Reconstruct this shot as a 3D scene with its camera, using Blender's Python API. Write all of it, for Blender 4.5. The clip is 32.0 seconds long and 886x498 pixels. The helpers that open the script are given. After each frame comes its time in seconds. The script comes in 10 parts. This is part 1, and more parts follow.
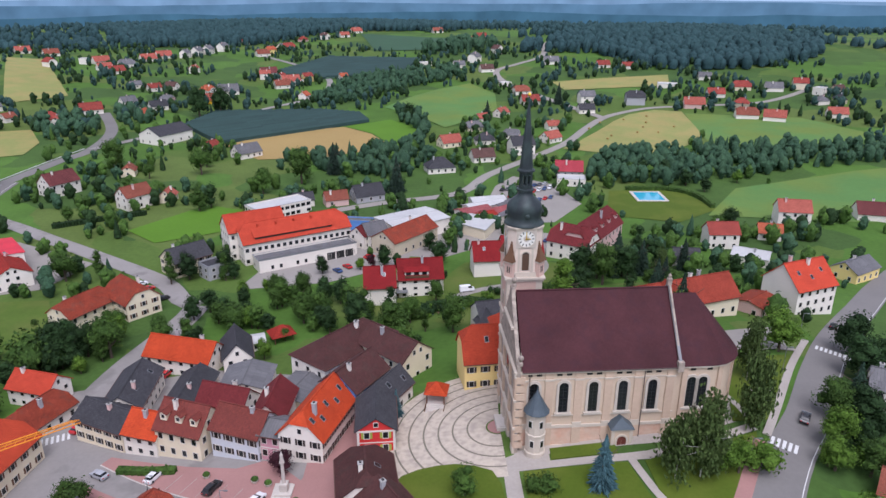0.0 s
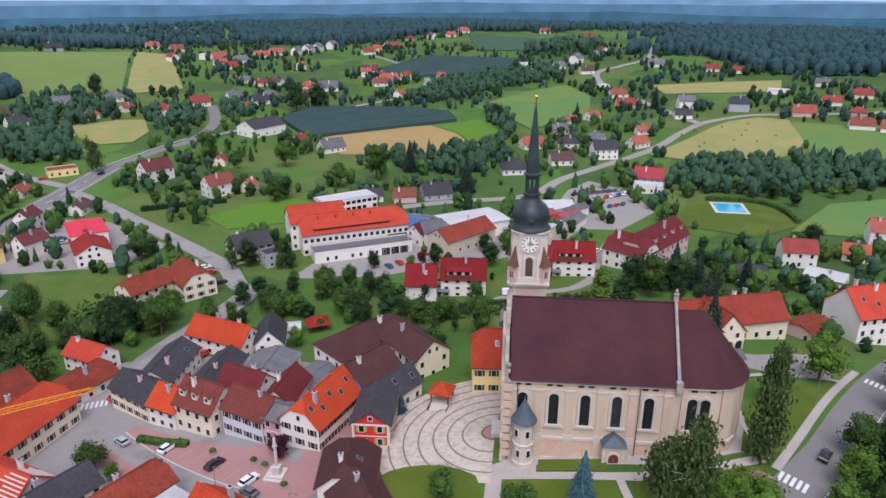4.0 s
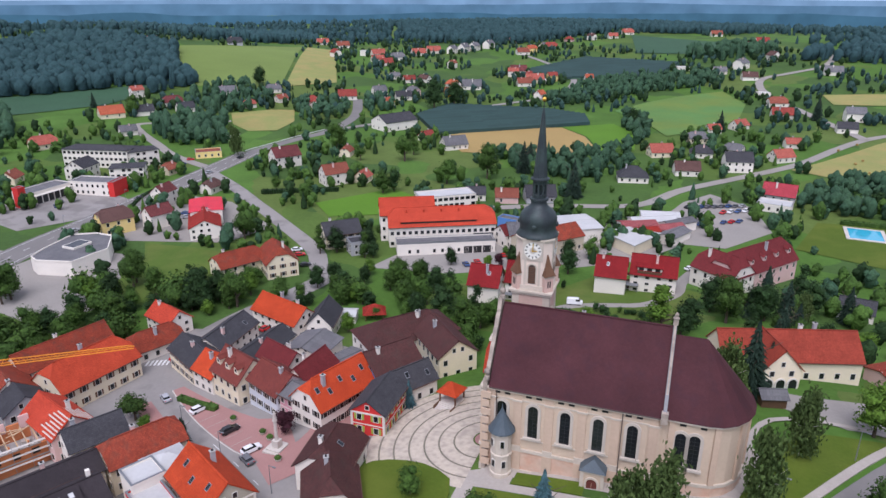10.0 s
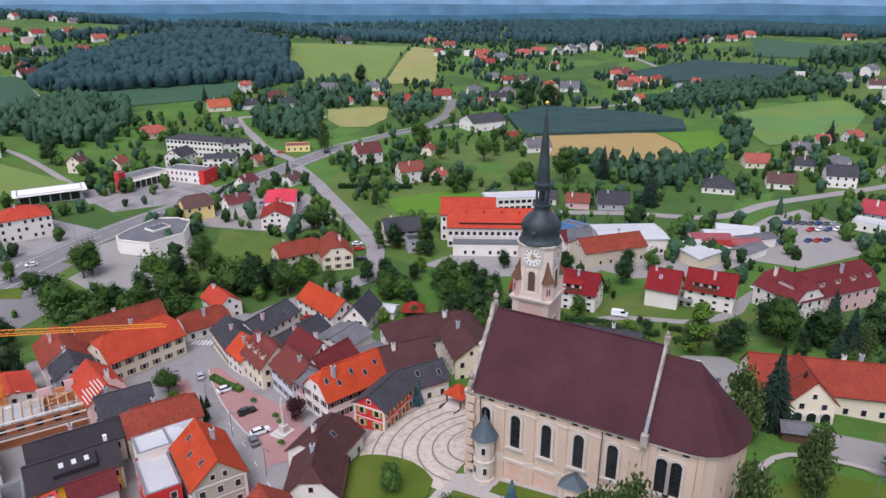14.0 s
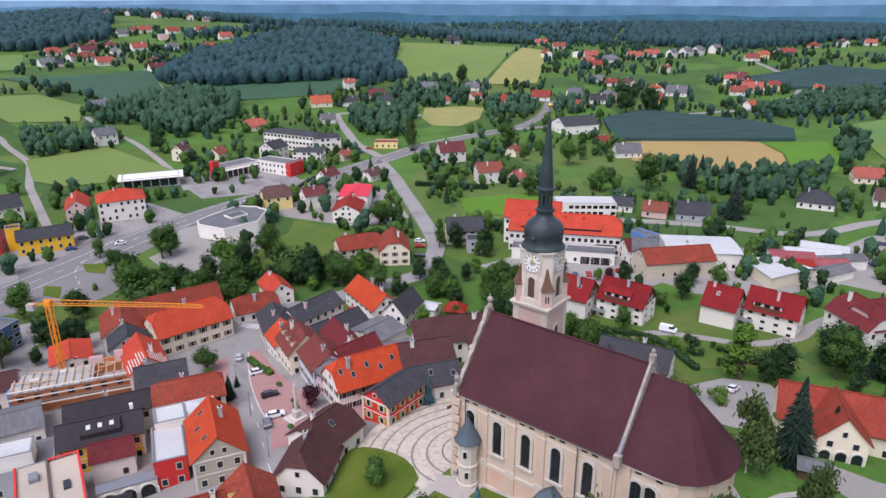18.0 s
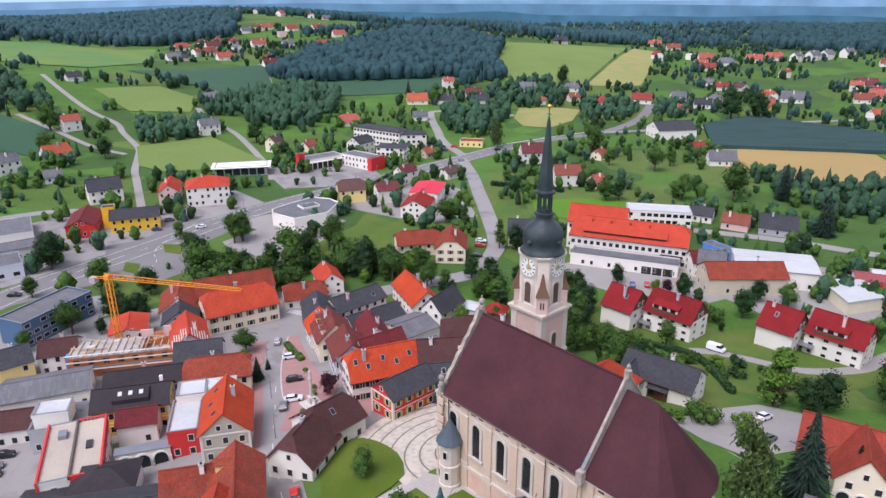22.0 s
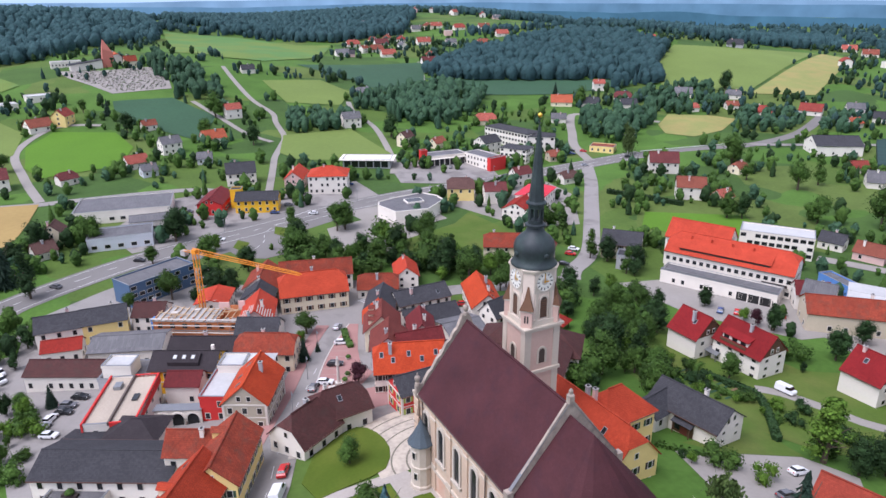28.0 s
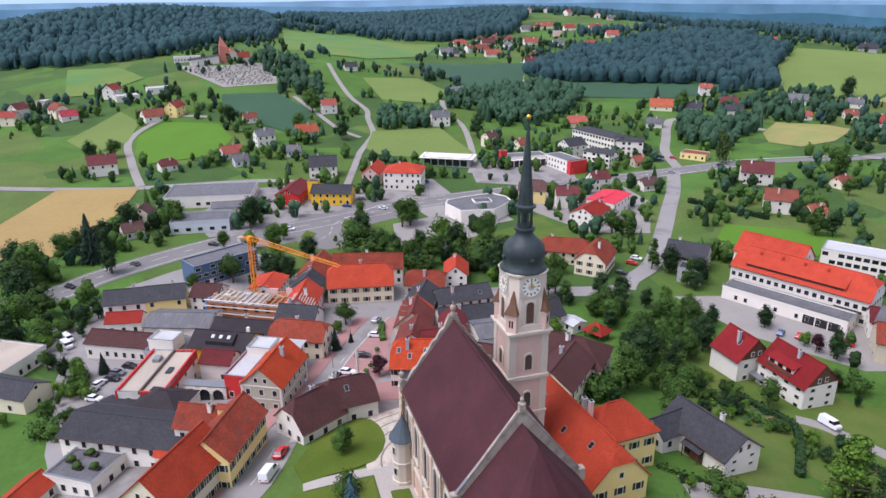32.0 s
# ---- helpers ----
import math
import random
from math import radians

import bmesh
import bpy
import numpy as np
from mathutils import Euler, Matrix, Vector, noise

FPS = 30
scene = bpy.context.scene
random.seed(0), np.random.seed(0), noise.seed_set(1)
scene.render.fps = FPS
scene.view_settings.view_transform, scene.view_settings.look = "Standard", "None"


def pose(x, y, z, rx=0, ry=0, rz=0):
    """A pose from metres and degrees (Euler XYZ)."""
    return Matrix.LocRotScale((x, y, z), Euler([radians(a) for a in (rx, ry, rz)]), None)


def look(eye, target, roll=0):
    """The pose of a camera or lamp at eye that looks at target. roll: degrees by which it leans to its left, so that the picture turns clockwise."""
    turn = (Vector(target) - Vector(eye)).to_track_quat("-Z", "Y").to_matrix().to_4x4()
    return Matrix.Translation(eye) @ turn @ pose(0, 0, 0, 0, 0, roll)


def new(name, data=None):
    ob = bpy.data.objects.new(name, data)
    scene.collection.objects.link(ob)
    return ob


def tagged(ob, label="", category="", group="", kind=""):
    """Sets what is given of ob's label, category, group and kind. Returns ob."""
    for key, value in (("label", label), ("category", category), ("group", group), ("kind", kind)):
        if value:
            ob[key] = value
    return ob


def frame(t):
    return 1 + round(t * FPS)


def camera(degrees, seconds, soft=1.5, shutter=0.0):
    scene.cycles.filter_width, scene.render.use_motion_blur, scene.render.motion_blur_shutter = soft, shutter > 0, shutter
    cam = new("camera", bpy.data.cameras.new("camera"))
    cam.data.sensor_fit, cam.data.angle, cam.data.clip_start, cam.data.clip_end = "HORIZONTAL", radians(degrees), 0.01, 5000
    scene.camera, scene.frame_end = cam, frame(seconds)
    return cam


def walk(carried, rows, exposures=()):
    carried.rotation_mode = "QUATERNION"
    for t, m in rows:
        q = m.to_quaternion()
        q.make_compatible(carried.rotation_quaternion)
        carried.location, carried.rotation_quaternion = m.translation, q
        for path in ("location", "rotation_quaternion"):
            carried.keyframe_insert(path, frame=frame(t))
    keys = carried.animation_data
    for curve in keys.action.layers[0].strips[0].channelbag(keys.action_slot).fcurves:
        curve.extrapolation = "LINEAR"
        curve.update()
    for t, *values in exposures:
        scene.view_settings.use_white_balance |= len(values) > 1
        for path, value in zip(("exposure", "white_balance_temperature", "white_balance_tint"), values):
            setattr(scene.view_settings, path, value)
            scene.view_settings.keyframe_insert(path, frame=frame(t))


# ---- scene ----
cam = camera(65.0, 32.0)
METRES, EYE, TILT, LEAN, TURN = 163.1, 92.0, 0.0, 0.0, 0.0
ROWS = [
    (0.0, 0.0, 0.0, 0.0, 0.05, -20.69, -0.12),
    (0.5, 0.0156, 0.0003, 0.0003, 1.22, -20.7, -0.12),
    (1.0, 0.0312, 0.0009, 0.0, 2.39, -20.69, -0.12),
    (1.5, 0.0467, 0.0018, -0.0, 3.56, -20.69, -0.13),
    (2.0, 0.0623, 0.003, -0.0002, 4.74, -20.69, -0.13),
    (2.5, 0.0779, 0.0047, -0.0002, 5.93, -20.7, -0.12),
    (3.0, 0.0935, 0.0066, -0.0001, 7.11, -20.7, -0.1),
    (3.5, 0.1091, 0.0088, 0.0002, 8.28, -20.7, -0.09),
    (5.5, 0.1699, 0.0215, 0.0001, 12.99, -20.7, -0.05),
    (6.0, 0.185, 0.0251, 0.0003, 14.17, -20.7, -0.04),
    (6.5, 0.2001, 0.0289, 0.0004, 15.35, -20.68, -0.05),
    (7.0, 0.215, 0.0331, 0.0004, 16.52, -20.68, -0.04),
    (7.5, 0.2297, 0.0377, 0.0003, 17.69, -20.67, -0.06),
    (8.0, 0.2443, 0.0425, 0.0, 18.87, -20.68, -0.04),
    (8.5, 0.2589, 0.0476, -0.0002, 20.04, -20.71, -0.05),
    (9.0, 0.2732, 0.0532, -0.0009, 21.21, -20.71, -0.05),
    (9.5, 0.2875, 0.059, -0.0012, 22.4, -20.71, -0.05),
    (10.0, 0.3015, 0.065, -0.0014, 23.55, -20.7, -0.05),
    (10.5, 0.3156, 0.0714, -0.0019, 24.73, -20.7, -0.03),
    (11.0, 0.3297, 0.078, -0.002, 25.91, -20.7, -0.01),
    (11.5, 0.3436, 0.0849, -0.002, 27.11, -20.7, 0.01),
    (12.0, 0.3575, 0.0924, -0.0016, 28.3, -20.71, 0.05),
    (12.5, 0.3709, 0.1002, -0.0011, 29.5, -20.7, 0.04),
    (13.0, 0.3844, 0.1076, -0.0008, 30.69, -20.7, 0.05),
    (13.5, 0.3974, 0.1159, -0.0004, 31.87, -20.69, 0.03),
    (14.0, 0.4107, 0.1245, -0.0002, 33.09, -20.69, 0.03),
    (14.5, 0.4241, 0.1331, -0.0002, 34.28, -20.67, 0.07),
    (16.5, 0.4737, 0.1715, -0.0012, 39.23, -20.65, 0.09),
    (17.0, 0.4855, 0.1816, -0.0018, 40.46, -20.65, 0.1),
    (17.5, 0.497, 0.1919, -0.0018, 41.7, -20.64, 0.11),
    (18.0, 0.5087, 0.2026, -0.0015, 42.92, -20.63, 0.14),
    (18.5, 0.5199, 0.2134, -0.0017, 44.14, -20.62, 0.14),
    (19.0, 0.531, 0.2244, -0.0015, 45.38, -20.62, 0.15),
    (19.5, 0.5417, 0.2358, -0.0014, 46.6, -20.63, 0.15),
    (20.0, 0.5522, 0.2473, -0.0019, 47.83, -20.63, 0.15),
    (20.5, 0.5624, 0.2594, -0.0024, 49.08, -20.62, 0.17),
    (21.0, 0.5717, 0.2703, -0.0025, 50.22, -20.63, 0.16),
    (21.5, 0.5816, 0.2826, -0.0029, 51.43, -20.62, 0.18),
    (22.0, 0.5913, 0.2952, -0.0034, 52.64, -20.63, 0.19),
    (22.5, 0.6005, 0.3071, -0.0038, 53.83, -20.63, 0.15),
    (23.0, 0.6097, 0.3199, -0.0043, 55.05, -20.62, 0.18),
    (23.5, 0.6185, 0.3329, -0.0037, 56.28, -20.63, 0.19),
    (24.0, 0.6269, 0.3462, -0.0029, 57.5, -20.64, 0.21),
    (24.5, 0.6351, 0.3595, -0.0015, 58.72, -20.66, 0.23),
    (25.0, 0.6432, 0.3732, -0.0004, 59.94, -20.68, 0.25),
    (25.5, 0.6509, 0.3871, 0.0001, 61.17, -20.67, 0.27),
    (27.5, 0.6804, 0.4428, 0.0013, 66.09, -20.64, 0.28),
    (28.0, 0.6871, 0.4573, 0.0014, 67.29, -20.64, 0.31),
    (28.5, 0.6932, 0.4719, 0.0014, 68.52, -20.63, 0.31),
    (29.0, 0.699, 0.4866, 0.0013, 69.76, -20.61, 0.33),
    (29.5, 0.7046, 0.5014, 0.0014, 70.99, -20.62, 0.33),
    (30.0, 0.7098, 0.5163, 0.0013, 72.19, -20.6, 0.35),
    (30.5, 0.7147, 0.5312, 0.001, 73.41, -20.58, 0.35),
    (31.0, 0.7192, 0.5465, 0.0008, 74.61, -20.59, 0.37),
    (31.5, 0.7234, 0.5616, 0.0006, 75.81, -20.57, 0.36),
    (32.0, 0.7273, 0.5769, 0.0002, 76.99, -20.58, 0.37),
]
walk(cam, [(t, pose(0, 0, EYE, TILT, LEAN, TURN) @ pose(METRES * x, METRES * y, METRES * z, 90 + pitch, roll, yaw)) for t, x, y, z, yaw, pitch, roll in ROWS],
     exposures=((0.0, 0.62, 5800, 22), (12.0, 0.63, 5800, 22), (23.0, 0.91, 5800, 22), (28.0, 0.94, 5800, 22), (32.0, 0.88, 5800, 22)))

# ---- world, sun, exposure ----
SUN_ELEV, SUN_AZ = 60.0, 168.0   # degrees; azimuth from north (+y), clockwise
world = bpy.data.worlds.new("world")
scene.world = world
world.use_nodes = True
wn = world.node_tree.nodes
wn.clear()
sky = wn.new("ShaderNodeTexSky")
sky.sky_type = "NISHITA"
sky.sun_disc = False
sky.sun_elevation = radians(SUN_ELEV)
sky.sun_rotation = radians(SUN_AZ)
sky.air_density, sky.dust_density, sky.ozone_density = 1.0, 1.2, 1.5
bgn = wn.new("ShaderNodeBackground")
bgn.inputs["Strength"].default_value = 0.125
won = wn.new("ShaderNodeOutputWorld")
grey = wn.new("ShaderNodeHueSaturation")   # a thin even cloud cover takes the blue out of the sky
grey.inputs["Saturation"].default_value = 0.32
world.node_tree.links.new(sky.outputs["Color"], grey.inputs["Color"])
world.node_tree.links.new(grey.outputs["Color"], bgn.inputs["Color"])
world.node_tree.links.new(bgn.outputs["Background"], won.inputs["Surface"])
sun_data = bpy.data.lights.new("sun", "SUN")
sun_data.energy, sun_data.angle, sun_data.color = 1.75, radians(40), (1.0, 0.96, 0.90)
sun_ob = new("sun", sun_data)
sdir = Vector((math.sin(radians(SUN_AZ)) * math.cos(radians(SUN_ELEV)), math.cos(radians(SUN_AZ)) * math.cos(radians(SUN_ELEV)), math.sin(radians(SUN_ELEV))))
sun_ob.matrix_world = look(sdir * 500, (0, 0, 0))


# ---- materials ----
def shader(name):
    m = bpy.data.materials.new(name)
    m.use_nodes = True
    nt = m.node_tree
    return m, nt, nt.nodes["Principled BSDF"]


def math_node(nt, op, a, b=None):
    n = nt.nodes.new("ShaderNodeMath")
    n.operation = op
    for i, v in enumerate((a, b)):
        if v is None:
            continue
        if isinstance(v, (int, float)):
            n.inputs[i].default_value = v
        else:
            nt.links.new(v, n.inputs[i])
    return n.outputs[0]


def noise_node(nt, vec, scale, detail=3.0):
    n = nt.nodes.new("ShaderNodeTexNoise")
    n.inputs["Scale"].default_value = scale
    n.inputs["Detail"].default_value = detail
    nt.links.new(vec, n.inputs["Vector"])
    return n.outputs["Fac"]


def scaled(nt, color, factor):
    """color (tuple or socket) times a scalar socket."""
    n = nt.nodes.new("ShaderNodeVectorMath")
    n.operation = "SCALE"
    if isinstance(color, tuple):
        n.inputs[0].default_value = color[:3]
    else:
        nt.links.new(color, n.inputs[0])
    nt.links.new(factor, n.inputs["Scale"])
    return n.outputs[0]


def mixed(nt, fac, a, b):
    n = nt.nodes.new("ShaderNodeMix")
    n.data_type = "RGBA"
    nt.links.new(fac, n.inputs[0])
    for v, i in ((a, 6), (b, 7)):
        if isinstance(v, tuple):
            n.inputs[i].default_value = (*v[:3], 1)
        else:
            nt.links.new(v, n.inputs[i])
    return n.outputs[2]


def surface(name, color, rough=0.85, metal=0.0, spec=0.3, big=(0.15, 0.25), fine=(3.0, 0.25), rnd=0.0, bump=0.3, island=0.0, second=None, second_at=(0.06, 0.5, 0.12), coat=0.0):
    """A surface with variation at two scales. second: another colour in patches of second_at = (scale, threshold, softness)."""
    m, nt, p = shader(name)
    pos = nt.nodes.new("ShaderNodeNewGeometry").outputs["Position"]
    n1 = noise_node(nt, pos, big[0])
    n2 = noise_node(nt, pos, fine[0], 5.0)
    k = math_node(nt, "ADD", math_node(nt, "MULTIPLY", math_node(nt, "SUBTRACT", n1, 0.5), big[1] * 2), 1.0)
    k = math_node(nt, "ADD", k, math_node(nt, "MULTIPLY", math_node(nt, "SUBTRACT", n2, 0.5), fine[1] * 2))
    if rnd:
        r = nt.nodes.new("ShaderNodeObjectInfo").outputs["Random"]
        k = math_node(nt, "MULTIPLY", k, math_node(nt, "ADD", math_node(nt, "MULTIPLY", math_node(nt, "SUBTRACT", r, 0.5), 2 * rnd), 1.0))
    if island:
        r = nt.nodes.new("ShaderNodeNewGeometry").outputs["Random Per Island"]
        k = math_node(nt, "MULTIPLY", k, math_node(nt, "ADD", math_node(nt, "MULTIPLY", math_node(nt, "SUBTRACT", r, 0.5), 2 * island), 1.0))
    base = color
    if second:
        n3 = noise_node(nt, pos, second_at[0], 4.0)
        mr = nt.nodes.new("ShaderNodeMapRange")
        mr.inputs["From Min"].default_value = second_at[1] - second_at[2]
        mr.inputs["From Max"].default_value = second_at[1] + second_at[2]
        nt.links.new(n3, mr.inputs["Value"])
        base = mixed(nt, mr.outputs[0], color, second)
    nt.links.new(scaled(nt, base, k), p.inputs["Base Color"])
    p.inputs["Roughness"].default_value = rough
    p.inputs["Metallic"].default_value = metal
    p.inputs["Specular IOR Level"].default_value = spec
    if bump:
        b = nt.nodes.new("ShaderNodeBump")
        b.inputs["Strength"].default_value = bump
        b.inputs["Distance"].default_value = 0.05
        nt.links.new(n2, b.inputs["Height"])
        nt.links.new(b.outputs[0], p.inputs["Normal"])
    return m


def tiles(name, c1, c2, width=0.26, row=0.36, rough=0.75, weather=(0.25, 0.18), moss=None, spec=0.12, joint=0.45):
    """Courses of roof tiles laid along the slope (UV in metres)."""
    m, nt, p = shader(name)
    uv = nt.nodes.new("ShaderNodeUVMap").outputs[0]
    pos = nt.nodes.new("ShaderNodeNewGeometry").outputs["Position"]
    br = nt.nodes.new("ShaderNodeTexBrick")
    br.inputs["Scale"].default_value = 1.0
    br.inputs["Brick Width"].default_value = width
    br.inputs["Row Height"].default_value = row
    br.inputs["Mortar Size"].default_value = 0.02
    br.inputs["Color1"].default_value = (*c1, 1)
    br.inputs["Color2"].default_value = (*c2, 1)
    br.inputs["Mortar"].default_value = (*[v * joint for v in c1], 1)
    nt.links.new(uv, br.inputs["Vector"])
    n1 = noise_node(nt, pos, weather[0], 4.0)
    n2 = noise_node(nt, pos, 1.6, 3.0)
    r = nt.nodes.new("ShaderNodeObjectInfo").outputs["Random"]
    k = math_node(nt, "ADD", math_node(nt, "MULTIPLY", math_node(nt, "SUBTRACT", n1, 0.5), weather[1] * 2), 1.0)
    k = math_node(nt, "ADD", k, math_node(nt, "MULTIPLY", math_node(nt, "SUBTRACT", n2, 0.5), 0.24))
    k = math_node(nt, "MULTIPLY", k, math_node(nt, "ADD", math_node(nt, "MULTIPLY", r, 0.22), 0.89))
    base = br.outputs["Color"]
    if moss:
        mr = nt.nodes.new("ShaderNodeMapRange")
        mr.inputs["From Min"].default_value, mr.inputs["From Max"].default_value = 0.50, 0.90
        nt.links.new(noise_node(nt, pos, 0.55, 5.0), mr.inputs["Value"])
        base = mixed(nt, mr.outputs[0], base, moss)
    nt.links.new(scaled(nt, base, k), p.inputs["Base Color"])
    p.inputs["Roughness"].default_value = rough
    p.inputs["Specular IOR Level"].default_value = spec
    b = nt.nodes.new("ShaderNodeBump")
    b.inputs["Strength"].default_value = 0.5
    b.inputs["Distance"].default_value = 0.03
    b.invert = True
    nt.links.new(br.outputs["Fac"], b.inputs["Height"])
    nt.links.new(b.outputs[0], p.inputs["Normal"])
    return m


def leaves(name, c1, c2, rnd=0.25):
    m, nt, p = shader(name)
    g = nt.nodes.new("ShaderNodeNewGeometry")
    pos = g.outputs["Position"]
    o = nt.nodes.new("ShaderNodeObjectInfo").outputs["Random"]
    clump = math_node(nt, "MULTIPLY", math_node(nt, "SUBTRACT", noise_node(nt, pos, 0.28, 4.0), 0.3), 1.5)
    col = mixed(nt, math_node(nt, "ADD", math_node(nt, "MULTIPLY", g.outputs["Random Per Island"], 0.4), math_node(nt, "MULTIPLY", clump, 0.6)), c1, c2)
    k = math_node(nt, "ADD", math_node(nt, "MULTIPLY", math_node(nt, "SUBTRACT", o, 0.5), 2 * rnd), 1.0)
    k = math_node(nt, "MULTIPLY", k, math_node(nt, "ADD", math_node(nt, "MULTIPLY", noise_node(nt, pos, 0.5), 0.5), 0.75))
    tuft = noise_node(nt, pos, 1.5, 4.0)
    k = math_node(nt, "MULTIPLY", k, math_node(nt, "ADD", math_node(nt, "MULTIPLY", tuft, 1.5), 0.25))
    nt.links.new(scaled(nt, col, k), p.inputs["Base Color"])
    b = nt.nodes.new("ShaderNodeBump")
    b.inputs["Strength"].default_value = 1.0
    b.inputs["Distance"].default_value = 0.7
    nt.links.new(tuft, b.inputs["Height"])
    nt.links.new(b.outputs[0], p.inputs["Normal"])
    p.inputs["Roughness"].default_value = 0.8
    p.inputs["Specular IOR Level"].default_value = 0.2
    return m


# emits its own colour; for the haze-blue ridges and the horizon sky
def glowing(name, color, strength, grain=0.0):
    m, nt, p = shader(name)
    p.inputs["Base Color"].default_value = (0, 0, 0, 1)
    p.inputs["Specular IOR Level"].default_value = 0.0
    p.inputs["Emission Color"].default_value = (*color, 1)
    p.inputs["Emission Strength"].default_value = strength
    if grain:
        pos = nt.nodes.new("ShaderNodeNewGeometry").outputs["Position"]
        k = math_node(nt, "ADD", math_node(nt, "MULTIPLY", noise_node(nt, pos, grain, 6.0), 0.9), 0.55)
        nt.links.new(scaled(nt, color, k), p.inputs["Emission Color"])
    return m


TILE = {
    "orange": tiles("tile_orange", (0.53, 0.072, 0.021), (0.41, 0.050, 0.017), weather=(0.3, 0.25)),
    "red": tiles("tile_red", (0.33, 0.035, 0.022), (0.24, 0.025, 0.018), weather=(0.25, 0.25)),
    "flats": tiles("tile_crimson_flats", (0.235, 0.018, 0.018), (0.175, 0.013, 0.015), weather=(0.3, 0.2)),
    "rust": tiles("tile_rust", (0.29, 0.056, 0.028), (0.19, 0.036, 0.022), moss=(0.10, 0.05, 0.035), weather=(0.3, 0.35)),
    "brown": tiles("tile_brown", (0.092, 0.038, 0.034), (0.066, 0.029, 0.027), moss=(0.06, 0.04, 0.034), weather=(0.3, 0.25)),
    "brownred": tiles("tile_brown_red", (0.190, 0.048, 0.036), (0.135, 0.036, 0.030), weather=(0.3, 0.25)),
    "maroon": tiles("tile_maroon", (0.17, 0.030, 0.030), (0.12, 0.022, 0.024), weather=(0.3, 0.25)),
    "dark": tiles("tile_slate", (0.062, 0.061, 0.066), (0.044, 0.044, 0.049), width=0.4, row=0.4, weather=(0.3, 0.25)),
    "black": tiles("tile_black_brown", (0.046, 0.038, 0.041), (0.036, 0.030, 0.033), weather=(0.3, 0.3)),
    "grey": tiles("tile_grey", (0.145, 0.142, 0.145), (0.115, 0.113, 0.118), width=0.6, row=3.0, rough=0.55, weather=(0.2, 0.25)),
    "white": surface("roof_membrane", (0.45, 0.45, 0.44), 0.6, big=(0.12, 0.2), fine=(1.2, 0.12), bump=0.1),
    "gravel": surface("roof_gravel", (0.40, 0.34, 0.27), 0.95, big=(0.12, 0.25), fine=(2.5, 0.2), bump=0.4),
    "coral": tiles("tile_coral", (0.50, 0.066, 0.032), (0.40, 0.050, 0.026), weather=(0.3, 0.25)),
    "terracotta": tiles("tile_terracotta", (0.28, 0.050, 0.028), (0.21, 0.036, 0.022), weather=(0.3, 0.3)),
    "dusty": tiles("sheet_dusty_red", (0.30, 0.085, 0.085), (0.26, 0.075, 0.075), width=0.5, row=6.0, rough=0.6),
    "parsonage": tiles("tile_deep_orange", (0.42, 0.058, 0.024), (0.33, 0.044, 0.020), weather=(0.3, 0.28)),
    "crimson": tiles("sheet_crimson", (0.55, 0.03, 0.05), (0.50, 0.028, 0.045), width=0.5, row=6.0, rough=0.5),
}
# tiles of the outlying houses, greyed so that distance haze is in the colour
for k, c in {"orange": (0.43, 0.110, 0.055), "red": (0.29, 0.060, 0.045), "rust": (0.27, 0.085, 0.055), "brown": (0.125, 0.068, 0.058), "maroon": (0.16, 0.048, 0.046), "coral": (0.38, 0.105, 0.075), "crimson": (0.42, 0.060, 0.075)}.items():
    TILE[k + "_old"] = tiles("tile_weathered_" + k, c, tuple(v * 0.8 for v in c), weather=(0.3, 0.3))
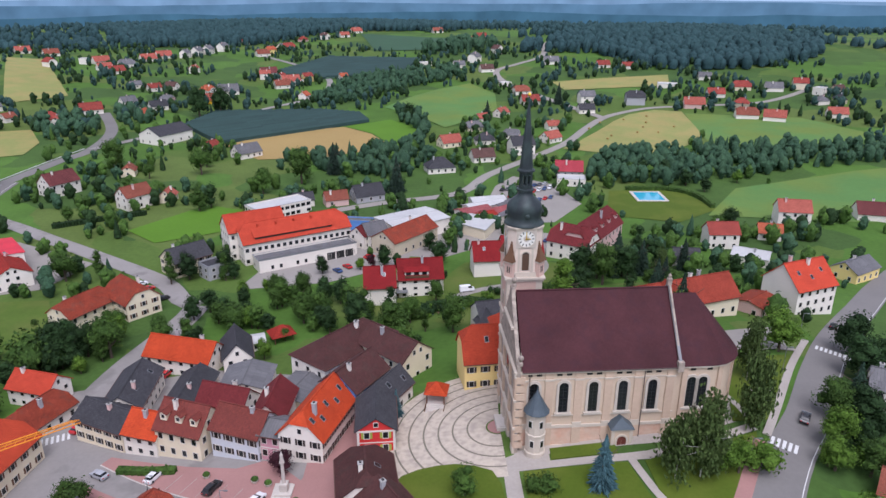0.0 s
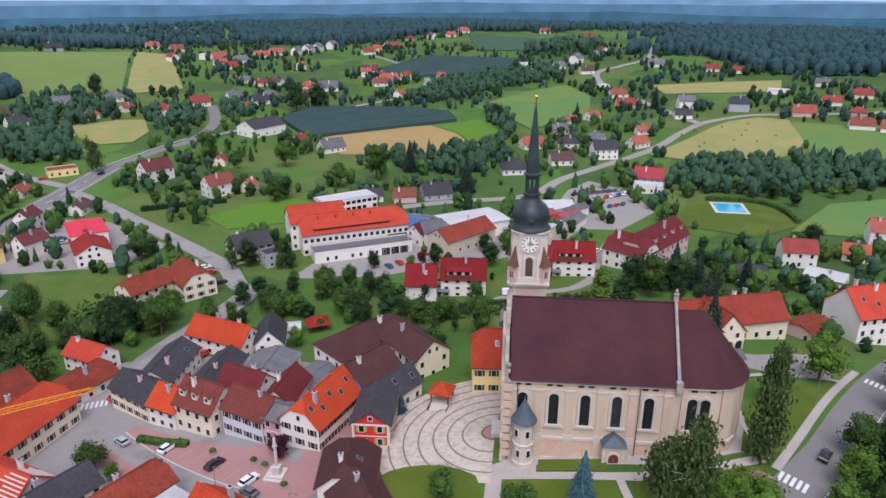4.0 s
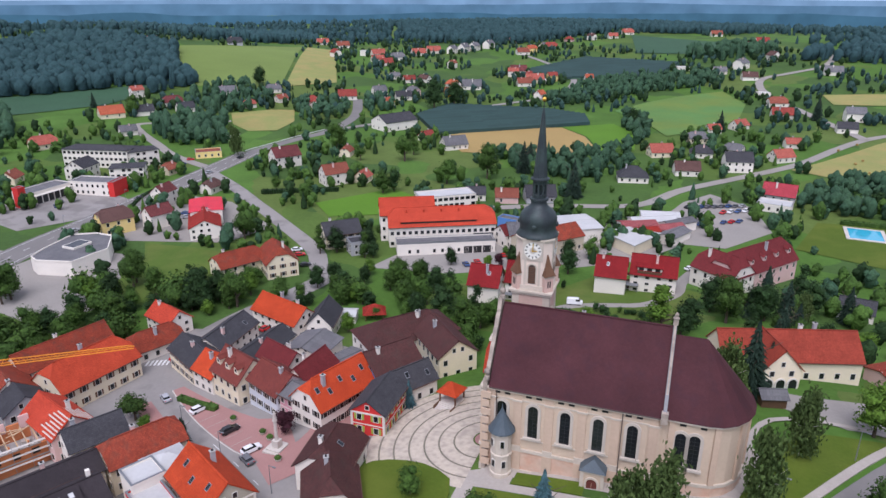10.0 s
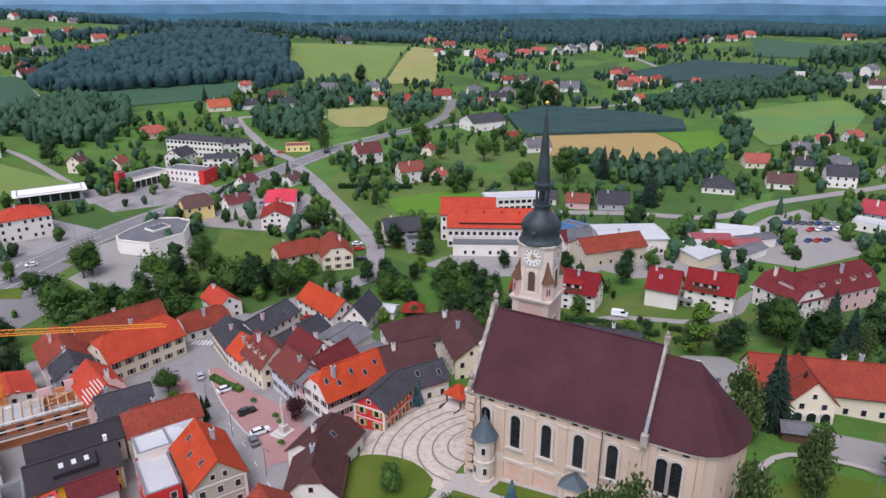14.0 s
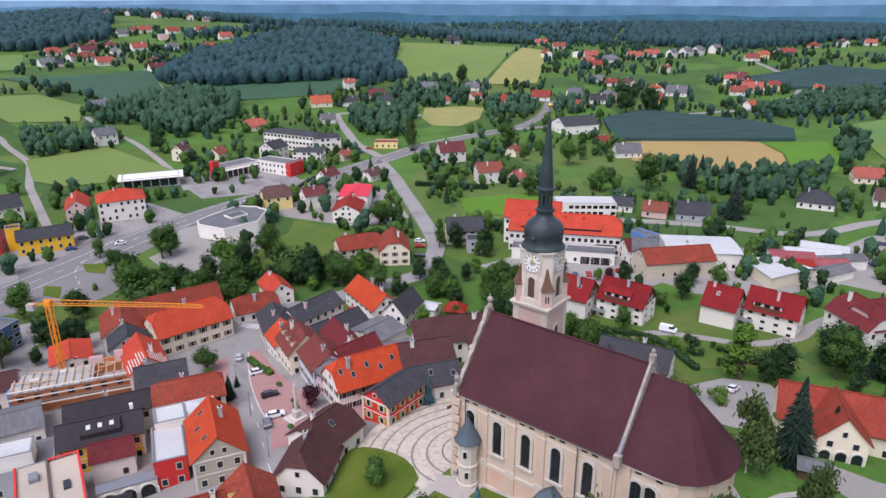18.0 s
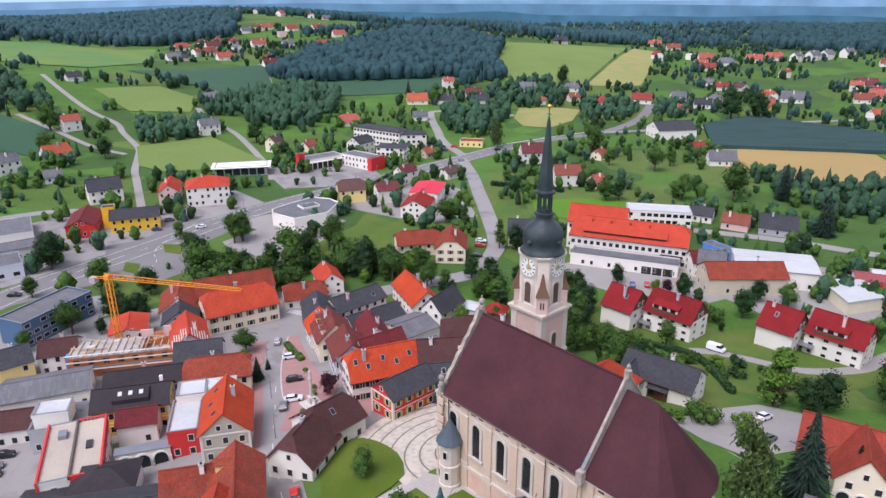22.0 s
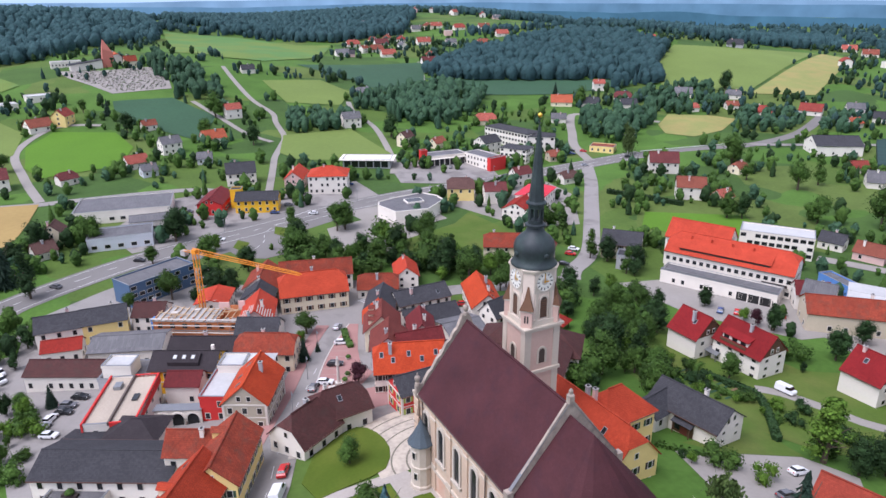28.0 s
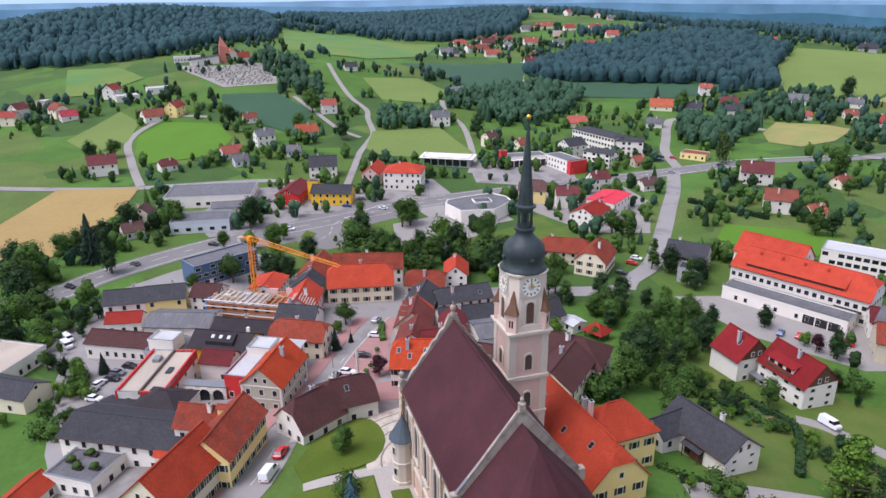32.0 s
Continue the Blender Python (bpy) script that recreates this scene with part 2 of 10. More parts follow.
WALL = {
    "white": surface("plaster_white", (0.73, 0.68, 0.60), 0.9, big=(0.2, 0.10), fine=(2.0, 0.06), rnd=0.06, bump=0.1),
    "cream": surface("plaster_cream", (0.72, 0.63, 0.46), 0.9, big=(0.2, 0.10), fine=(2.0, 0.06), rnd=0.06, bump=0.1),
    "yellow": surface("plaster_yellow", (0.78, 0.60, 0.24), 0.9, big=(0.2, 0.10), fine=(2.0, 0.06), bump=0.1),
    "bright_yellow": surface("plaster_bright_yellow", (0.78, 0.45, 0.02), 0.8, big=(0.2, 0.08), fine=(2.0, 0.05), bump=0.1),
    "red": surface("plaster_red", (0.55, 0.035, 0.03), 0.85, big=(0.2, 0.12), fine=(2.0, 0.08), bump=0.1),
    "pink": surface("plaster_pink", (0.55, 0.28, 0.32), 0.9, big=(0.2, 0.10), fine=(2.0, 0.06), bump=0.1),
    "rose": surface("plaster_rose", (0.62, 0.42, 0.38), 0.9, big=(0.2, 0.10), fine=(2.0, 0.06), bump=0.1),
    "blue": surface("plaster_blue", (0.12, 0.27, 0.60), 0.85, big=(0.2, 0.12), fine=(2.0, 0.08), bump=0.1),
    "paleblue": surface("plaster_pale_blue", (0.55, 0.57, 0.60), 0.85, big=(0.2, 0.10), fine=(2.0, 0.06), bump=0.1),
    "grey": surface("plaster_grey", (0.36, 0.36, 0.37), 0.85, big=(0.2, 0.12), fine=(2.0, 0.08), bump=0.1),
    "beige": surface("plaster_beige", (0.52, 0.45, 0.33), 0.9, big=(0.2, 0.12), fine=(2.0, 0.08), bump=0.1),
    "greige": surface("plaster_greige", (0.40, 0.36, 0.28), 0.9, big=(0.2, 0.12), fine=(2.0, 0.08), bump=0.1),
    "wood": surface("wall_wood", (0.10, 0.055, 0.03), 0.8, big=(0.5, 0.2), fine=(6.0, 0.25), bump=0.3),
    "brickwork": surface("wall_raw_brick", (0.55, 0.20, 0.08), 0.9, big=(0.4, 0.2), fine=(5.0, 0.2), bump=0.4),
    "steelblue": surface("wall_steel_blue", (0.075, 0.13, 0.22), 0.5, big=(0.2, 0.1), fine=(2.0, 0.06), bump=0.05),
}
M_FRAME = surface("window_frame_white", (0.62, 0.58, 0.52), 0.6, big=(1, 0.05), fine=(5, 0.05), bump=0)
M_BROWN = surface("timber_brown", (0.13, 0.065, 0.035), 0.7, big=(0.6, 0.15), fine=(8, 0.2), bump=0.2)
M_GREEN = surface("shutter_green", (0.04, 0.085, 0.05), 0.6, big=(0.6, 0.15), fine=(8, 0.15), bump=0.2)
M_DARKWOOD = surface("shutter_dark", (0.045, 0.035, 0.03), 0.6, big=(0.6, 0.15), fine=(8, 0.15), bump=0.2)
M_LIME = surface("shutter_lime", (0.30, 0.36, 0.06), 0.6, big=(0.6, 0.1), fine=(8, 0.1), bump=0.1)
M_GLASS = surface("window_glass", (0.016, 0.018, 0.020), 0.15, spec=0.5, big=(0.5, 0.4), fine=(2.0, 0.2), rnd=0.5, bump=0)
M_PALE = surface("blind_pale", (0.55, 0.55, 0.53), 0.4, big=(0.5, 0.05), fine=(2, 0.05), bump=0)
M_METAL = surface("zinc_sheet", (0.27, 0.28, 0.29), 0.45, metal=0.6, big=(0.4, 0.15), fine=(3, 0.12), bump=0.05)
M_COPPER = surface("gutter_brown", (0.12, 0.06, 0.045), 0.5, metal=0.3, big=(0.4, 0.15), fine=(3, 0.1), bump=0)
M_STONE = surface("stone_pale", (0.50, 0.46, 0.41), 0.9, big=(0.4, 0.15), fine=(3, 0.15), bump=0.2)
M_CONCRETE = surface("concrete", (0.36, 0.35, 0.33), 0.9, big=(0.3, 0.15), fine=(2, 0.12), bump=0.2)
M_PIPE = surface("downpipe", (0.10, 0.075, 0.065), 0.5, big=(0.4, 0.1), fine=(3, 0.1), bump=0)
M_BARK = surface("bark", (0.085, 0.065, 0.048), 0.95, big=(1, 0.2), fine=(6, 0.3), bump=0.6)
M_BIRCHBARK = surface("bark_birch", (0.55, 0.52, 0.47), 0.9, big=(1, 0.2), fine=(4, 0.45), bump=0.4)
M_LEAF = {
    "mid": leaves("leaf_mid", (0.030, 0.068, 0.012), (0.078, 0.148, 0.024)),
    "dark": leaves("leaf_dark", (0.012, 0.032, 0.010), (0.033, 0.072, 0.018)),
    "light": leaves("leaf_light", (0.06, 0.13, 0.014), (0.125, 0.215, 0.026), 0.15),
    "olive": leaves("leaf_olive", (0.046, 0.082, 0.020), (0.105, 0.150, 0.042), 0.15),
    "conifer": leaves("needle_dark", (0.012, 0.028, 0.018), (0.03, 0.056, 0.034)),
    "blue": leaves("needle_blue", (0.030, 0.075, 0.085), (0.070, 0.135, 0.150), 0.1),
    "purple": leaves("leaf_purple", (0.035, 0.012, 0.018), (0.075, 0.022, 0.03), 0.1),
    # extra blue in wood, spruce and grove leaves paints distance haze into colour
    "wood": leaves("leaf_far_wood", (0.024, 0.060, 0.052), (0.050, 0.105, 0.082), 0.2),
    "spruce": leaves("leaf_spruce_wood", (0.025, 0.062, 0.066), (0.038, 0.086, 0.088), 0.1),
    "grove": leaves("leaf_grove", (0.024, 0.062, 0.034), (0.056, 0.114, 0.054), 0.15),
}
def meadow(name, greens):
    """Grass in parcels of slightly different greens."""
    m, nt, p = shader(name)
    pos = nt.nodes.new("ShaderNodeNewGeometry").outputs["Position"]
    warp = nt.nodes.new("ShaderNodeTexNoise")
    warp.inputs["Scale"].default_value = 0.03
    nt.links.new(pos, warp.inputs["Vector"])
    mul = nt.nodes.new("ShaderNodeVectorMath")
    mul.operation = "MULTIPLY_ADD"
    mul.inputs[1].default_value = (22, 22, 0)
    nt.links.new(warp.outputs["Color"], mul.inputs[0])
    nt.links.new(pos, mul.inputs[2])
    cell = nt.nodes.new("ShaderNodeTexVoronoi")
    cell.inputs["Scale"].default_value = 0.021
    cell.distance = "MANHATTAN"
    nt.links.new(mul.outputs[0], cell.inputs["Vector"])
    sep = nt.nodes.new("ShaderNodeSeparateColor")
    nt.links.new(cell.outputs["Color"], sep.inputs[0])
    cr = nt.nodes.new("ShaderNodeValToRGB")
    cr.color_ramp.interpolation = "CONSTANT"
    while len(cr.color_ramp.elements) < len(greens):
        cr.color_ramp.elements.new(0.5)
    for i, g in enumerate(greens):
        cr.color_ramp.elements[i].position = i / len(greens)
        cr.color_ramp.elements[i].color = (*g, 1)
    nt.links.new(sep.outputs[0], cr.inputs[0])
    n1, n2 = noise_node(nt, pos, 0.05, 4.0), noise_node(nt, pos, 0.7, 5.0)
    k = math_node(nt, "ADD", math_node(nt, "MULTIPLY", n1, 0.6), math_node(nt, "ADD", math_node(nt, "MULTIPLY", n2, 0.5), 0.45))
    nt.links.new(scaled(nt, cr.outputs[0], k), p.inputs["Base Color"])
    p.inputs["Roughness"].default_value = 0.95
    p.inputs["Specular IOR Level"].default_value = 0.2
    return m


M_GRASS = meadow("meadow", ((0.055, 0.108, 0.022), (0.063, 0.134, 0.020), (0.076, 0.128, 0.024), (0.049, 0.097, 0.022), (0.072, 0.148, 0.024), (0.092, 0.136, 0.030)))
M_LAWN = surface("lawn", (0.066, 0.104, 0.006), 0.95, big=(0.12, 0.12), fine=(1.6, 0.14), bump=0.4, second=(0.092, 0.122, 0.012), second_at=(0.10, 0.56, 0.14))
M_BRIGHT = surface("grass_bright", (0.080, 0.180, 0.010), 0.95, big=(0.05, 0.12), fine=(0.8, 0.12), bump=0.3)
M_WHEAT = surface("field_wheat", (0.315, 0.22, 0.078), 0.95, big=(0.03, 0.14), fine=(0.5, 0.12), bump=0.4)
M_STRAW = surface("field_stubble", (0.29, 0.25, 0.085), 0.95, big=(0.03, 0.14), fine=(0.5, 0.12), bump=0.4, second=(0.22, 0.235, 0.07))
M_PASTURE = surface("field_green", (0.085, 0.185, 0.045), 0.95, big=(0.03, 0.15), fine=(0.4, 0.10), bump=0.3, second=(0.125, 0.185, 0.034), second_at=(0.02, 0.5, 0.1))
M_OLIVEFIELD = surface("field_olive", (0.135, 0.190, 0.042), 0.95, big=(0.02, 0.16), fine=(0.4, 0.1), bump=0.3)
M_CROP = surface("field_dark_crop", (0.034, 0.084, 0.042), 0.95, big=(0.03, 0.2), fine=(0.6, 0.25), bump=0.4)
M_NET = surface("orchard_net", (0.024, 0.052, 0.047), 0.8, big=(0.05, 0.2), fine=(1.0, 0.2), bump=0.2, island=0.12)
M_ASPHALT = surface("asphalt", (0.255, 0.238, 0.222), 0.9, big=(0.07, 0.16), fine=(1.2, 0.10), bump=0.15, second=(0.19, 0.176, 0.164), second_at=(0.11, 0.60, 0.06))
M_ROADDARK = surface("asphalt_dark", (0.180, 0.170, 0.160), 0.9, big=(0.07, 0.15), fine=(1.2, 0.10), bump=0.15)
M_YARD = surface("yard_gravel", (0.27, 0.25, 0.225), 0.95, big=(0.08, 0.15), fine=(1.2, 0.12), bump=0.2)
M_PAVERED = surface("pavers_red", (0.34, 0.185, 0.165), 0.9, big=(0.15, 0.15), fine=(2.5, 0.12), bump=0.2)
M_PAVE = surface("plaza_stone", (0.49, 0.425, 0.34), 0.9, big=(0.3, 0.10), fine=(1.8, 0.22), bump=0.35, second=(0.36, 0.31, 0.26), second_at=(0.9, 0.56, 0.10))
M_PAVELINE = surface("plaza_dark_stone", (0.17, 0.155, 0.118), 0.9, big=(0.3, 0.12), fine=(3, 0.15), bump=0.3)
M_PATH = surface("path_stone", (0.36, 0.325, 0.285), 0.9, big=(0.2, 0.12), fine=(1.8, 0.15), bump=0.25)
M_MARK = surface("road_paint", (0.62, 0.62, 0.60), 0.8, big=(0.4, 0.12), fine=(3, 0.2), bump=0)
M_SOIL = surface("soil", (0.17, 0.11, 0.065), 0.95, big=(0.2, 0.2), fine=(2, 0.25), bump=0.4)
M_WATER = surface("pool_water", (0.04, 0.36, 0.50), 0.1, spec=0.6, big=(0.2, 0.15), fine=(1.5, 0.12), bump=0.05)
M_CRANE = surface("crane_orange", (0.72, 0.26, 0.02), 0.5, big=(0.5, 0.08), fine=(3, 0.08), bump=0)


# ---- the lie of the land ----
def ramp(a, b, r):
    t = min(1.0, max(0.0, (r - a) / (b - a)))
    return t * t * (3 - 2 * t)


HILLS = ((25, 110, 58, 50, 10.5), (80, 70, 57, 57, 4.6), (75, 160, 45, 45, 9), (-600, 70, 160, 160, 28), (-645, 645, 172, 138, 25),
         (-300, 1300, 340, 240, 16), (400, 1050, 300, 260, 18), (-1150, 350, 340, 340, 12), (-990, -130, 150, 170, 30), (-1270, -60, 260, 240, 28), (-1200, 590, 300, 190, 30))


def height(x, y):
    """Height of the ground."""
    r = math.hypot(x, y - 115)
    z = -5.2 + 11.5 * ramp(290, 980, r) - 36 * ramp(1700, 4500, r)
    for cx, cy, sx, sy, a in HILLS:
        q = ((x - cx) / sx) ** 2 + ((y - cy) / sy) ** 2
        if q < 30:
            z += a * math.exp(-q / 2)
    return z


# ---- mesh helpers ----
class MB:
    """Collects faces of one mesh; material slots by name."""

    def __init__(self):
        self.v, self.f, self.m, self.mats = [], [], [], []

    def slot(self, mat):
        if mat not in self.mats:
            self.mats.append(mat)
        return self.mats.index(mat)

    def face(self, pts, mat):
        n = len(self.v)
        self.v += [tuple(p) for p in pts]
        self.f.append(tuple(range(n, n + len(pts))))
        self.m.append(self.slot(mat))
        return self

    def poly(self, verts, faces, mat):
        n = len(self.v)
        self.v += [tuple(p) for p in verts]
        s = self.slot(mat)
        for f in faces:
            self.f.append(tuple(i + n for i in f))
            self.m.append(s)
        return self

    def box(self, x0, x1, y0, y1, z0, z1, mat):
        v = [(x0, y0, z0), (x1, y0, z0), (x1, y1, z0), (x0, y1, z0), (x0, y0, z1), (x1, y0, z1), (x1, y1, z1), (x0, y1, z1)]
        return self.poly(v, [(3, 2, 1, 0), (4, 5, 6, 7), (0, 1, 5, 4), (1, 2, 6, 5), (2, 3, 7, 6), (3, 0, 4, 7)], mat)

    def prism(self, pts, z0, z1, mat):
        n = len(pts)
        v = [(x, y, z0) for x, y in pts] + [(x, y, z1) for x, y in pts]
        f = [tuple(range(n - 1, -1, -1)), tuple(range(n, 2 * n))] + [(i, (i + 1) % n, n + (i + 1) % n, n + i) for i in range(n)]
        return self.poly(v, f, mat)

    def slab(self, pts, th, mat, down=None):
        """A plate of thickness th under the flat outline pts (given anticlockwise from above)."""
        p = [Vector(q) for q in pts]
        nor = (p[1] - p[0]).cross(p[2] - p[0]).normalized()
        d = Vector((0, 0, -1)) * th if down else -nor * th
        n = len(p)
        v = p + [q + d for q in p]
        f = [tuple(range(n)), tuple(range(2 * n - 1, n - 1, -1))] + [(i, n + i, n + (i + 1) % n, (i + 1) % n) for i in range(n)]
        return self.poly(v, f, mat)

    def lathe(self, prof, n, mat, cx=0.0, cy=0.0, turn=0.0):
        """Profile of (radius, z) turned about an upright axis."""
        v, f = [], []
        for r, z in prof:
            v += [(cx + r * math.cos(2 * math.pi * i / n + turn), cy + r * math.sin(2 * math.pi * i / n + turn), z) for i in range(n)]
        for k in range(len(prof) - 1):
            f += [(k * n + i, k * n + (i + 1) % n, (k + 1) * n + (i + 1) % n, (k + 1) * n + i) for i in range(n)]
        f += [tuple(range(n - 1, -1, -1)), tuple(range((len(prof) - 1) * n, len(prof) * n))]
        return self.poly(v, f, mat)

    def mesh(self, name, smooth=False):
        me = bpy.data.meshes.new(name)
        me.from_pydata(self.v, [], self.f)
        for mt in self.mats:
            me.materials.append(mt)
        me.polygons.foreach_set("material_index", self.m)
        uv = me.uv_layers.new(name="UVMap")
        for pl in me.polygons:
            nx, ny, nz = pl.normal
            h = math.hypot(nx, ny)
            ux, uy = (-ny / h, nx / h) if h > 1e-4 else (1.0, 0.0)
            # along the contour, and down the slope
            sx, sy, sz = (ny * 0 - nz * uy, nz * ux - nx * 0, nx * uy - ny * ux)
            for li in pl.loop_indices:
                c = me.vertices[me.loops[li].vertex_index].co
                uv.data[li].uv = (c.x * ux + c.y * uy, c.x * sx + c.y * sy + c.z * sz)
        if smooth:
            me.polygons.foreach_set("use_smooth", [True] * len(me.polygons))
        me.update()
        return me


def part(name, mb, parent=None, label="", smooth=False, at=None):
    """Links a mesh (an MB or mesh data) as one object under a thing or part."""
    me = mb.mesh(name, smooth) if isinstance(mb, MB) else mb
    ob = new(name, me)
    if parent is not None:
        ob.parent = parent
    if at is not None:
        ob.matrix_local = at
    if label:
        ob["label"] = label
    return ob


def empty(name, m, label, category, group=""):
    ob = new(name)
    ob.empty_display_size = 0.5
    ob.matrix_world = m
    return tagged(ob, label, category, group)


def structure(name, mb, label, category, kind="structure", smooth=False):
    ob = new(name, mb.mesh(name, smooth) if isinstance(mb, MB) else mb)
    return tagged(ob, label, category, kind=kind)


TAKEN = []      # places that trees keep clear of
CLEAR = []      # outlines that trees keep clear of


# ---- ground ----
def terrain():
    n = 250
    def warp(i, c):
        s = 2 * i / n - 1
        return c + 4700 * (0.10 * s + 0.90 * s ** 5)
    xs = [warp(i, -30) for i in range(n + 1)]
    ys = [warp(i, 160) for i in range(n + 1)]
    v = [(x, y, height(x, y)) for y in ys for x in xs]
    f = [(j * (n + 1) + i, j * (n + 1) + i + 1, (j + 1) * (n + 1) + i + 1, (j + 1) * (n + 1) + i) for j in range(n) for i in range(n)]
    me = bpy.data.meshes.new("ground")
    me.from_pydata(v, [], f)
    me.materials.append(M_GRASS)
    me.polygons.foreach_set("use_smooth", [True] * len(f))
    return tagged(new("ground", me), "rolling green meadow land around the small town", "ground", kind="structure")


terrain()


def drape(name, pts, mat, lift=0.08, step=None, label="", category="", kind="structure", side=0.0):
    """A flat outline laid over the ground. side: thickness of a visible edge."""
    xs, ys = [p[0] for p in pts], [p[1] for p in pts]
    size = max(max(xs) - min(xs), max(ys) - min(ys))
    step = step or max(4.0, size / 14)
    bm = bmesh.new()
    bm.faces.new([bm.verts.new((x, y, 0)) for x, y in pts])
    for axis, lo, hi in ((0, min(xs), max(xs)), (1, min(ys), max(ys))):
        k = math.ceil(lo / step)
        while k * step < hi:
            co, no = [0, 0, 0], [0, 0, 0]
            co[axis], no[axis] = k * step, 1
            bmesh.ops.bisect_plane(bm, geom=bm.verts[:] + bm.edges[:] + bm.faces[:], plane_co=co, plane_no=no)
            k += 1
    bmesh.ops.recalc_face_normals(bm, faces=bm.faces[:])
    if bm.faces[0].normal.z < 0:
        bmesh.ops.reverse_faces(bm, faces=bm.faces[:])
    if side:
        edge = [e for e in bm.edges if len(e.link_faces) == 1]
        geo = bmesh.ops.extrude_edge_only(bm, edges=edge)
        low = {v for v in geo["geom"] if isinstance(v, bmesh.types.BMVert)}
        for v in bm.verts:
            v.co.z = height(v.co.x, v.co.y) + lift - (side if v in low else 0)
    else:
        for v in bm.verts:
            v.co.z = height(v.co.x, v.co.y) + lift
    me = bpy.data.meshes.new(name)
    bm.to_mesh(me)
    bm.free()
    me.materials.append(mat)
    return tagged(new(name, me), label, category, kind=kind)


def smooth_line(pts, step):
    """A smooth curve through pts, as points about step apart."""
    out = []
    P = [pts[0], *pts, pts[-1]]
    for i in range(1, len(P) - 2):
        a, b, c, d = [Vector(p) for p in P[i - 1:i + 3]]
        n = max(2, int((c - b).length / step))
        for k in range(n):
            t = k / n
            out.append(0.5 * (2 * b + (c - a) * t + (2 * a - 5 * b + 4 * c - d) * t * t + (3 * b - a - 3 * c + d) * t ** 3))
    out.append(Vector(pts[-1]))
    return out


def ribbon(name, pts, width, mat, lift=0.1, step=5.0, label="", category="road", kind="structure", shift=0.0, dash=None, thick=0.0):
    """A strip along a curve on the ground. shift: sideways. dash: (length, gap)."""
    line = smooth_line(pts, step)
    if category == "road":
        TAKEN.extend((p.x, p.y, width * 0.5 + 2.5) for p in line)
    mb = MB()
    run, verts = 0.0, []
    for i, p in enumerate(line):
        d = (line[min(i + 1, len(line) - 1)] - line[max(i - 1, 0)]).normalized()
        s = Vector((-d.y, d.x))
        a, b = p + s * (shift - width / 2), p + s * (shift + width / 2)
        verts.append(((a.x, a.y, height(a.x, a.y) + lift), (b.x, b.y, height(b.x, b.y) + lift)))
    for i in range(len(verts) - 1):
        run += (line[i + 1] - line[i]).length
        if dash and run % (dash[0] + dash[1]) > dash[0]:
            continue
        (a, b), (c, d) = verts[i], verts[i + 1]
        mb.face([a, c, d, b], mat)
        if thick:
            mb.face([(a[0], a[1], a[2] - thick), (c[0], c[1], c[2] - thick), c, a], mat)
            mb.face([b, d, (d[0], d[1], d[2] - thick), (b[0], b[1], b[2] - thick)], mat)
    return structure(name, mb, label, category, kind)


# ---- the parish church ----
M_CH_WALL = surface("church_plaster", (0.56, 0.44, 0.325), 0.9, big=(0.15, 0.10), fine=(1.5, 0.08), bump=0.1)
M_CH_PIL = surface("church_pilaster", (0.53, 0.395, 0.29), 0.9, big=(0.2, 0.12), fine=(1.5, 0.10), bump=0.1)
M_CH_PINK = surface("church_plinth", (0.57, 0.41, 0.31), 0.9, big=(0.25, 0.16), fine=(1.2, 0.14), bump=0.2, second=(0.56, 0.33, 0.23), second_at=(0.4, 0.58, 0.16))
M_CH_TOWER = surface("church_tower_pink", (0.56, 0.39, 0.32), 0.9, big=(0.2, 0.10), fine=(1.5, 0.08), bump=0.1)
M_CH_TRIM = surface("church_trim", (0.53, 0.46, 0.375), 0.85, big=(0.3, 0.10), fine=(2, 0.08), bump=0.1)
M_CH_SURR = surface("church_window_surround", (0.50, 0.44, 0.37), 0.85, big=(0.3, 0.10), fine=(2, 0.08), bump=0.1)
M_CH_ROOF = tiles("church_roof", (0.063, 0.022, 0.025), (0.057, 0.019, 0.022), width=0.35, row=0.30, rough=0.75, weather=(0.14, 0.45), spec=0.15, joint=0.8, moss=(0.042, 0.018, 0.024))
M_CH_COPING = surface("church_weathered_coping", (0.36, 0.30, 0.245), 0.9, big=(0.5, 0.2), fine=(2.5, 0.25), bump=0.3, second=(0.24, 0.20, 0.17), second_at=(0.7, 0.55, 0.12))
M_SPIRE = surface("spire_patina", (0.030, 0.038, 0.042), 0.5, metal=0.2, big=(0.4, 0.25), fine=(2.5, 0.2), bump=0.15, second=(0.045, 0.065, 0.062), second_at=(0.35, 0.55, 0.12))
M_TURRET = surface("turret_slate", (0.065, 0.085, 0.10), 0.5, big=(0.5, 0.2), fine=(4, 0.2), bump=0.3)
M_LEAD = surface("lead_coping", (0.20, 0.20, 0.205), 0.6, metal=0.3, big=(0.5, 0.2), fine=(3, 0.15), bump=0.05)
M_GOLD = surface("gilding", (0.85, 0.52, 0.08), 0.3, metal=0.9, big=(1, 0.05), fine=(4, 0.05), bump=0)
M_CLOCK = surface("clock_face", (0.70, 0.68, 0.62), 0.6, big=(1, 0.05), fine=(4, 0.05), bump=0)
M_BLACK = surface("black_paint", (0.02, 0.02, 0.02), 0.5, big=(1, 0.1), fine=(4, 0.1), bump=0)
M_DOOR = surface("door_oxblood", (0.13, 0.035, 0.025), 0.6, big=(0.8, 0.15), fine=(8, 0.2), bump=0.2)
M_LOUVRE = surface("louvre_wood", (0.075, 0.055, 0.045), 0.8, big=(0.8, 0.15), fine=(8, 0.2), bump=0.2)

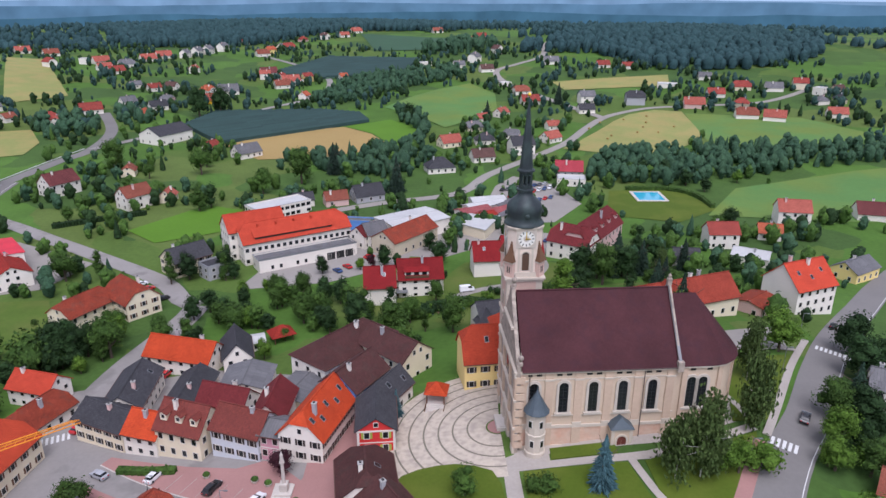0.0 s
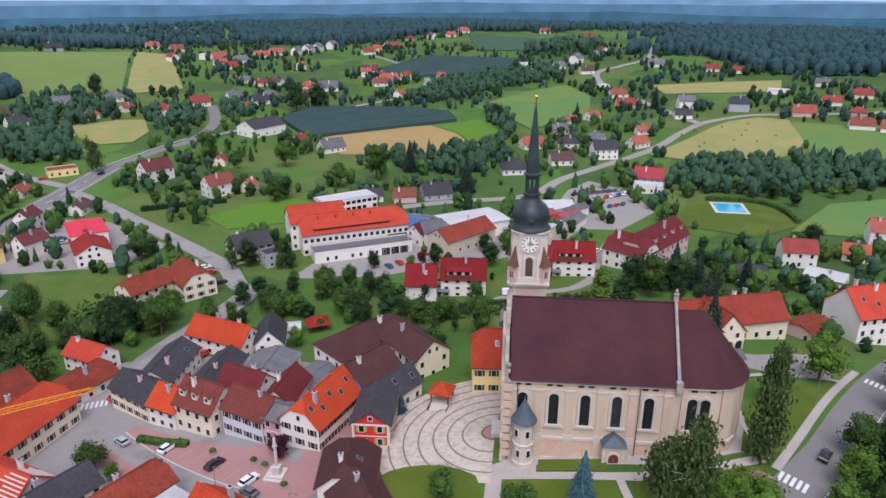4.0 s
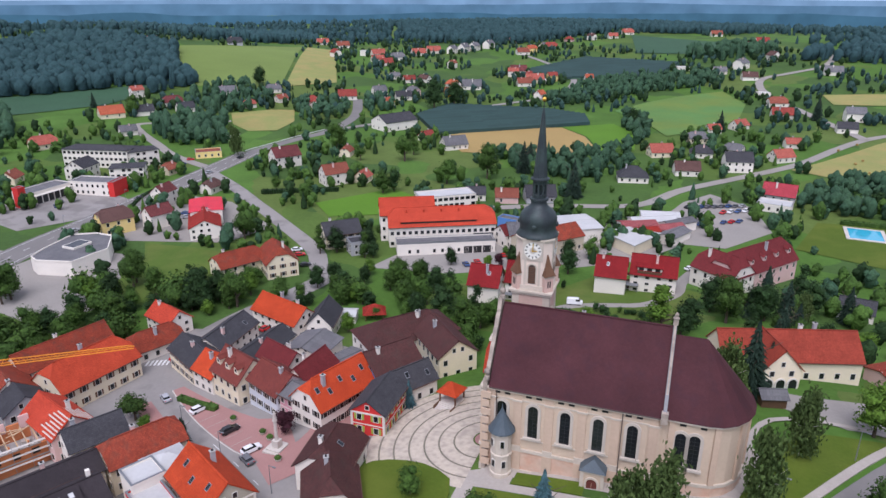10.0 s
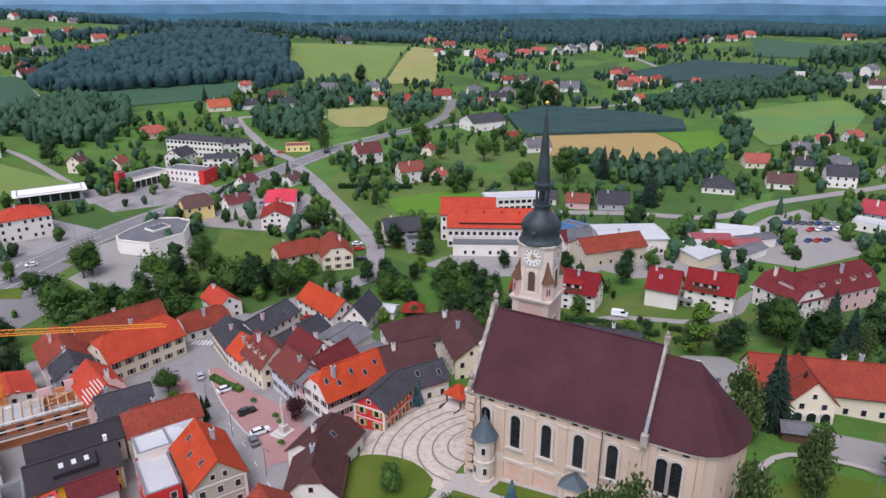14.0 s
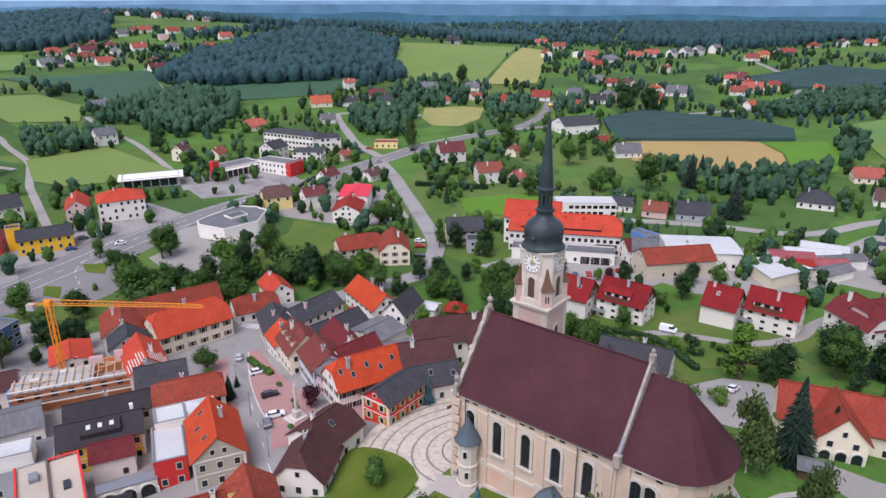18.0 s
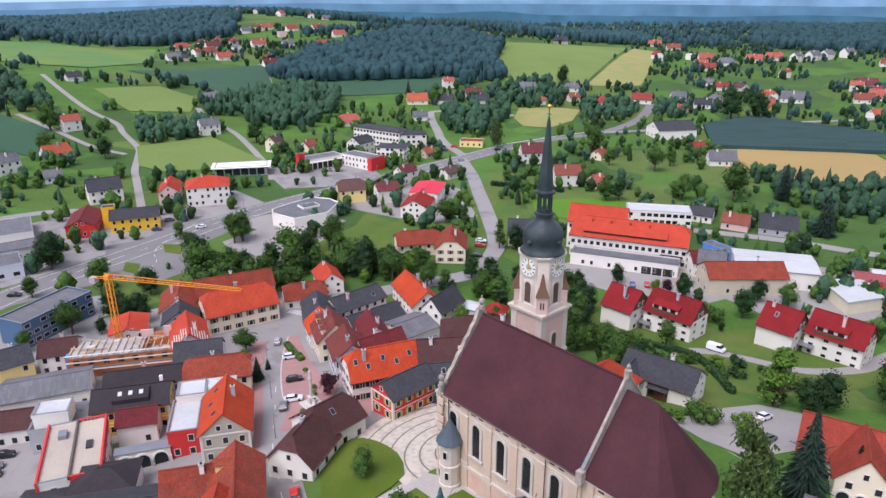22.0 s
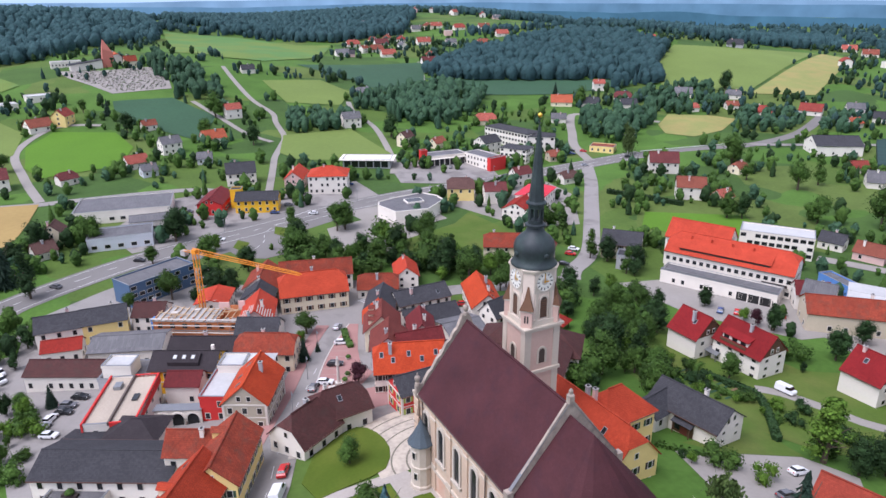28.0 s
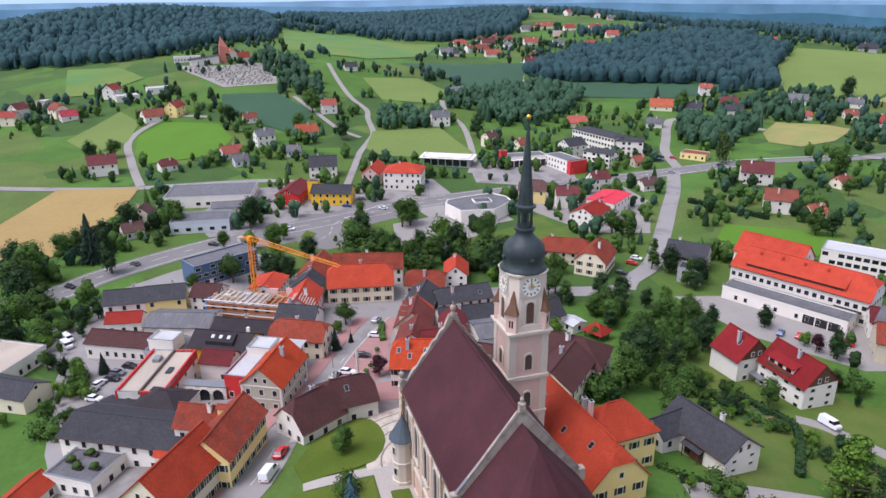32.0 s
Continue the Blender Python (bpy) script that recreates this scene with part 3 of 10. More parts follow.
CHURCH = pose(13.3, 119.8, 9.4, 0, 0, 4.2)
NAVE_L, HALF, EAVES, RIDGE, CH_RIDGE = 29.8, 9.0, 16.8, 29.0, 27.6
church = empty("church", CHURCH, "baroque cream and pink parish church with dark purple-brown roof", "church")


def arch(w, h, n=10):
    r = w / 2
    return [(-r, 0)] + [(r, 0)] + [(r * math.cos(math.pi * i / n), h - r + r * math.sin(math.pi * i / n)) for i in range(n + 1)]


def arch_plate(mb, w, h, y0, y1, mat, n=10, z0=0.0):
    """A filled arch, from y0 (front) to y1 (back)."""
    o = arch(w, h, n)
    k = len(o)
    v = [(x, y0, z + z0) for x, z in o] + [(x, y1, z + z0) for x, z in o]
    mb.poly(v, [tuple(range(k)), tuple(range(2 * k - 1, k - 1, -1))] + [(i, k + i, k + (i + 1) % k, (i + 1) % k) for i in range(k)], mat)


def arch_ring(mb, w, h, t, y0, y1, mat, n=10):
    """A surround of width t round an arch."""
    a, b = arch(w, h, n)[1:] + [(-w / 2, 0)], arch(w + 2 * t, h + t, n)[1:] + [(-w / 2 - t, 0)]
    k = len(a)
    v = [(x, y0, z) for x, z in a] + [(x, y0, z) for x, z in b] + [(x, y1, z) for x, z in a] + [(x, y1, z) for x, z in b]
    f = []
    for i in range(k - 1):
        f += [(i, k + i, k + i + 1, i + 1), (i, i + 1, 2 * k + i + 1, 2 * k + i), (k + i, 3 * k + i, 3 * k + i + 1, k + i + 1)]
    f += [(0, 2 * k, 3 * k, k), (k - 1, 2 * k - 1, 4 * k - 1, 3 * k - 1)]
    mb.poly(v, f, mat)


# nave walls: an outer shell with real depth behind the windows
for sgn in (-1, 1):
    lo, hi = sorted((sgn * HALF, sgn * (HALF - 1.0)))
    part("nave_wall", MB().box(0.6, NAVE_L, lo, hi, 4.6, EAVES, M_CH_WALL), church)
    lo, hi = sorted((sgn * (HALF + 0.12), sgn * (HALF - 1.0)))
    part("nave_plinth", MB().box(0.6, NAVE_L, lo, hi, -2.0, 4.6, M_CH_PINK), church)
part("plinth_band", MB().box(0.6, NAVE_L, -HALF - 0.3, -HALF, 4.5, 5.1, M_CH_TRIM), church)
part("plinth_base", MB().box(0.6, NAVE_L, -HALF - 0.35, -HALF, -2, 0.7, M_CH_TRIM), church)
part("sill_band", MB().box(0.6, NAVE_L, -HALF - 0.14, -HALF, 7.0, 7.25, M_CH_TRIM), church)
part("cornice", MB().box(0.0, NAVE_L + 0.3, -HALF - 0.55, -HALF + 0.2, EAVES - 0.35, EAVES + 0.05, M_CH_TRIM), church)
part("cornice", MB().box(0.0, NAVE_L + 0.3, HALF - 0.2, HALF + 0.55, EAVES - 0.35, EAVES + 0.05, M_CH_TRIM), church)
part("frieze", MB().box(0.6, NAVE_L, -HALF - 0.1, -HALF, EAVES - 2.0, EAVES - 1.75, M_CH_TRIM), church)

# chancel with a rounded end
AP_N = 10
AP = [(NAVE_L, -HALF + 0.4)] + [(36.0 + 7.7 * math.sin(math.pi * k / AP_N), -(HALF - 0.4) * math.cos(math.pi * k / AP_N)) for k in range(AP_N + 1)] + [(NAVE_L, HALF - 0.4)]
AC = MB().prism(AP, 4.6, EAVES - 0.2, M_CH_WALL)
part("chancel_wall", AC, church)
part("chancel_plinth", MB().prism([(x + (0.15 if x > 30 else 0), y * 1.015) for x, y in AP], -2.0, 4.6, M_CH_PINK), church)
part("chancel_cornice", MB().prism([(x + (0.5 if x > 30 else 0), y * 1.06) for x, y in AP], EAVES - 0.45, EAVES - 0.05, M_CH_TRIM), church)
part("chancel_band", MB().prism([(x + (0.28 if x > 30 else 0), y * 1.03) for x, y in AP], 4.5, 5.1, M_CH_TRIM), church)

# roofs
ov, z_e = HALF + 0.55, EAVES + 0.05
N = MB()
N.slab([(0.5, -ov, z_e), (NAVE_L + 0.2, -ov, z_e), (NAVE_L + 0.2, 0, RIDGE), (0.5, 0, RIDGE)], 0.25, M_CH_ROOF)
N.slab([(NAVE_L + 0.2, ov, z_e), (0.5, ov, z_e), (0.5, 0, RIDGE), (NAVE_L + 0.2, 0, RIDGE)], 0.25, M_CH_ROOF)
part("nave_roof", N, church, "dark purple-brown tiled nave roof")
part("ridge_cap", MB().box(0.5, NAVE_L, -0.18, 0.18, RIDGE - 0.15, RIDGE + 0.08, M_CH_ROOF), church)
e = [(x + (0.75 if x > 30 else -0.2), y * 1.075) for x, y in AP]
zc, rx = EAVES - 0.05, 35.4
top = (rx, 0, CH_RIDGE)
part("chancel_roof", MB().slab([(NAVE_L, e[0][1], zc), (*e[1], zc), top, (NAVE_L, 0, CH_RIDGE)], 0.2, M_CH_ROOF), church, "dark purple-brown chancel roof")
part("chancel_roof", MB().slab([(*e[-2], zc), (NAVE_L, e[-1][1], zc), (NAVE_L, 0, CH_RIDGE), top], 0.2, M_CH_ROOF), church, "dark purple-brown chancel roof")
for k in range(1, AP_N + 1):
    part("apse_roof", MB().slab([(*e[k], zc), (*e[k + 1], zc), top], 0.2, M_CH_ROOF), church)


def gable_wall(x0, x1, over, mat):
    """A gable wall that stands proud of the roof, capped with sheet metal."""
    z0 = EAVES - 0.6
    o = [(-HALF - 0.6, z0), (HALF + 0.6, z0), (HALF + 0.6, EAVES + 0.9), (0.7, RIDGE + over), (-0.7, RIDGE + over), (-HALF - 0.6, EAVES + 0.9)]
    k = len(o)
    v = [(x0, y, z) for y, z in o] + [(x1, y, z) for y, z in o]
    mb = MB()
    mb.poly(v, [tuple(range(k - 1, -1, -1)), tuple(range(k, 2 * k))] + [(i, (i + 1) % k, k + (i + 1) % k, k + i) for i in range(k)], mat)
    return mb


part("chancel_gable", gable_wall(NAVE_L, NAVE_L + 0.36, 0.45, M_CH_COPING), church, "weathered stone parapet gable between nave and chancel")
for s in (-1, 1):
    C = MB()
    a, b = Vector((NAVE_L - 0.12, s * (HALF + 0.7), EAVES + 0.82)), Vector((NAVE_L - 0.12, 0, RIDGE + 0.62))
    t = Vector((0.56, 0, 0))
    u = Vector((0, 0, 0.12))
    C.poly([a, a + t, b + t, b, a + u, a + t + u, b + t + u, b + u], [(3, 2, 1, 0), (4, 5, 6, 7), (0, 1, 5, 4), (1, 2, 6, 5), (2, 3, 7, 6), (3, 0, 4, 7)], M_LEAD)
    part("gable_coping", C, church, "grey sheet-metal coping")
    part("gable_foot", MB().box(NAVE_L - 0.35, NAVE_L + 0.75, s * (HALF + 0.55) - 0.5, s * (HALF + 0.55) + 0.5, EAVES - 0.7, EAVES + 1.3, M_CH_COPING), church)
PN = MB().box(NAVE_L - 0.2, NAVE_L + 0.6, -0.42, 0.42, RIDGE + 0.4, RIDGE + 1.5, M_CH_COPING)
PN.lathe([(0.55, RIDGE + 1.5), (0.55, RIDGE + 1.65), (0.28, RIDGE + 1.85), (0.32, RIDGE + 2.3), (0.05, RIDGE + 2.7)], 8, M_CH_COPING, NAVE_L + 0.2, 0)
part("finial", PN, church, "small stone finial on the gable")

# west front: stepped and scrolled gable
out = [(-HALF - 0.7, -2), (HALF + 0.7, -2), (HALF + 0.7, EAVES + 0.6)]
rake = (RIDGE - EAVES) / HALF
side = [(HALF + 0.7, EAVES + 1.5), (HALF - 0.4, EAVES + 1.6)]
for q in (8.4, 6.6, 4.8, 3.0, 1.6):
    z = EAVES + (HALF - q) * rake
    side += [(q + 0.7, z + 0.25), (q, z + 0.75)]
side += [(0.7, RIDGE + 0.9)]
o = [(-HALF - 0.7, -2), (HALF + 0.7, -2)] + side + [(-y, z) for y, z in reversed(side)]
k = len(o)
F = MB()
F.poly([(-0.5, y, z) for y, z in o] + [(0.2, y, z) for y, z in o], [tuple(range(k - 1, -1, -1)), tuple(range(k, 2 * k))] + [(i, (i + 1) % k, k + (i + 1) % k, k + i) for i in range(k)], M_CH_COPING)
part("west_front", F, church, "cream baroque west front with a stepped gable")
for y in (-8.9, -3.6, 3.6, 8.9):
    part("west_pilaster", MB().box(-0.85, -0.5, y - 0.75, y + 0.75, 0.6, EAVES - 0.6, M_CH_PIL).box(-0.95, -0.5, y - 0.9, y + 0.9, EAVES - 0.9, EAVES - 0.5, M_CH_TRIM).box(-0.95, -0.5, y - 0.9, y + 0.9, -2, 0.8, M_CH_TRIM), church)
for z in (5.0, 11.0, EAVES, EAVES + 6.5):
    w = HALF + 0.9 if z < EAVES + 1 else 4.6
    part("west_cornice", MB().box(-1.0, -0.5, -w, w, z - 0.2, z + 0.3, M_CH_TRIM), church)
for y, z in ((-9.4, EAVES + 1.5), (9.4, EAVES + 1.5), (0, RIDGE + 0.7)):
    part("urn", MB().lathe([(0.45, z), (0.45, z + 0.6), (0.25, z + 0.8), (0.55, z + 1.4), (0.5, z + 1.8), (0.15, z + 2.1), (0.1, z + 2.6)], 8, M_CH_COPING, 0.1, y), church)
WD = MB()
arch_plate(WD, 2.4, 4.4, -0.08, 0.2, M_DOOR)
west_m = pose(-0.5, 0, 0, 0, 0, -90)
part("west_door", WD, church, "dark oxblood arched church door", at=west_m)
WS = MB()
arch_ring(WS, 2.4, 4.4, 0.6, -0.5, 0.1, M_CH_TRIM)
part("west_door_surround", WS, church, at=west_m)
part("door_step", MB().box(-2.6, -0.5, -2.4, 2.4, -2, 0.15, M_STONE).box(-2.0, -0.5, -2.0, 2.0, 0.15, 0.32, M_STONE), church)
WG = MB()
arch_plate(WG, 2.0, 4.2, -0.06, 0.1, M_GLASS, z0=0)
part("west_window", WG, church, at=pose(-0.5, 0, 11.6, 0, 0, -90))

# south side: pilasters, windows, eaves openings
M_WIN = MB()
arch_ring(M_WIN, 1.75, 6.5, 0.5, -0.28, 0.12, M_CH_SURR)
M_WIN.box(-1.6, 1.6, -0.5, 0.1, -0.45, 0.0, M_CH_SURR)
win_me = M_WIN.mesh("church_window")
GL = MB()
arch_plate(GL, 1.75, 6.5, -0.05, 0.05, M_GLASS)
glass_me = GL.mesh("pane")
BR = MB().box(-0.03, 0.03, -0.09, -0.04, 0.05, 6.3, M_BLACK)
for i in range(1, 8):
    BR.box(-0.87, 0.87, -0.08, -0.045, i * 0.75 - 0.02, i * 0.75 + 0.02, M_BLACK)
bar_me = BR.mesh("lattice")


def church_window(m):
    w = part("window", win_me, church, at=m)
    part("pane", glass_me, w)
    part("lattice", bar_me, w)


for u in (2.9, 8.5, 14.1, 19.7, 25.3):
    church_window(pose(u, -HALF, 7.8))
    church_window(pose(u, HALF, 7.8, 0, 0, 180))
for u in (32.9, 35.1):
    church_window(pose(u, -HALF + 0.4, 7.8))
for a in (-72, -36, 0, 36, 72):   # flat pilasters round the apse
    part("apse_pilaster", MB().box(-0.5, 0.5, -0.3, 0.1, 5.1, EAVES - 0.6, M_CH_PIL), church, at=pose(36.0 + 7.7 * math.cos(radians(a)), (HALF - 0.4) * math.sin(radians(a)), 0, 0, 0, 90 + a))
part("chancel_pilaster", MB().box(30.9, 31.9, -HALF + 0.05, -HALF + 0.4, 5.1, EAVES - 0.6, M_CH_PIL), church)
for u in (0.9, 5.7, 11.3, 16.9, 22.5, 28.6):
    part("pilaster", MB().box(u - 0.75, u + 0.75, -HALF - 0.22, -HALF, 5.1, EAVES - 0.5, M_CH_PIL).box(u - 0.9, u + 0.9, -HALF - 0.36, -HALF, EAVES - 2.05, EAVES - 1.7, M_CH_TRIM).box(u - 0.85, u + 0.85, -HALF - 0.32, -HALF, 5.1, 5.7, M_CH_TRIM), church)
    if u > 1:
        part("plinth_pier", MB().box(u - 0.85, u + 0.85, -HALF - 0.34, -HALF - 0.1, 0.7, 4.5, M_CH_PIL), church)
VENT = MB().box(-0.5, 0.5, -0.06, 0.1, -0.2, 0.2, M_BLACK).mesh("vent")
for u in (2.0, 3.8, 7.6, 9.4, 13.2, 15.0, 18.8, 20.6, 24.4, 26.2):
    part("eaves_vent", VENT, church, at=pose(u, -HALF - 0.02, EAVES - 0.9))
for u in (33.0, 36.2):
    part("eaves_vent", VENT, church, at=pose(u, -HALF + 0.38, EAVES - 1.0))
part("downpipe", MB().lathe([(0.09, 0), (0.09, EAVES)], 6, M_PIPE, 22.5 + 1.0, -HALF - 0.45), church)
part("gutter", MB().box(0.6, NAVE_L - 0.4, -ov - 0.12, -ov + 0.06, EAVES - 0.1, EAVES + 0.06, M_PIPE), church)
part("downpipe", MB().lathe([(0.09, 0), (0.09, EAVES)], 6, M_PIPE, 1.95, -HALF - 0.45), church)
for z in range(9):   # rusticated corner
    part("quoin", MB().box(-0.62, 1.0 - 0.25 * (z % 2), -HALF - 0.85, -HALF - 0.6, 0.7 + z * 1.75, 0.7 + z * 1.75 + 1.3, M_CH_PIL), church)

# stair turret on the south-west corner
TU = (3.3, -HALF - 1.35)
part("stair_turret", MB().lathe([(2.05, -2), (2.05, 0.9), (1.85, 1.0), (1.85, 4.4), (1.98, 4.5), (1.98, 4.8), (1.8, 4.9), (1.8, 9.2), (2.0, 9.3), (2.05, 9.5)], 10, M_CH_TRIM, *TU), church, "pale round stair turret")
part("turret_roof", MB().lathe([(2.45, 9.35), (2.4, 9.5), (1.75, 10.5), (1.1, 11.7), (0.5, 12.8), (0.12, 13.7), (0.05, 14.5)], 12, M_TURRET, *TU), church, "dark slate cone roof")
for a, z in ((-120, 3.0), (-60, 3.0), (-70, 7.2), (-135, 7.2)):
    c, s = math.cos(radians(a)), math.sin(radians(a))
    t = part("turret_window", MB().box(-0.42, 0.42, -0.1, 0.15, -0.75, 0.75, M_FRAME), church, at=pose(TU[0] + 1.78 * c, TU[1] + 1.78 * s, z, 0, 0, a + 90))
    part("pane", MB().box(-0.32, 0.32, -0.14, -0.1, -0.65, 0.65, M_GLASS), t)

# south porch
P0 = 19.6
y0 = -HALF - 2.3
part("porch", MB().box(P0 - 1.9, P0 + 1.9, y0, -HALF, -2, 5.0, M_CH_WALL).box(P0 - 2.05, P0 - 1.45, y0 - 0.15, y0, -2, 4.9, M_CH_TRIM).box(P0 + 1.45, P0 + 2.05, y0 - 0.15, y0, -2, 4.9, M_CH_TRIM).box(P0 - 2.1, P0 + 2.1, y0 - 0.2, -HALF, 4.7, 5.1, M_CH_TRIM), church, "small cream side porch")
PR = MB()
pa, pb, pc, pd, ap, aq = (P0 - 2.3, y0 - 0.4, 5.1), (P0 + 2.3, y0 - 0.4, 5.1), (P0 + 2.3, -HALF, 5.1), (P0 - 2.3, -HALF, 5.1), (P0, y0 + 1.0, 6.9), (P0, -HALF, 6.9)
PR.slab([pa, pb, ap], 0.12, M_TURRET).slab([pb, pc, aq, ap], 0.12, M_TURRET).slab([pd, pa, ap, aq], 0.12, M_TURRET)
part("porch_roof", PR, church, "slate hipped porch roof")
PD = MB()
arch_ring(PD, 1.8, 3.4, 0.35, -0.2, 0.1, M_CH_TRIM)
pds = part("porch_door_surround", PD, church, at=pose(P0, y0, 0.2))
part("porch_door", MB().box(-0.9, -0.03, -0.1, 0.05, 0, 2.6, M_DOOR).box(0.03, 0.9, -0.1, 0.05, 0, 2.6, M_DOOR).box(-0.9, 0.9, -0.06, 0.05, 2.6, 3.3, M_DOOR), pds, "oxblood double door")
part("porch_step", MB().box(P0 - 1.6, P0 + 1.6, y0 - 1.2, y0, -2, 0.05, M_STONE).box(P0 - 1.4, P0 + 1.4, y0 - 0.7, y0, 0.05, 0.2, M_STONE), church)

# tower
TX, TY, TH = 3.6, 11.3, 3.5
SH = 28.0      # top of the square shaft
T = MB()
T.box(TX - TH, TX + TH, TY - TH, TY + TH, -2, SH, M_CH_TOWER)
tower = part("tower", T, church, "square pink and cream bell tower")
for sx in (-1, 1):
    for sy in (-1, 1):
        part("corner_pilaster", MB().box(TX + sx * (TH - 0.55) - 0.65, TX + sx * (TH - 0.55) + 0.65, TY + sy * (TH - 0.55) - 0.65, TY + sy * (TH - 0.55) + 0.65, 0, SH - 0.1, M_CH_TRIM), tower)
for z, w, t in ((12.0, 0.25, 0.5), (19.2, 0.35, 0.6), (SH - 0.5, 0.3, 0.5), (SH, 0.6, 0.4)):
    part("string_course", MB().box(TX - TH - w, TX + TH + w, TY - TH - w, TY + TH + w, z, z + t, M_CH_TRIM), tower)
TWM = MB()
arch_ring(TWM, 1.3, 2.9, 0.35, -0.18, 0.1, M_CH_TRIM)
tw_me = TWM.mesh("tower_window")
TLM = MB()
arch_plate(TLM, 1.3, 2.9, -0.05, 0.02, M_LOUVRE)
tl_me = TLM.mesh("louvre")
BWM = MB()
arch_ring(BWM, 1.4, 3.9, 0.28, -0.14, 0.1, M_CH_TRIM)
bw_me = BWM.mesh("belfry_window")
BLM = MB()
arch_plate(BLM, 1.4, 3.9, -0.04, 0.02, M_LOUVRE)
for i in range(8):
    BLM.box(-0.72, 0.72, -0.12, -0.04, 0.2 + i * 0.42, 0.36 + i * 0.42, M_BROWN)
bl_me = BLM.mesh("louvre")
# belfry: a square with cut corners
B = TH - 0.15
cut = 1.3
octo = [(-B + cut, -B), (B - cut, -B), (B, -B + cut), (B, B - cut), (B - cut, B), (-B + cut, B), (-B, B - cut), (-B, -B + cut)]
BZ, BT = SH + 0.45, 38.7
M_BELFRY = surface("belfry_plaster", (0.66, 0.55, 0.46), 0.9, big=(0.2, 0.10), fine=(1.5, 0.08), bump=0.1)
belfry = part("belfry", MB().prism([(TX + x, TY + y) for x, y in octo], BZ, BT, M_BELFRY), tower)
part("belfry_foot", MB().prism([(TX + x * 1.06, TY + y * 1.06) for x, y in octo], BZ, BZ + 0.9, M_CH_TRIM), tower)
part("belfry_cornice", MB().prism([(TX + x * 1.05, TY + y * 1.05) for x, y in octo], BT - 0.6, BT, M_CH_TRIM).prism([(TX + x * 1.1, TY + y * 1.1) for x, y in octo], BT - 0.25, BT + 0.02, M_CH_TRIM), tower)
DIAL = MB().lathe([(1.72, -0.09), (1.72, 0.06)], 32, M_CLOCK).mesh("dial")
RING = MB()
for i in range(32):
    a, b = 2 * math.pi * i / 32, 2 * math.pi * (i + 1) / 32
    RING.poly([(r * math.cos(q), r * math.sin(q), z) for z in (0.05, 0.14) for r in (1.66, 1.84) for q in (a, b)], [(4, 6, 7, 5), (2, 3, 7, 6), (0, 4, 5, 1)], M_CH_SURR)
ring_me = RING.mesh("dial_ring")
MARKS = MB()
for i in range(12):
    a = math.pi / 6 * i
    c, s = math.cos(a), math.sin(a)
    p = lambda r, w: (r * c - w * s, r * s + w * c, 0.075)
    MARKS.face([p(1.12, -0.1), p(1.55, -0.1), p(1.55, 0.1), p(1.12, 0.1)], M_BLACK)
marks_me = MARKS.mesh("hour_mark_circle")
POINTER = MB().box(-0.09, 0.09, -0.25, 1.4, 0.08, 0.11, M_GOLD).box(-0.25, 0.85, -0.1, 0.1, 0.11, 0.14, M_GOLD).mesh("clock_pointer")
CENTRE = MB().lathe([(0.62, 0.062), (0.62, 0.075)], 20, M_CH_SURR).mesh("dial_centre")
SQ = MB().box(-1.95, 1.95, -1.95, 1.95, -0.1, 0.03, M_CH_SURR).mesh("dial_panel")
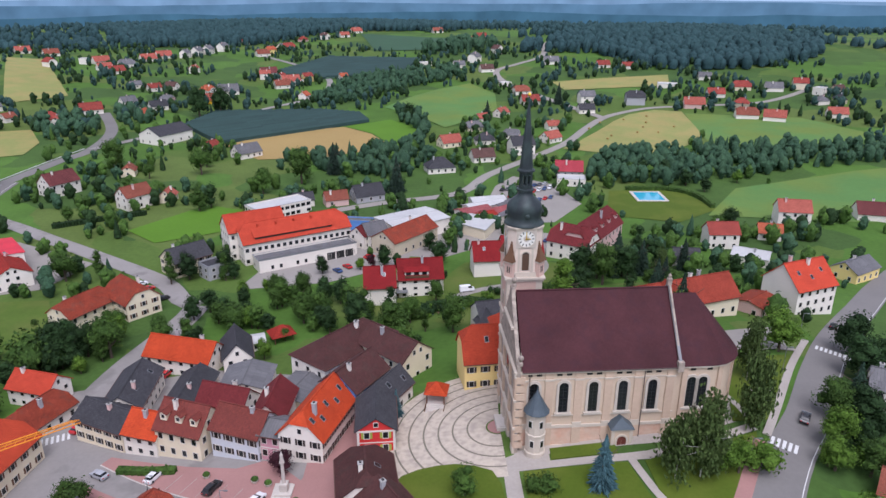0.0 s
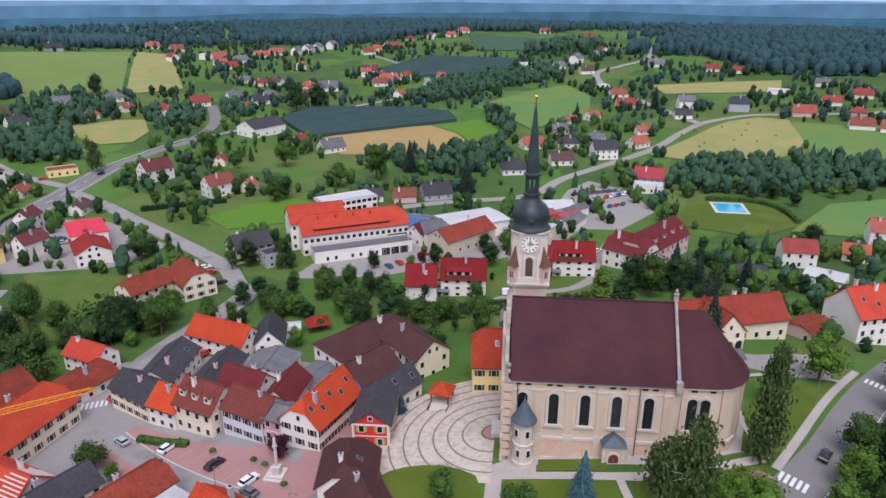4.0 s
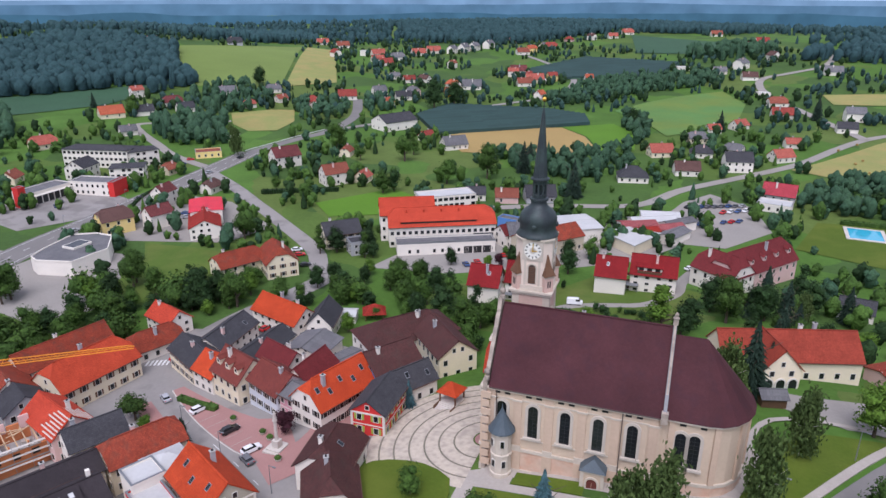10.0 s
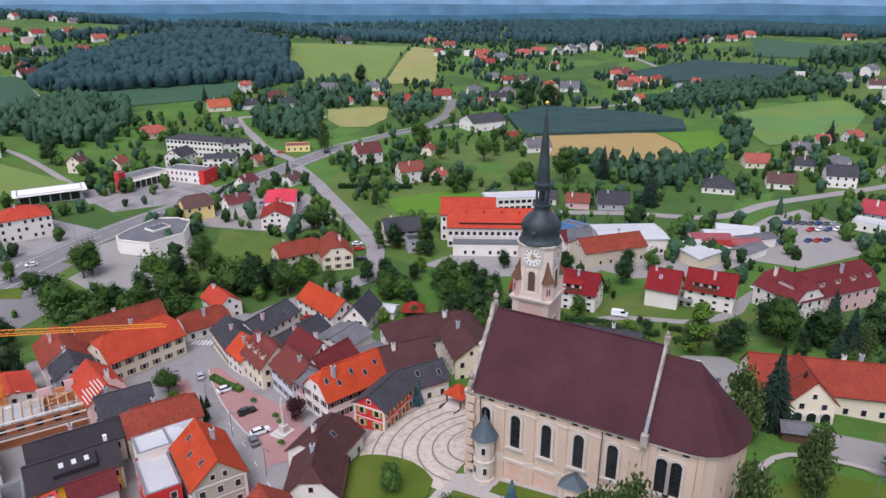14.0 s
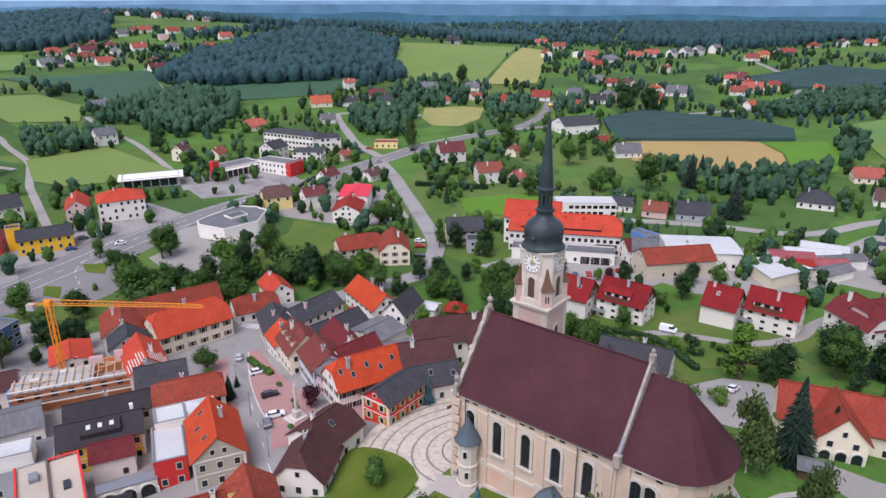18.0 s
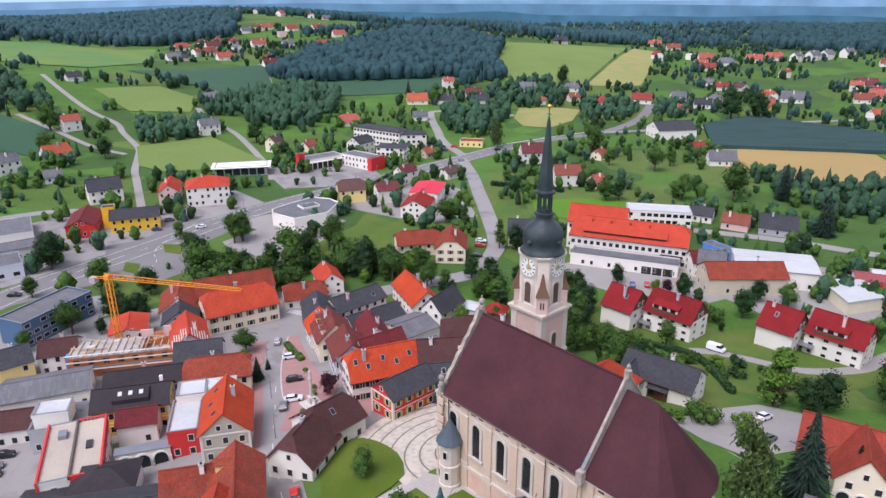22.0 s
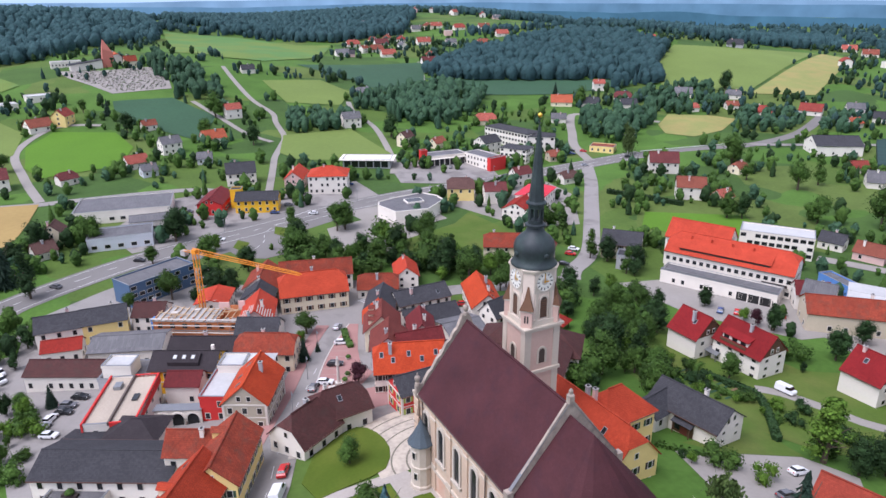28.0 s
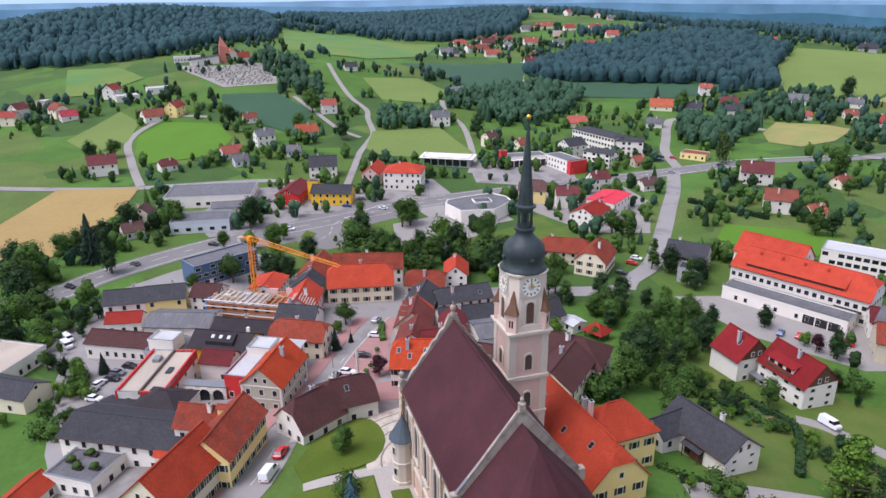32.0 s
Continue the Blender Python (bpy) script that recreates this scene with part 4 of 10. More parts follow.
for k in range(4):
    rz = 90 * k
    r = pose(TX, TY, 0, 0, 0, rz)
    w = part("tower_window", tw_me, tower, at=r @ pose(0, -TH - 0.02, 21.0))
    part("louvre", tl_me, w)
    w = part("tower_window", tw_me, tower, at=r @ pose(0, -TH - 0.02, 13.6))
    part("louvre", tl_me, w)
    w = part("belfry_window", bw_me, tower, at=r @ pose(0, -B - 0.02, BZ + 1.3))
    part("louvre", bl_me, w)
    for x in (-1.35, 1.35):
        part("belfry_pilaster", MB().box(x - 0.22, x + 0.22, -B - 0.12, -B, BZ + 0.9, BT - 0.6, M_CH_TRIM), tower, at=r)
    c = part("clock", SQ, tower, "white clock dial with dark hour marks", at=r @ pose(0, -B - 0.13, 36.45, 90, 0, 0))
    for me in (DIAL, ring_me, marks_me, CENTRE, POINTER):
        part(me.name.split(".")[0], me, c)
    # corner turret with a pointed roof
    q = pose(TX, TY, 0, 0, 0, rz + 45)
    R = math.hypot(B - cut / 2, B - cut / 2) + 0.35
    part("corner_turret", MB().prism([(-0.95, -R - 0.55), (0.95, -R - 0.55), (0.95, -R + 0.7), (-0.95, -R + 0.7)], BZ, BZ + 3.2, M_CH_TOWER).box(-0.35, -0.12, -R - 0.6, -R - 0.54, BZ + 0.9, BZ + 2.2, M_BLACK).box(0.12, 0.35, -R - 0.6, -R - 0.54, BZ + 0.9, BZ + 2.2, M_BLACK).box(-1.05, 1.05, -R - 0.65, -R + 0.7, BZ + 2.9, BZ + 3.3, M_CH_TRIM), tower, at=q)
    part("corner_roof", MB().poly([(-1.25, -R - 0.9, BZ + 3.25), (1.25, -R - 0.9, BZ + 3.25), (1.0, -R + 0.8, BZ + 3.25), (-1.0, -R + 0.8, BZ + 3.25), (-0.55, -R - 0.25, BZ + 5.0), (0.55, -R - 0.25, BZ + 5.0), (0.45, -R + 0.8, BZ + 5.0), (-0.45, -R + 0.8, BZ + 5.0), (0, -R + 0.55, BZ + 8.0)], [(0, 1, 5, 4), (1, 2, 6, 5), (3, 0, 4, 7), (4, 5, 8), (5, 6, 8), (6, 7, 8), (7, 4, 8), (3, 2, 1, 0)], M_BROWN), tower, "dark pointed corner roof", at=q)
ON = MB().lathe([(3.95, BT - 0.05), (4.0, BT + 0.15), (3.7, BT + 0.5), (3.4, BT + 1.1), (3.4, BT + 1.8), (3.55, BT + 2.6), (3.52, BT + 3.4), (3.2, BT + 4.2), (2.65, BT + 4.85), (2.05, BT + 5.3), (1.62, BT + 5.75), (1.42, BT + 6.3), (1.45, BT + 6.7)], 24, M_SPIRE, TX, TY)
part("onion_dome", ON, tower, "dark green-black onion dome", smooth=True)
for k in range(4):
    part("dome_lucarne", MB().lathe([(0.42, 0), (0.42, 0.5), (0.2, 0.62)], 10, M_SPIRE), tower, at=pose(TX, TY, BT + 2.3, 0, 0, 90 * k) @ pose(0, -3.25, 0, 90, 0, 0))
LZ = BT + 6.7
part("lantern_ring", MB().lathe([(1.5, LZ - 0.1), (1.75, LZ), (1.75, LZ + 0.3), (1.3, LZ + 0.45)], 16, M_SPIRE, TX, TY), tower)
for k in range(8):
    a = 2 * math.pi * k / 8
    part("lantern_post", MB().lathe([(0.2, LZ + 0.3), (0.2, LZ + 3.9)], 6, M_SPIRE, TX + 1.12 * math.cos(a), TY + 1.12 * math.sin(a)), tower)
part("lantern_core", MB().lathe([(0.25, LZ + 0.3), (0.25, LZ + 3.9)], 6, M_SPIRE, TX, TY).lathe([(1.3, LZ + 0.4), (1.3, LZ + 1.1)], 16, M_SPIRE, TX, TY).lathe([(1.3, LZ + 3.1), (1.3, LZ + 3.9)], 16, M_SPIRE, TX, TY), tower)
part("lantern_cap", MB().lathe([(1.35, LZ + 3.7), (1.75, LZ + 3.85), (1.75, LZ + 4.1), (1.35, LZ + 4.35)], 16, M_SPIRE, TX, TY), tower)
part("spire", MB().lathe([(1.38, LZ + 4.2), (1.28, LZ + 5.0), (0.75, LZ + 11.0), (0.28, LZ + 16.0), (0.12, LZ + 16.8)], 8, M_SPIRE, TX, TY), tower, "dark needle spire")
part("spire_rod", MB().lathe([(0.09, LZ + 16.5), (0.07, LZ + 18.2)], 6, M_SPIRE, TX, TY).box(TX - 0.45, TX + 0.45, TY - 0.05, TY + 0.05, LZ + 17.1, LZ + 17.2, M_SPIRE), tower)
part("spire_ball", MB().lathe([(0.05, LZ + 18.0), (0.3, LZ + 18.15), (0.38, LZ + 18.4), (0.3, LZ + 18.65), (0.05, LZ + 18.8)], 12, M_GOLD, TX, TY), tower, "gilded ball", smooth=True)


# ---- roads, squares, lawns and fields ----
drape("town_yards", [(-128, 44), (-104, 30), (-60, 30), (-22, 38), (14, 52), (12, 76), (-6, 92), (-11, 106), (-8, 110), (-12, 130), (-30, 152), (-60, 160), (-98, 150), (-110, 128), (-118, 104), (-124, 70)], M_ASPHALT, 0.06, 4, "grey asphalt yards between the town houses", "pavement")
STREET = [(22, 73), (8.5, 82.5), (-5.5, 87.6), (-18.5, 92), (-32, 98.5), (-45, 104.5), (-59, 111), (-73, 120), (-84, 131), (-86.5, 146), (-85, 165), (-80, 190), (-79, 203)]
ribbon("road_main_street", STREET, 8.2, M_ASPHALT, 0.12, 4, "grey asphalt main street through the square")
drape("square_paving", [(-71.8, 120.6), (-63, 115), (-54.5, 110.5), (-46.7, 106.9), (-38.7, 103.8), (-33, 102.5), (-24, 99), (-24, 106), (-31, 113.2), (-36, 117), (-41.5, 115.4), (-52.4, 117.6), (-62.9, 120.6), (-70.6, 123)], M_PAVERED, 0.17, 3, "reddish paved market square", "square")
ribbon("square_kerb", [(-71.8, 120.4), (-63, 114.9), (-54.5, 110.3), (-46.7, 106.7), (-38.7, 103.5), (-33, 102.2)], 0.3, M_STONE, 0.22, 3, "pale stone kerb along the paved square", "kerb")
for u in (0.0, 0.25, 0.5, 0.75, 1.0):
    x, y = -54.5 + u * 14, 110.8 - u * 6.2
    drape("bay_line", [(x, y), (x + 0.12, y - 0.05), (x + 2.2, y + 4.2), (x + 2.08, y + 4.25)], M_PATH, 0.215, 4, "pale stone parking bay line", "road marking")
ribbon("pavement_south", [(10, 75), (-6, 81), (-18, 86.5), (-33, 94), (-46, 99.5), (-60, 105.5), (-74, 113)], 3.8, M_PAVERED, 0.24, 4, "reddish paver pavement with a stone kerb", "pavement", thick=0.2)
ribbon("pavement_north", [(-4, 90.5), (-14, 93.8)], 1.6, M_PATH, 0.24, 4, "narrow stone pavement beside the street", "pavement", thick=0.2)
ribbon("lane_line", STREET[:6], 0.15, M_MARK, 0.15, 2, "white broken centre line", "road marking", dash=(4, 5))
drape("lane_old_town", [(-24, 96), (-16, 107), (-17, 128), (-12, 140), (-16, 141), (-27, 130), (-27, 110), (-31, 101)], M_PAVERED, 0.17, 4, "narrow paved lane between the houses", "pavement")

EAST = [(44, 74), (57, 96), (65, 108), (73, 118), (86, 138), (103, 162), (128, 193), (155, 223), (200, 262), (260, 300)]
ribbon("road_east", EAST, 8.5, M_ROADDARK, 0.14, 5, "wide grey asphalt road beside the church")
ribbon("pavement_east", [(40, 78), (52.5, 98), (60, 110.5)], 2.6, M_PAVERED, 0.26, 4, "reddish paver pavement along the road", "pavement", thick=0.22)
ribbon("pavement_church", [(62, 112), (68, 121), (80, 140), (92, 157)], 1.6, M_PATH, 0.26, 4, "pale stone kerb and pavement", "pavement", thick=0.22)
ribbon("edge_line", EAST, 0.15, M_MARK, 0.17, 4, "white road edge line", "road marking", shift=-3.7)
for i in range(8):
    a = Vector((91.5, 151.5)) + Vector((0.83, -0.55)) * (i * 1.05)
    drape("zebra_stripe", [(a.x, a.y), (a.x + 0.5, a.y - 0.33), (a.x + 2.2, a.y + 2.2), (a.x + 1.7, a.y + 2.55)], M_MARK, 0.18, 4, "white zebra crossing stripe", "road marking")
for i in range(5):
    a = Vector((61.5, 109.5)) + Vector((0.83, -0.55)) * (i * 1.05)
    drape("zebra_stripe", [(a.x, a.y), (a.x + 0.5, a.y - 0.33), (a.x + 2.0, a.y + 2.0), (a.x + 1.5, a.y + 2.35)], M_MARK, 0.18, 4, "white zebra crossing stripe", "road marking")
for i in range(6):
    a = Vector((-89, 128)) + Vector((0.9, 0.45)) * (i * 1.1)
    drape("zebra_stripe", [(a.x, a.y), (a.x + 0.5, a.y + 0.25), (a.x - 0.8, a.y + 3.0), (a.x - 1.3, a.y + 2.75)], M_MARK, 0.16, 4, "white zebra crossing stripe", "road marking")
drape("forecourt_east", [(60, 157), (70, 158), (88, 165), (84, 150), (76, 147), (62, 150)], M_YARD, 0.12, 4, "pale gravel forecourt", "pavement")
drape("car_park_hall", [(28, 169), (33, 185), (42, 190), (52, 180), (46, 158), (37, 157), (24, 160)], M_YARD, 0.12, 4, "pale gravel car park between trees", "pavement")
ribbon("drive_flats", [(4, 203.5), (8, 208), (17, 212), (28, 217), (36, 232), (37, 248), (44, 275)], 4.0, M_YARD, 0.1, 4, "light grey drive past the flats")

# church plaza: bands of pale paving between dark stone arcs
PC = (11.5, 119.0)
RADII = (2.6, 6.5, 9.5, 12.4, 15.4, 18.4, 21.3, 24.0)
plaza = structure("plaza_ground", MB().box(PC[0] - 1, PC[0] + 1, PC[1] - 1, PC[1] + 1, height(*PC) - 0.6, height(*PC) - 0.2, M_PATH), "round stone-paved plaza before the church", "square")


def arc_band(name, r0, r1, a0, a1, mat, lift, parent):
    mb = MB()
    n = max(6, int((a1 - a0) / 4))
    m = max(1, int((r1 - r0) / 1.5))
    for i in range(n):
        for j in range(m):
            q = []
            for k, s in ((j, i), (j + 1, i), (j + 1, i + 1), (j, i + 1)):
                r = r0 + (r1 - r0) * k / m
                a = radians(a0 + (a1 - a0) * s / n)
                x, y = PC[0] + r * math.cos(a), PC[1] + r * math.sin(a)
                q.append((x, y, height(x, y) + lift))
            mb.face(q, mat)
    return part(name, mb, parent)


for i, r in enumerate(RADII[:-1]):
    a0, a1 = (88, 272) if r < 13 else ((80, 246) if r < 17 else (96, 232))
    arc_band("paving_band", r + 0.17, RADII[i + 1] - 0.17, a0, a1, M_PAVE, 0.16, plaza)
    if i:
        arc_band("stone_arc", r - 0.17, r + 0.17, a0, a1, M_PAVELINE, 0.175, plaza)
arc_band("paving_disc", 0.0, 2.45, 90, 270, M_PAVERED, 0.16, plaza)
drape("plaza_apron", [(3, 134), (9, 139), (14, 139), (14, 130), (4, 128)], M_PAVE, 0.13, 4, "stone paving in front of the yellow house", "pavement")
drape("path_south", [(9.0, 107.5), (14.5, 110), (20, 110.4), (20, 106.9), (33.5, 107.4), (38, 107.8), (50, 111), (60, 115.5), (61, 113.6), (50, 109), (38, 105.6), (14, 104.8), (14.5, 92), (11.5, 92), (11.2, 104)], M_PATH, 0.15, 3, "stone-slab footpath along the church", "pavement")
ribbon("path_porch", [(34.5, 106.5), (36.5, 99), (40, 90)], 1.5, M_PATH, 0.17, 3, "stone footpath to the side porch", "pavement")
drape("lawn_plaza", [(-2.6, 94.5), (-7.8, 101.0), (-9.6, 104.6), (-7.6, 107.0), (-4.6, 108.2), (-1.2, 108.7), (2.4, 108.6), (6, 107.5), (9.2, 105.6), (10.6, 102), (11.2, 97), (12, 92), (5.5, 90.5)], M_LAWN, 0.28, 3, "mown lawn beside the plaza", "lawn", side=0.2)
drape("lawn_strip", [(20.3, 110.2), (32.6, 110.8), (32.6, 107.6), (20.3, 107.1)], M_LAWN, 0.24, 3, "narrow lawn strip at the church wall", "lawn", side=0.15)
drape("lawn_south", [(14.8, 104.5), (33.8, 105), (35.4, 98), (38, 90), (15, 90)], M_LAWN, 0.26, 3, "mown lawn south of the church", "lawn", side=0.15)
drape("lawn_birches", [(37, 105.2), (50, 108.6), (60.5, 113), (58.5, 107.5), (50, 94), (42, 88), (37.5, 98)], M_LAWN, 0.24, 3, "shady lawn under the birches", "lawn", side=0.15)
drape("lawn_east", [(57, 116), (61, 130), (67, 141), (83, 146), (73, 128), (64.5, 117)], M_LAWN, 0.24, 4, "sloping lawn behind the chancel", "lawn", side=0.15)
ribbon("path_chancel", [(61, 114.5), (60, 121), (58, 131), (62, 143), (75, 148), (86, 149)], 1.3, M_PATH, 0.28, 3, "stone footpath round the chancel", "pavement")
drape("flower_bed", [(54, 107), (59, 111.5), (60, 109), (56, 104)], M_SOIL, 0.34, 3, "brown planted bed at the road corner", "flower bed")
drape("church_terrace", [(13.5, 108.5), (14.5, 139), (50, 141), (60, 130), (60, 117), (44, 110.2)], M_PATH, 0.08, 4, "gravel strip round the church walls", "pavement")

M_TURF = surface("garden_turf", (0.070, 0.118, 0.014), 0.95, big=(0.10, 0.18), fine=(1.2, 0.16), bump=0.4, second=(0.105, 0.132, 0.026), second_at=(0.07, 0.54, 0.12))
drape("lawn_flats", [(-30, 196), (-14, 190), (6, 190), (22, 186), (33, 192), (40, 212), (44, 236), (30, 244), (8, 240), (0, 224), (-22, 220), (-34, 208)], M_TURF, 0.08, 4, "yellow-green mown lawn round the flats", "lawn")
drape("lawn_hall", [(22, 164), (28, 170), (33, 186), (22, 186), (6, 190), (-4, 184), (4, 178), (22, 176)], M_TURF, 0.07, 4, "yellow-green garden beside the parish hall", "lawn")
for k in range(9):   # vegetable rows
    drape("garden_bed", [(-9 + 1.9 * k, 187.0 + 0.5 * k), (-8.2 + 1.9 * k, 186.8 + 0.5 * k), (-10.4 + 1.9 * k, 196.5 + 0.4 * k), (-11.2 + 1.9 * k, 196.7 + 0.4 * k)], M_SOIL if k % 3 == 1 else M_CROP, 0.22, 4, "narrow planted bed in the vegetable garden", "garden bed")

# wide roads of the valley
HIGHWAY = [(-80, -55), (-119, 10), (-133, 24), (-146, 41), (-160, 64), (-171, 92), (-181, 120), (-191, 145), (-200, 179), (-205, 214), (-212, 260), (-220, 305), (-228, 350), (-224, 395), (-219, 426), (-230, 480), (-262, 540)]
drape("road_junction", [(-190, 99), (-188, 112), (-203, 131), (-196, 150), (-168, 127), (-146, 120), (-142, 107), (-147, 98), (-166, 92)], M_ROADDARK, 0.12, 5, "dark asphalt road junction", "road")
drape("traffic_island", [(-178, 117), (-172, 124), (-163, 119), (-169, 115)], M_LAWN, 0.24, 4, "grassy traffic island", "traffic island")
drape("traffic_island", [(-167, 100), (-162, 104), (-153, 100), (-159, 97)], M_LAWN, 0.24, 4, "grassy traffic island", "traffic island")
ribbon("junction_line", [(-150, 101), (-160, 109), (-172, 112), (-184, 122), (-197, 138)], 0.2, M_MARK, 0.2, 3, "white line in the junction", "road marking", dash=(4, 3))
drape("roadside_yard", [(-108, 26), (-120, 34), (-133, 50), (-147, 72), (-140, 88), (-124, 84), (-112, 62), (-106, 44), (-100, 32)], M_ASPHALT, 0.09, 4, "grey asphalt lot beside the highway", "pavement")
drape("yard_south", [(-94, 19), (-94, 29), (-80, 34), (-58, 35), (-72, 22)], M_ASPHALT, 0.1, 4, "grey asphalt yard with parked campers", "pavement")
drape("car_park_shop", [(-74, 47), (-64, 55), (-43, 44), (-44, 39), (-57, 40)], M_ASPHALT, 0.1, 4, "grey asphalt car park beside the shop", "pavement")
ribbon("road_highway", HIGHWAY[:13], 14.5, M_ROADDARK, 0.14, 6, "dark asphalt highway through the valley")
for s in (-5.4, 5.4, 0.0):
    ribbon("highway_line", HIGHWAY[:13], 0.22, M_MARK, 0.2, 3, "white highway line", "road marking", shift=s, dash=None if s else (5, 7))
ribbon("road_valley", HIGHWAY[12:], 8.0, M_ROADDARK, 0.15, 6, "dark asphalt road leaving the valley")
ribbon("guard_rail", HIGHWAY[12:15], 0.35, M_MARK, 0.75, 5, "pale steel guard rail along the road", "guard rail", shift=4.4, thick=0.3)
drape("junction_apron", [(-150, 60), (-166, 66), (-178, 100), (-190, 140), (-178, 146), (-164, 118), (-152, 88)], M_ROADDARK, 0.1, 6, "dark asphalt junction with painted lanes", "road")
ribbon("road_school", [(-220, 303), (-187, 284), (-160, 266), (-133, 248), (-99, 224), (-86, 208), (-79, 203)], 7.0, M_ASPHALT, 0.16, 5, "grey side street towards the school")
ribbon("road_north", [(-222, 308), (-262, 322), (-293, 340), (-330, 362), (-348, 378), (-330, 396), (-300, 420)], 6.0, M_YARD, 0.14, 6, "pale lane climbing to the houses")
ribbon("lane_hill", [(-560, 140), (-500, 142), (-438, 147), (-400, 155), (-376, 153), (-340, 152), (-322, 147), (-296, 138), (-274, 133), (-225, 122)], 3.8, M_YARD, 0.25, 6, "pale country lane up the hill")
ribbon("lane_side", [(-440, 104), (-395, 118), (-352, 130), (-329, 142)], 3.6, M_YARD, 0.25, 6, "narrow pale farm track")
ribbon("lane_meadow", [(-428, 219), (-394, 214), (-353, 216), (-310, 210), (-263, 200), (-240, 192)], 4.0, M_YARD, 0.25, 6, "narrow pale farm track")
ribbon("lane_crop", [(-470, 300), (-540, 325), (-620, 352)], 4.0, M_YARD, 0.35, 8, "pale track between dark fields")
ribbon("lane_farm", [(-253, 20), (-300, 8), (-353, -1), (-398, 16), (-394, 44)], 4.5, M_YARD, 0.25, 6, "pale drive to the farmhouse")
ribbon("lane_west", [(-270, -60), (-258, -22), (-250, 14), (-250, 42), (-247, 89), (-230, 110)], 6.0, M_ASPHALT, 0.2, 6, "grey road to the market hall")
ribbon("road_northeast", [(-60, 300), (-30, 318), (7, 335), (24, 370), (47.5, 404), (80, 451), (103, 499), (122, 533), (141, 553), (170, 571), (212, 577), (270, 590), (330, 640)], 6.0, M_YARD, 0.2, 6, "pale road past the fields")
ribbon("road_far_north", [(122, 533), (92, 610), (62, 690), (57, 765), (85, 810), (118, 863), (140, 978), (180, 1090), (236, 1226)], 7.0, M_YARD, 0.5, 10, "pale road climbing to the far village")
ribbon("lane_northwest", [(-219, 426), (-150, 560), (-110, 640), (-130, 760), (-230, 900)], 6.0, M_ASPHALT, 0.4, 8, "grey country road")
drape("market_yard", [(-168, 60), (-196, 50), (-233, 70), (-240, 94), (-222, 136), (-234, 169), (-203, 173), (-188, 130), (-176, 96)], M_ASPHALT, 0.1, 6, "wide asphalt yard of the shops", "pavement")
drape("yard_junction", [(-167, 137), (-178, 172), (-160, 184), (-136, 165), (-131, 152), (-140, 134)], M_YARD, 0.1, 6, "pale gravel parking ground under trees", "pavement")
drape("school_yard", [(-70, 216), (-66, 236), (-34, 266), (-10, 262), (-14, 240), (-40, 222)], M_YARD, 0.1, 6, "pale asphalt school yard", "pavement")
drape("fire_yard", [(-262, 196), (-262, 222), (-240, 250), (-216, 244), (-212, 212), (-222, 190)], M_ASPHALT, 0.1, 6, "asphalt forecourt of the fire station", "pavement")
drape("shop_yard", [(-212, 216), (-212, 262), (-170, 262), (-130, 240), (-136, 216), (-176, 200)], M_YARD, 0.09, 6, "grey yard around the shops", "pavement")
drape("office_yard", [(-150, 160), (-188, 150), (-190, 186), (-160, 190)], M_YARD, 0.13, 6, "pale forecourt of the white office building", "pavement")
drape("pool_car_park", [(20, 316), (27, 349), (38, 369), (58, 352), (66, 318), (49, 290), (28, 288)], M_YARD, 0.1, 6, "pale gravel car park full of cars", "pavement")
drape("fair_ground", [(-30, 250), (-40, 285), (0, 305), (22, 318), (34, 290), (20, 262), (0, 246)], M_YARD, 0.09, 6, "grey market ground with tents", "pavement")

# fields


def field(name, pts, mat, label, lift=0.3):
    CLEAR.append(pts)
    return drape(name, pts, mat, lift, None, label, "field")


field("field_wheat", [(-141, 443), (-110, 405), (-72, 412), (-32, 440), (-50, 480), (-72, 503), (-114, 482)], M_WHEAT, "ripe ochre wheat field")
field("field_green_strip", [(-31, 441), (-12, 452), (-20, 500), (-40, 530), (-71, 504), (-49, 481)], M_BRIGHT, "bright green grass beside the wheat")
field("field_hillock", [(-49, 579), (-30, 625), (-6, 663), (26, 695), (47, 640), (43, 553), (1, 501), (-18, 540)], M_PASTURE, "bright green sloping pasture", 0.45)
field("field_stubble", [(76, 436), (90, 457), (108, 487), (128, 522), (145, 546), (169, 562), (189, 555), (182, 500), (177, 472), (158, 444), (137, 427), (105, 421)], M_STRAW, "pale mown hay field")
field("field_east", [(189, 548), (270, 527), (300, 460), (227, 438), (174, 450), (181, 500)], M_PASTURE, "green field beyond the hay meadow")
field("field_olive", [(-545, 634), (-511, 706), (-489, 794), (-351, 553), (-408, 508), (-474, 552)], M_OLIVEFIELD, "dull green slope on the hill", 0.5)
field("field_straw", [(-484, 796), (-445, 800), (-318, 597), (-347, 553)], M_STRAW, "pale straw-coloured strip on the hill", 0.5)
field("field_ochre", [(-318, 442), (-300, 468), (-283, 476), (-259, 441), (-252, 410), (-268, 399), (-292, 412)], M_STRAW, "ochre stubble field above the road", 0.35)
field("field_dark_west", [(-584, 211), (-616, 356), (-474, 301), (-471, 256), (-506, 247)], M_CROP, "dark green crop field", 0.45)
field("field_dark_forest", [(-524, 319), (-490, 400), (-430, 520), (-417, 414), (-440, 341)], M_CROP, "dark green crop field below the forest", 0.45)
field("meadow_west", [(-343, 152), (-348, 199), (-282, 205), (-270, 192), (-285, 150), (-303, 142)], M_OLIVEFIELD, "yellow-green hay meadow", 0.3)
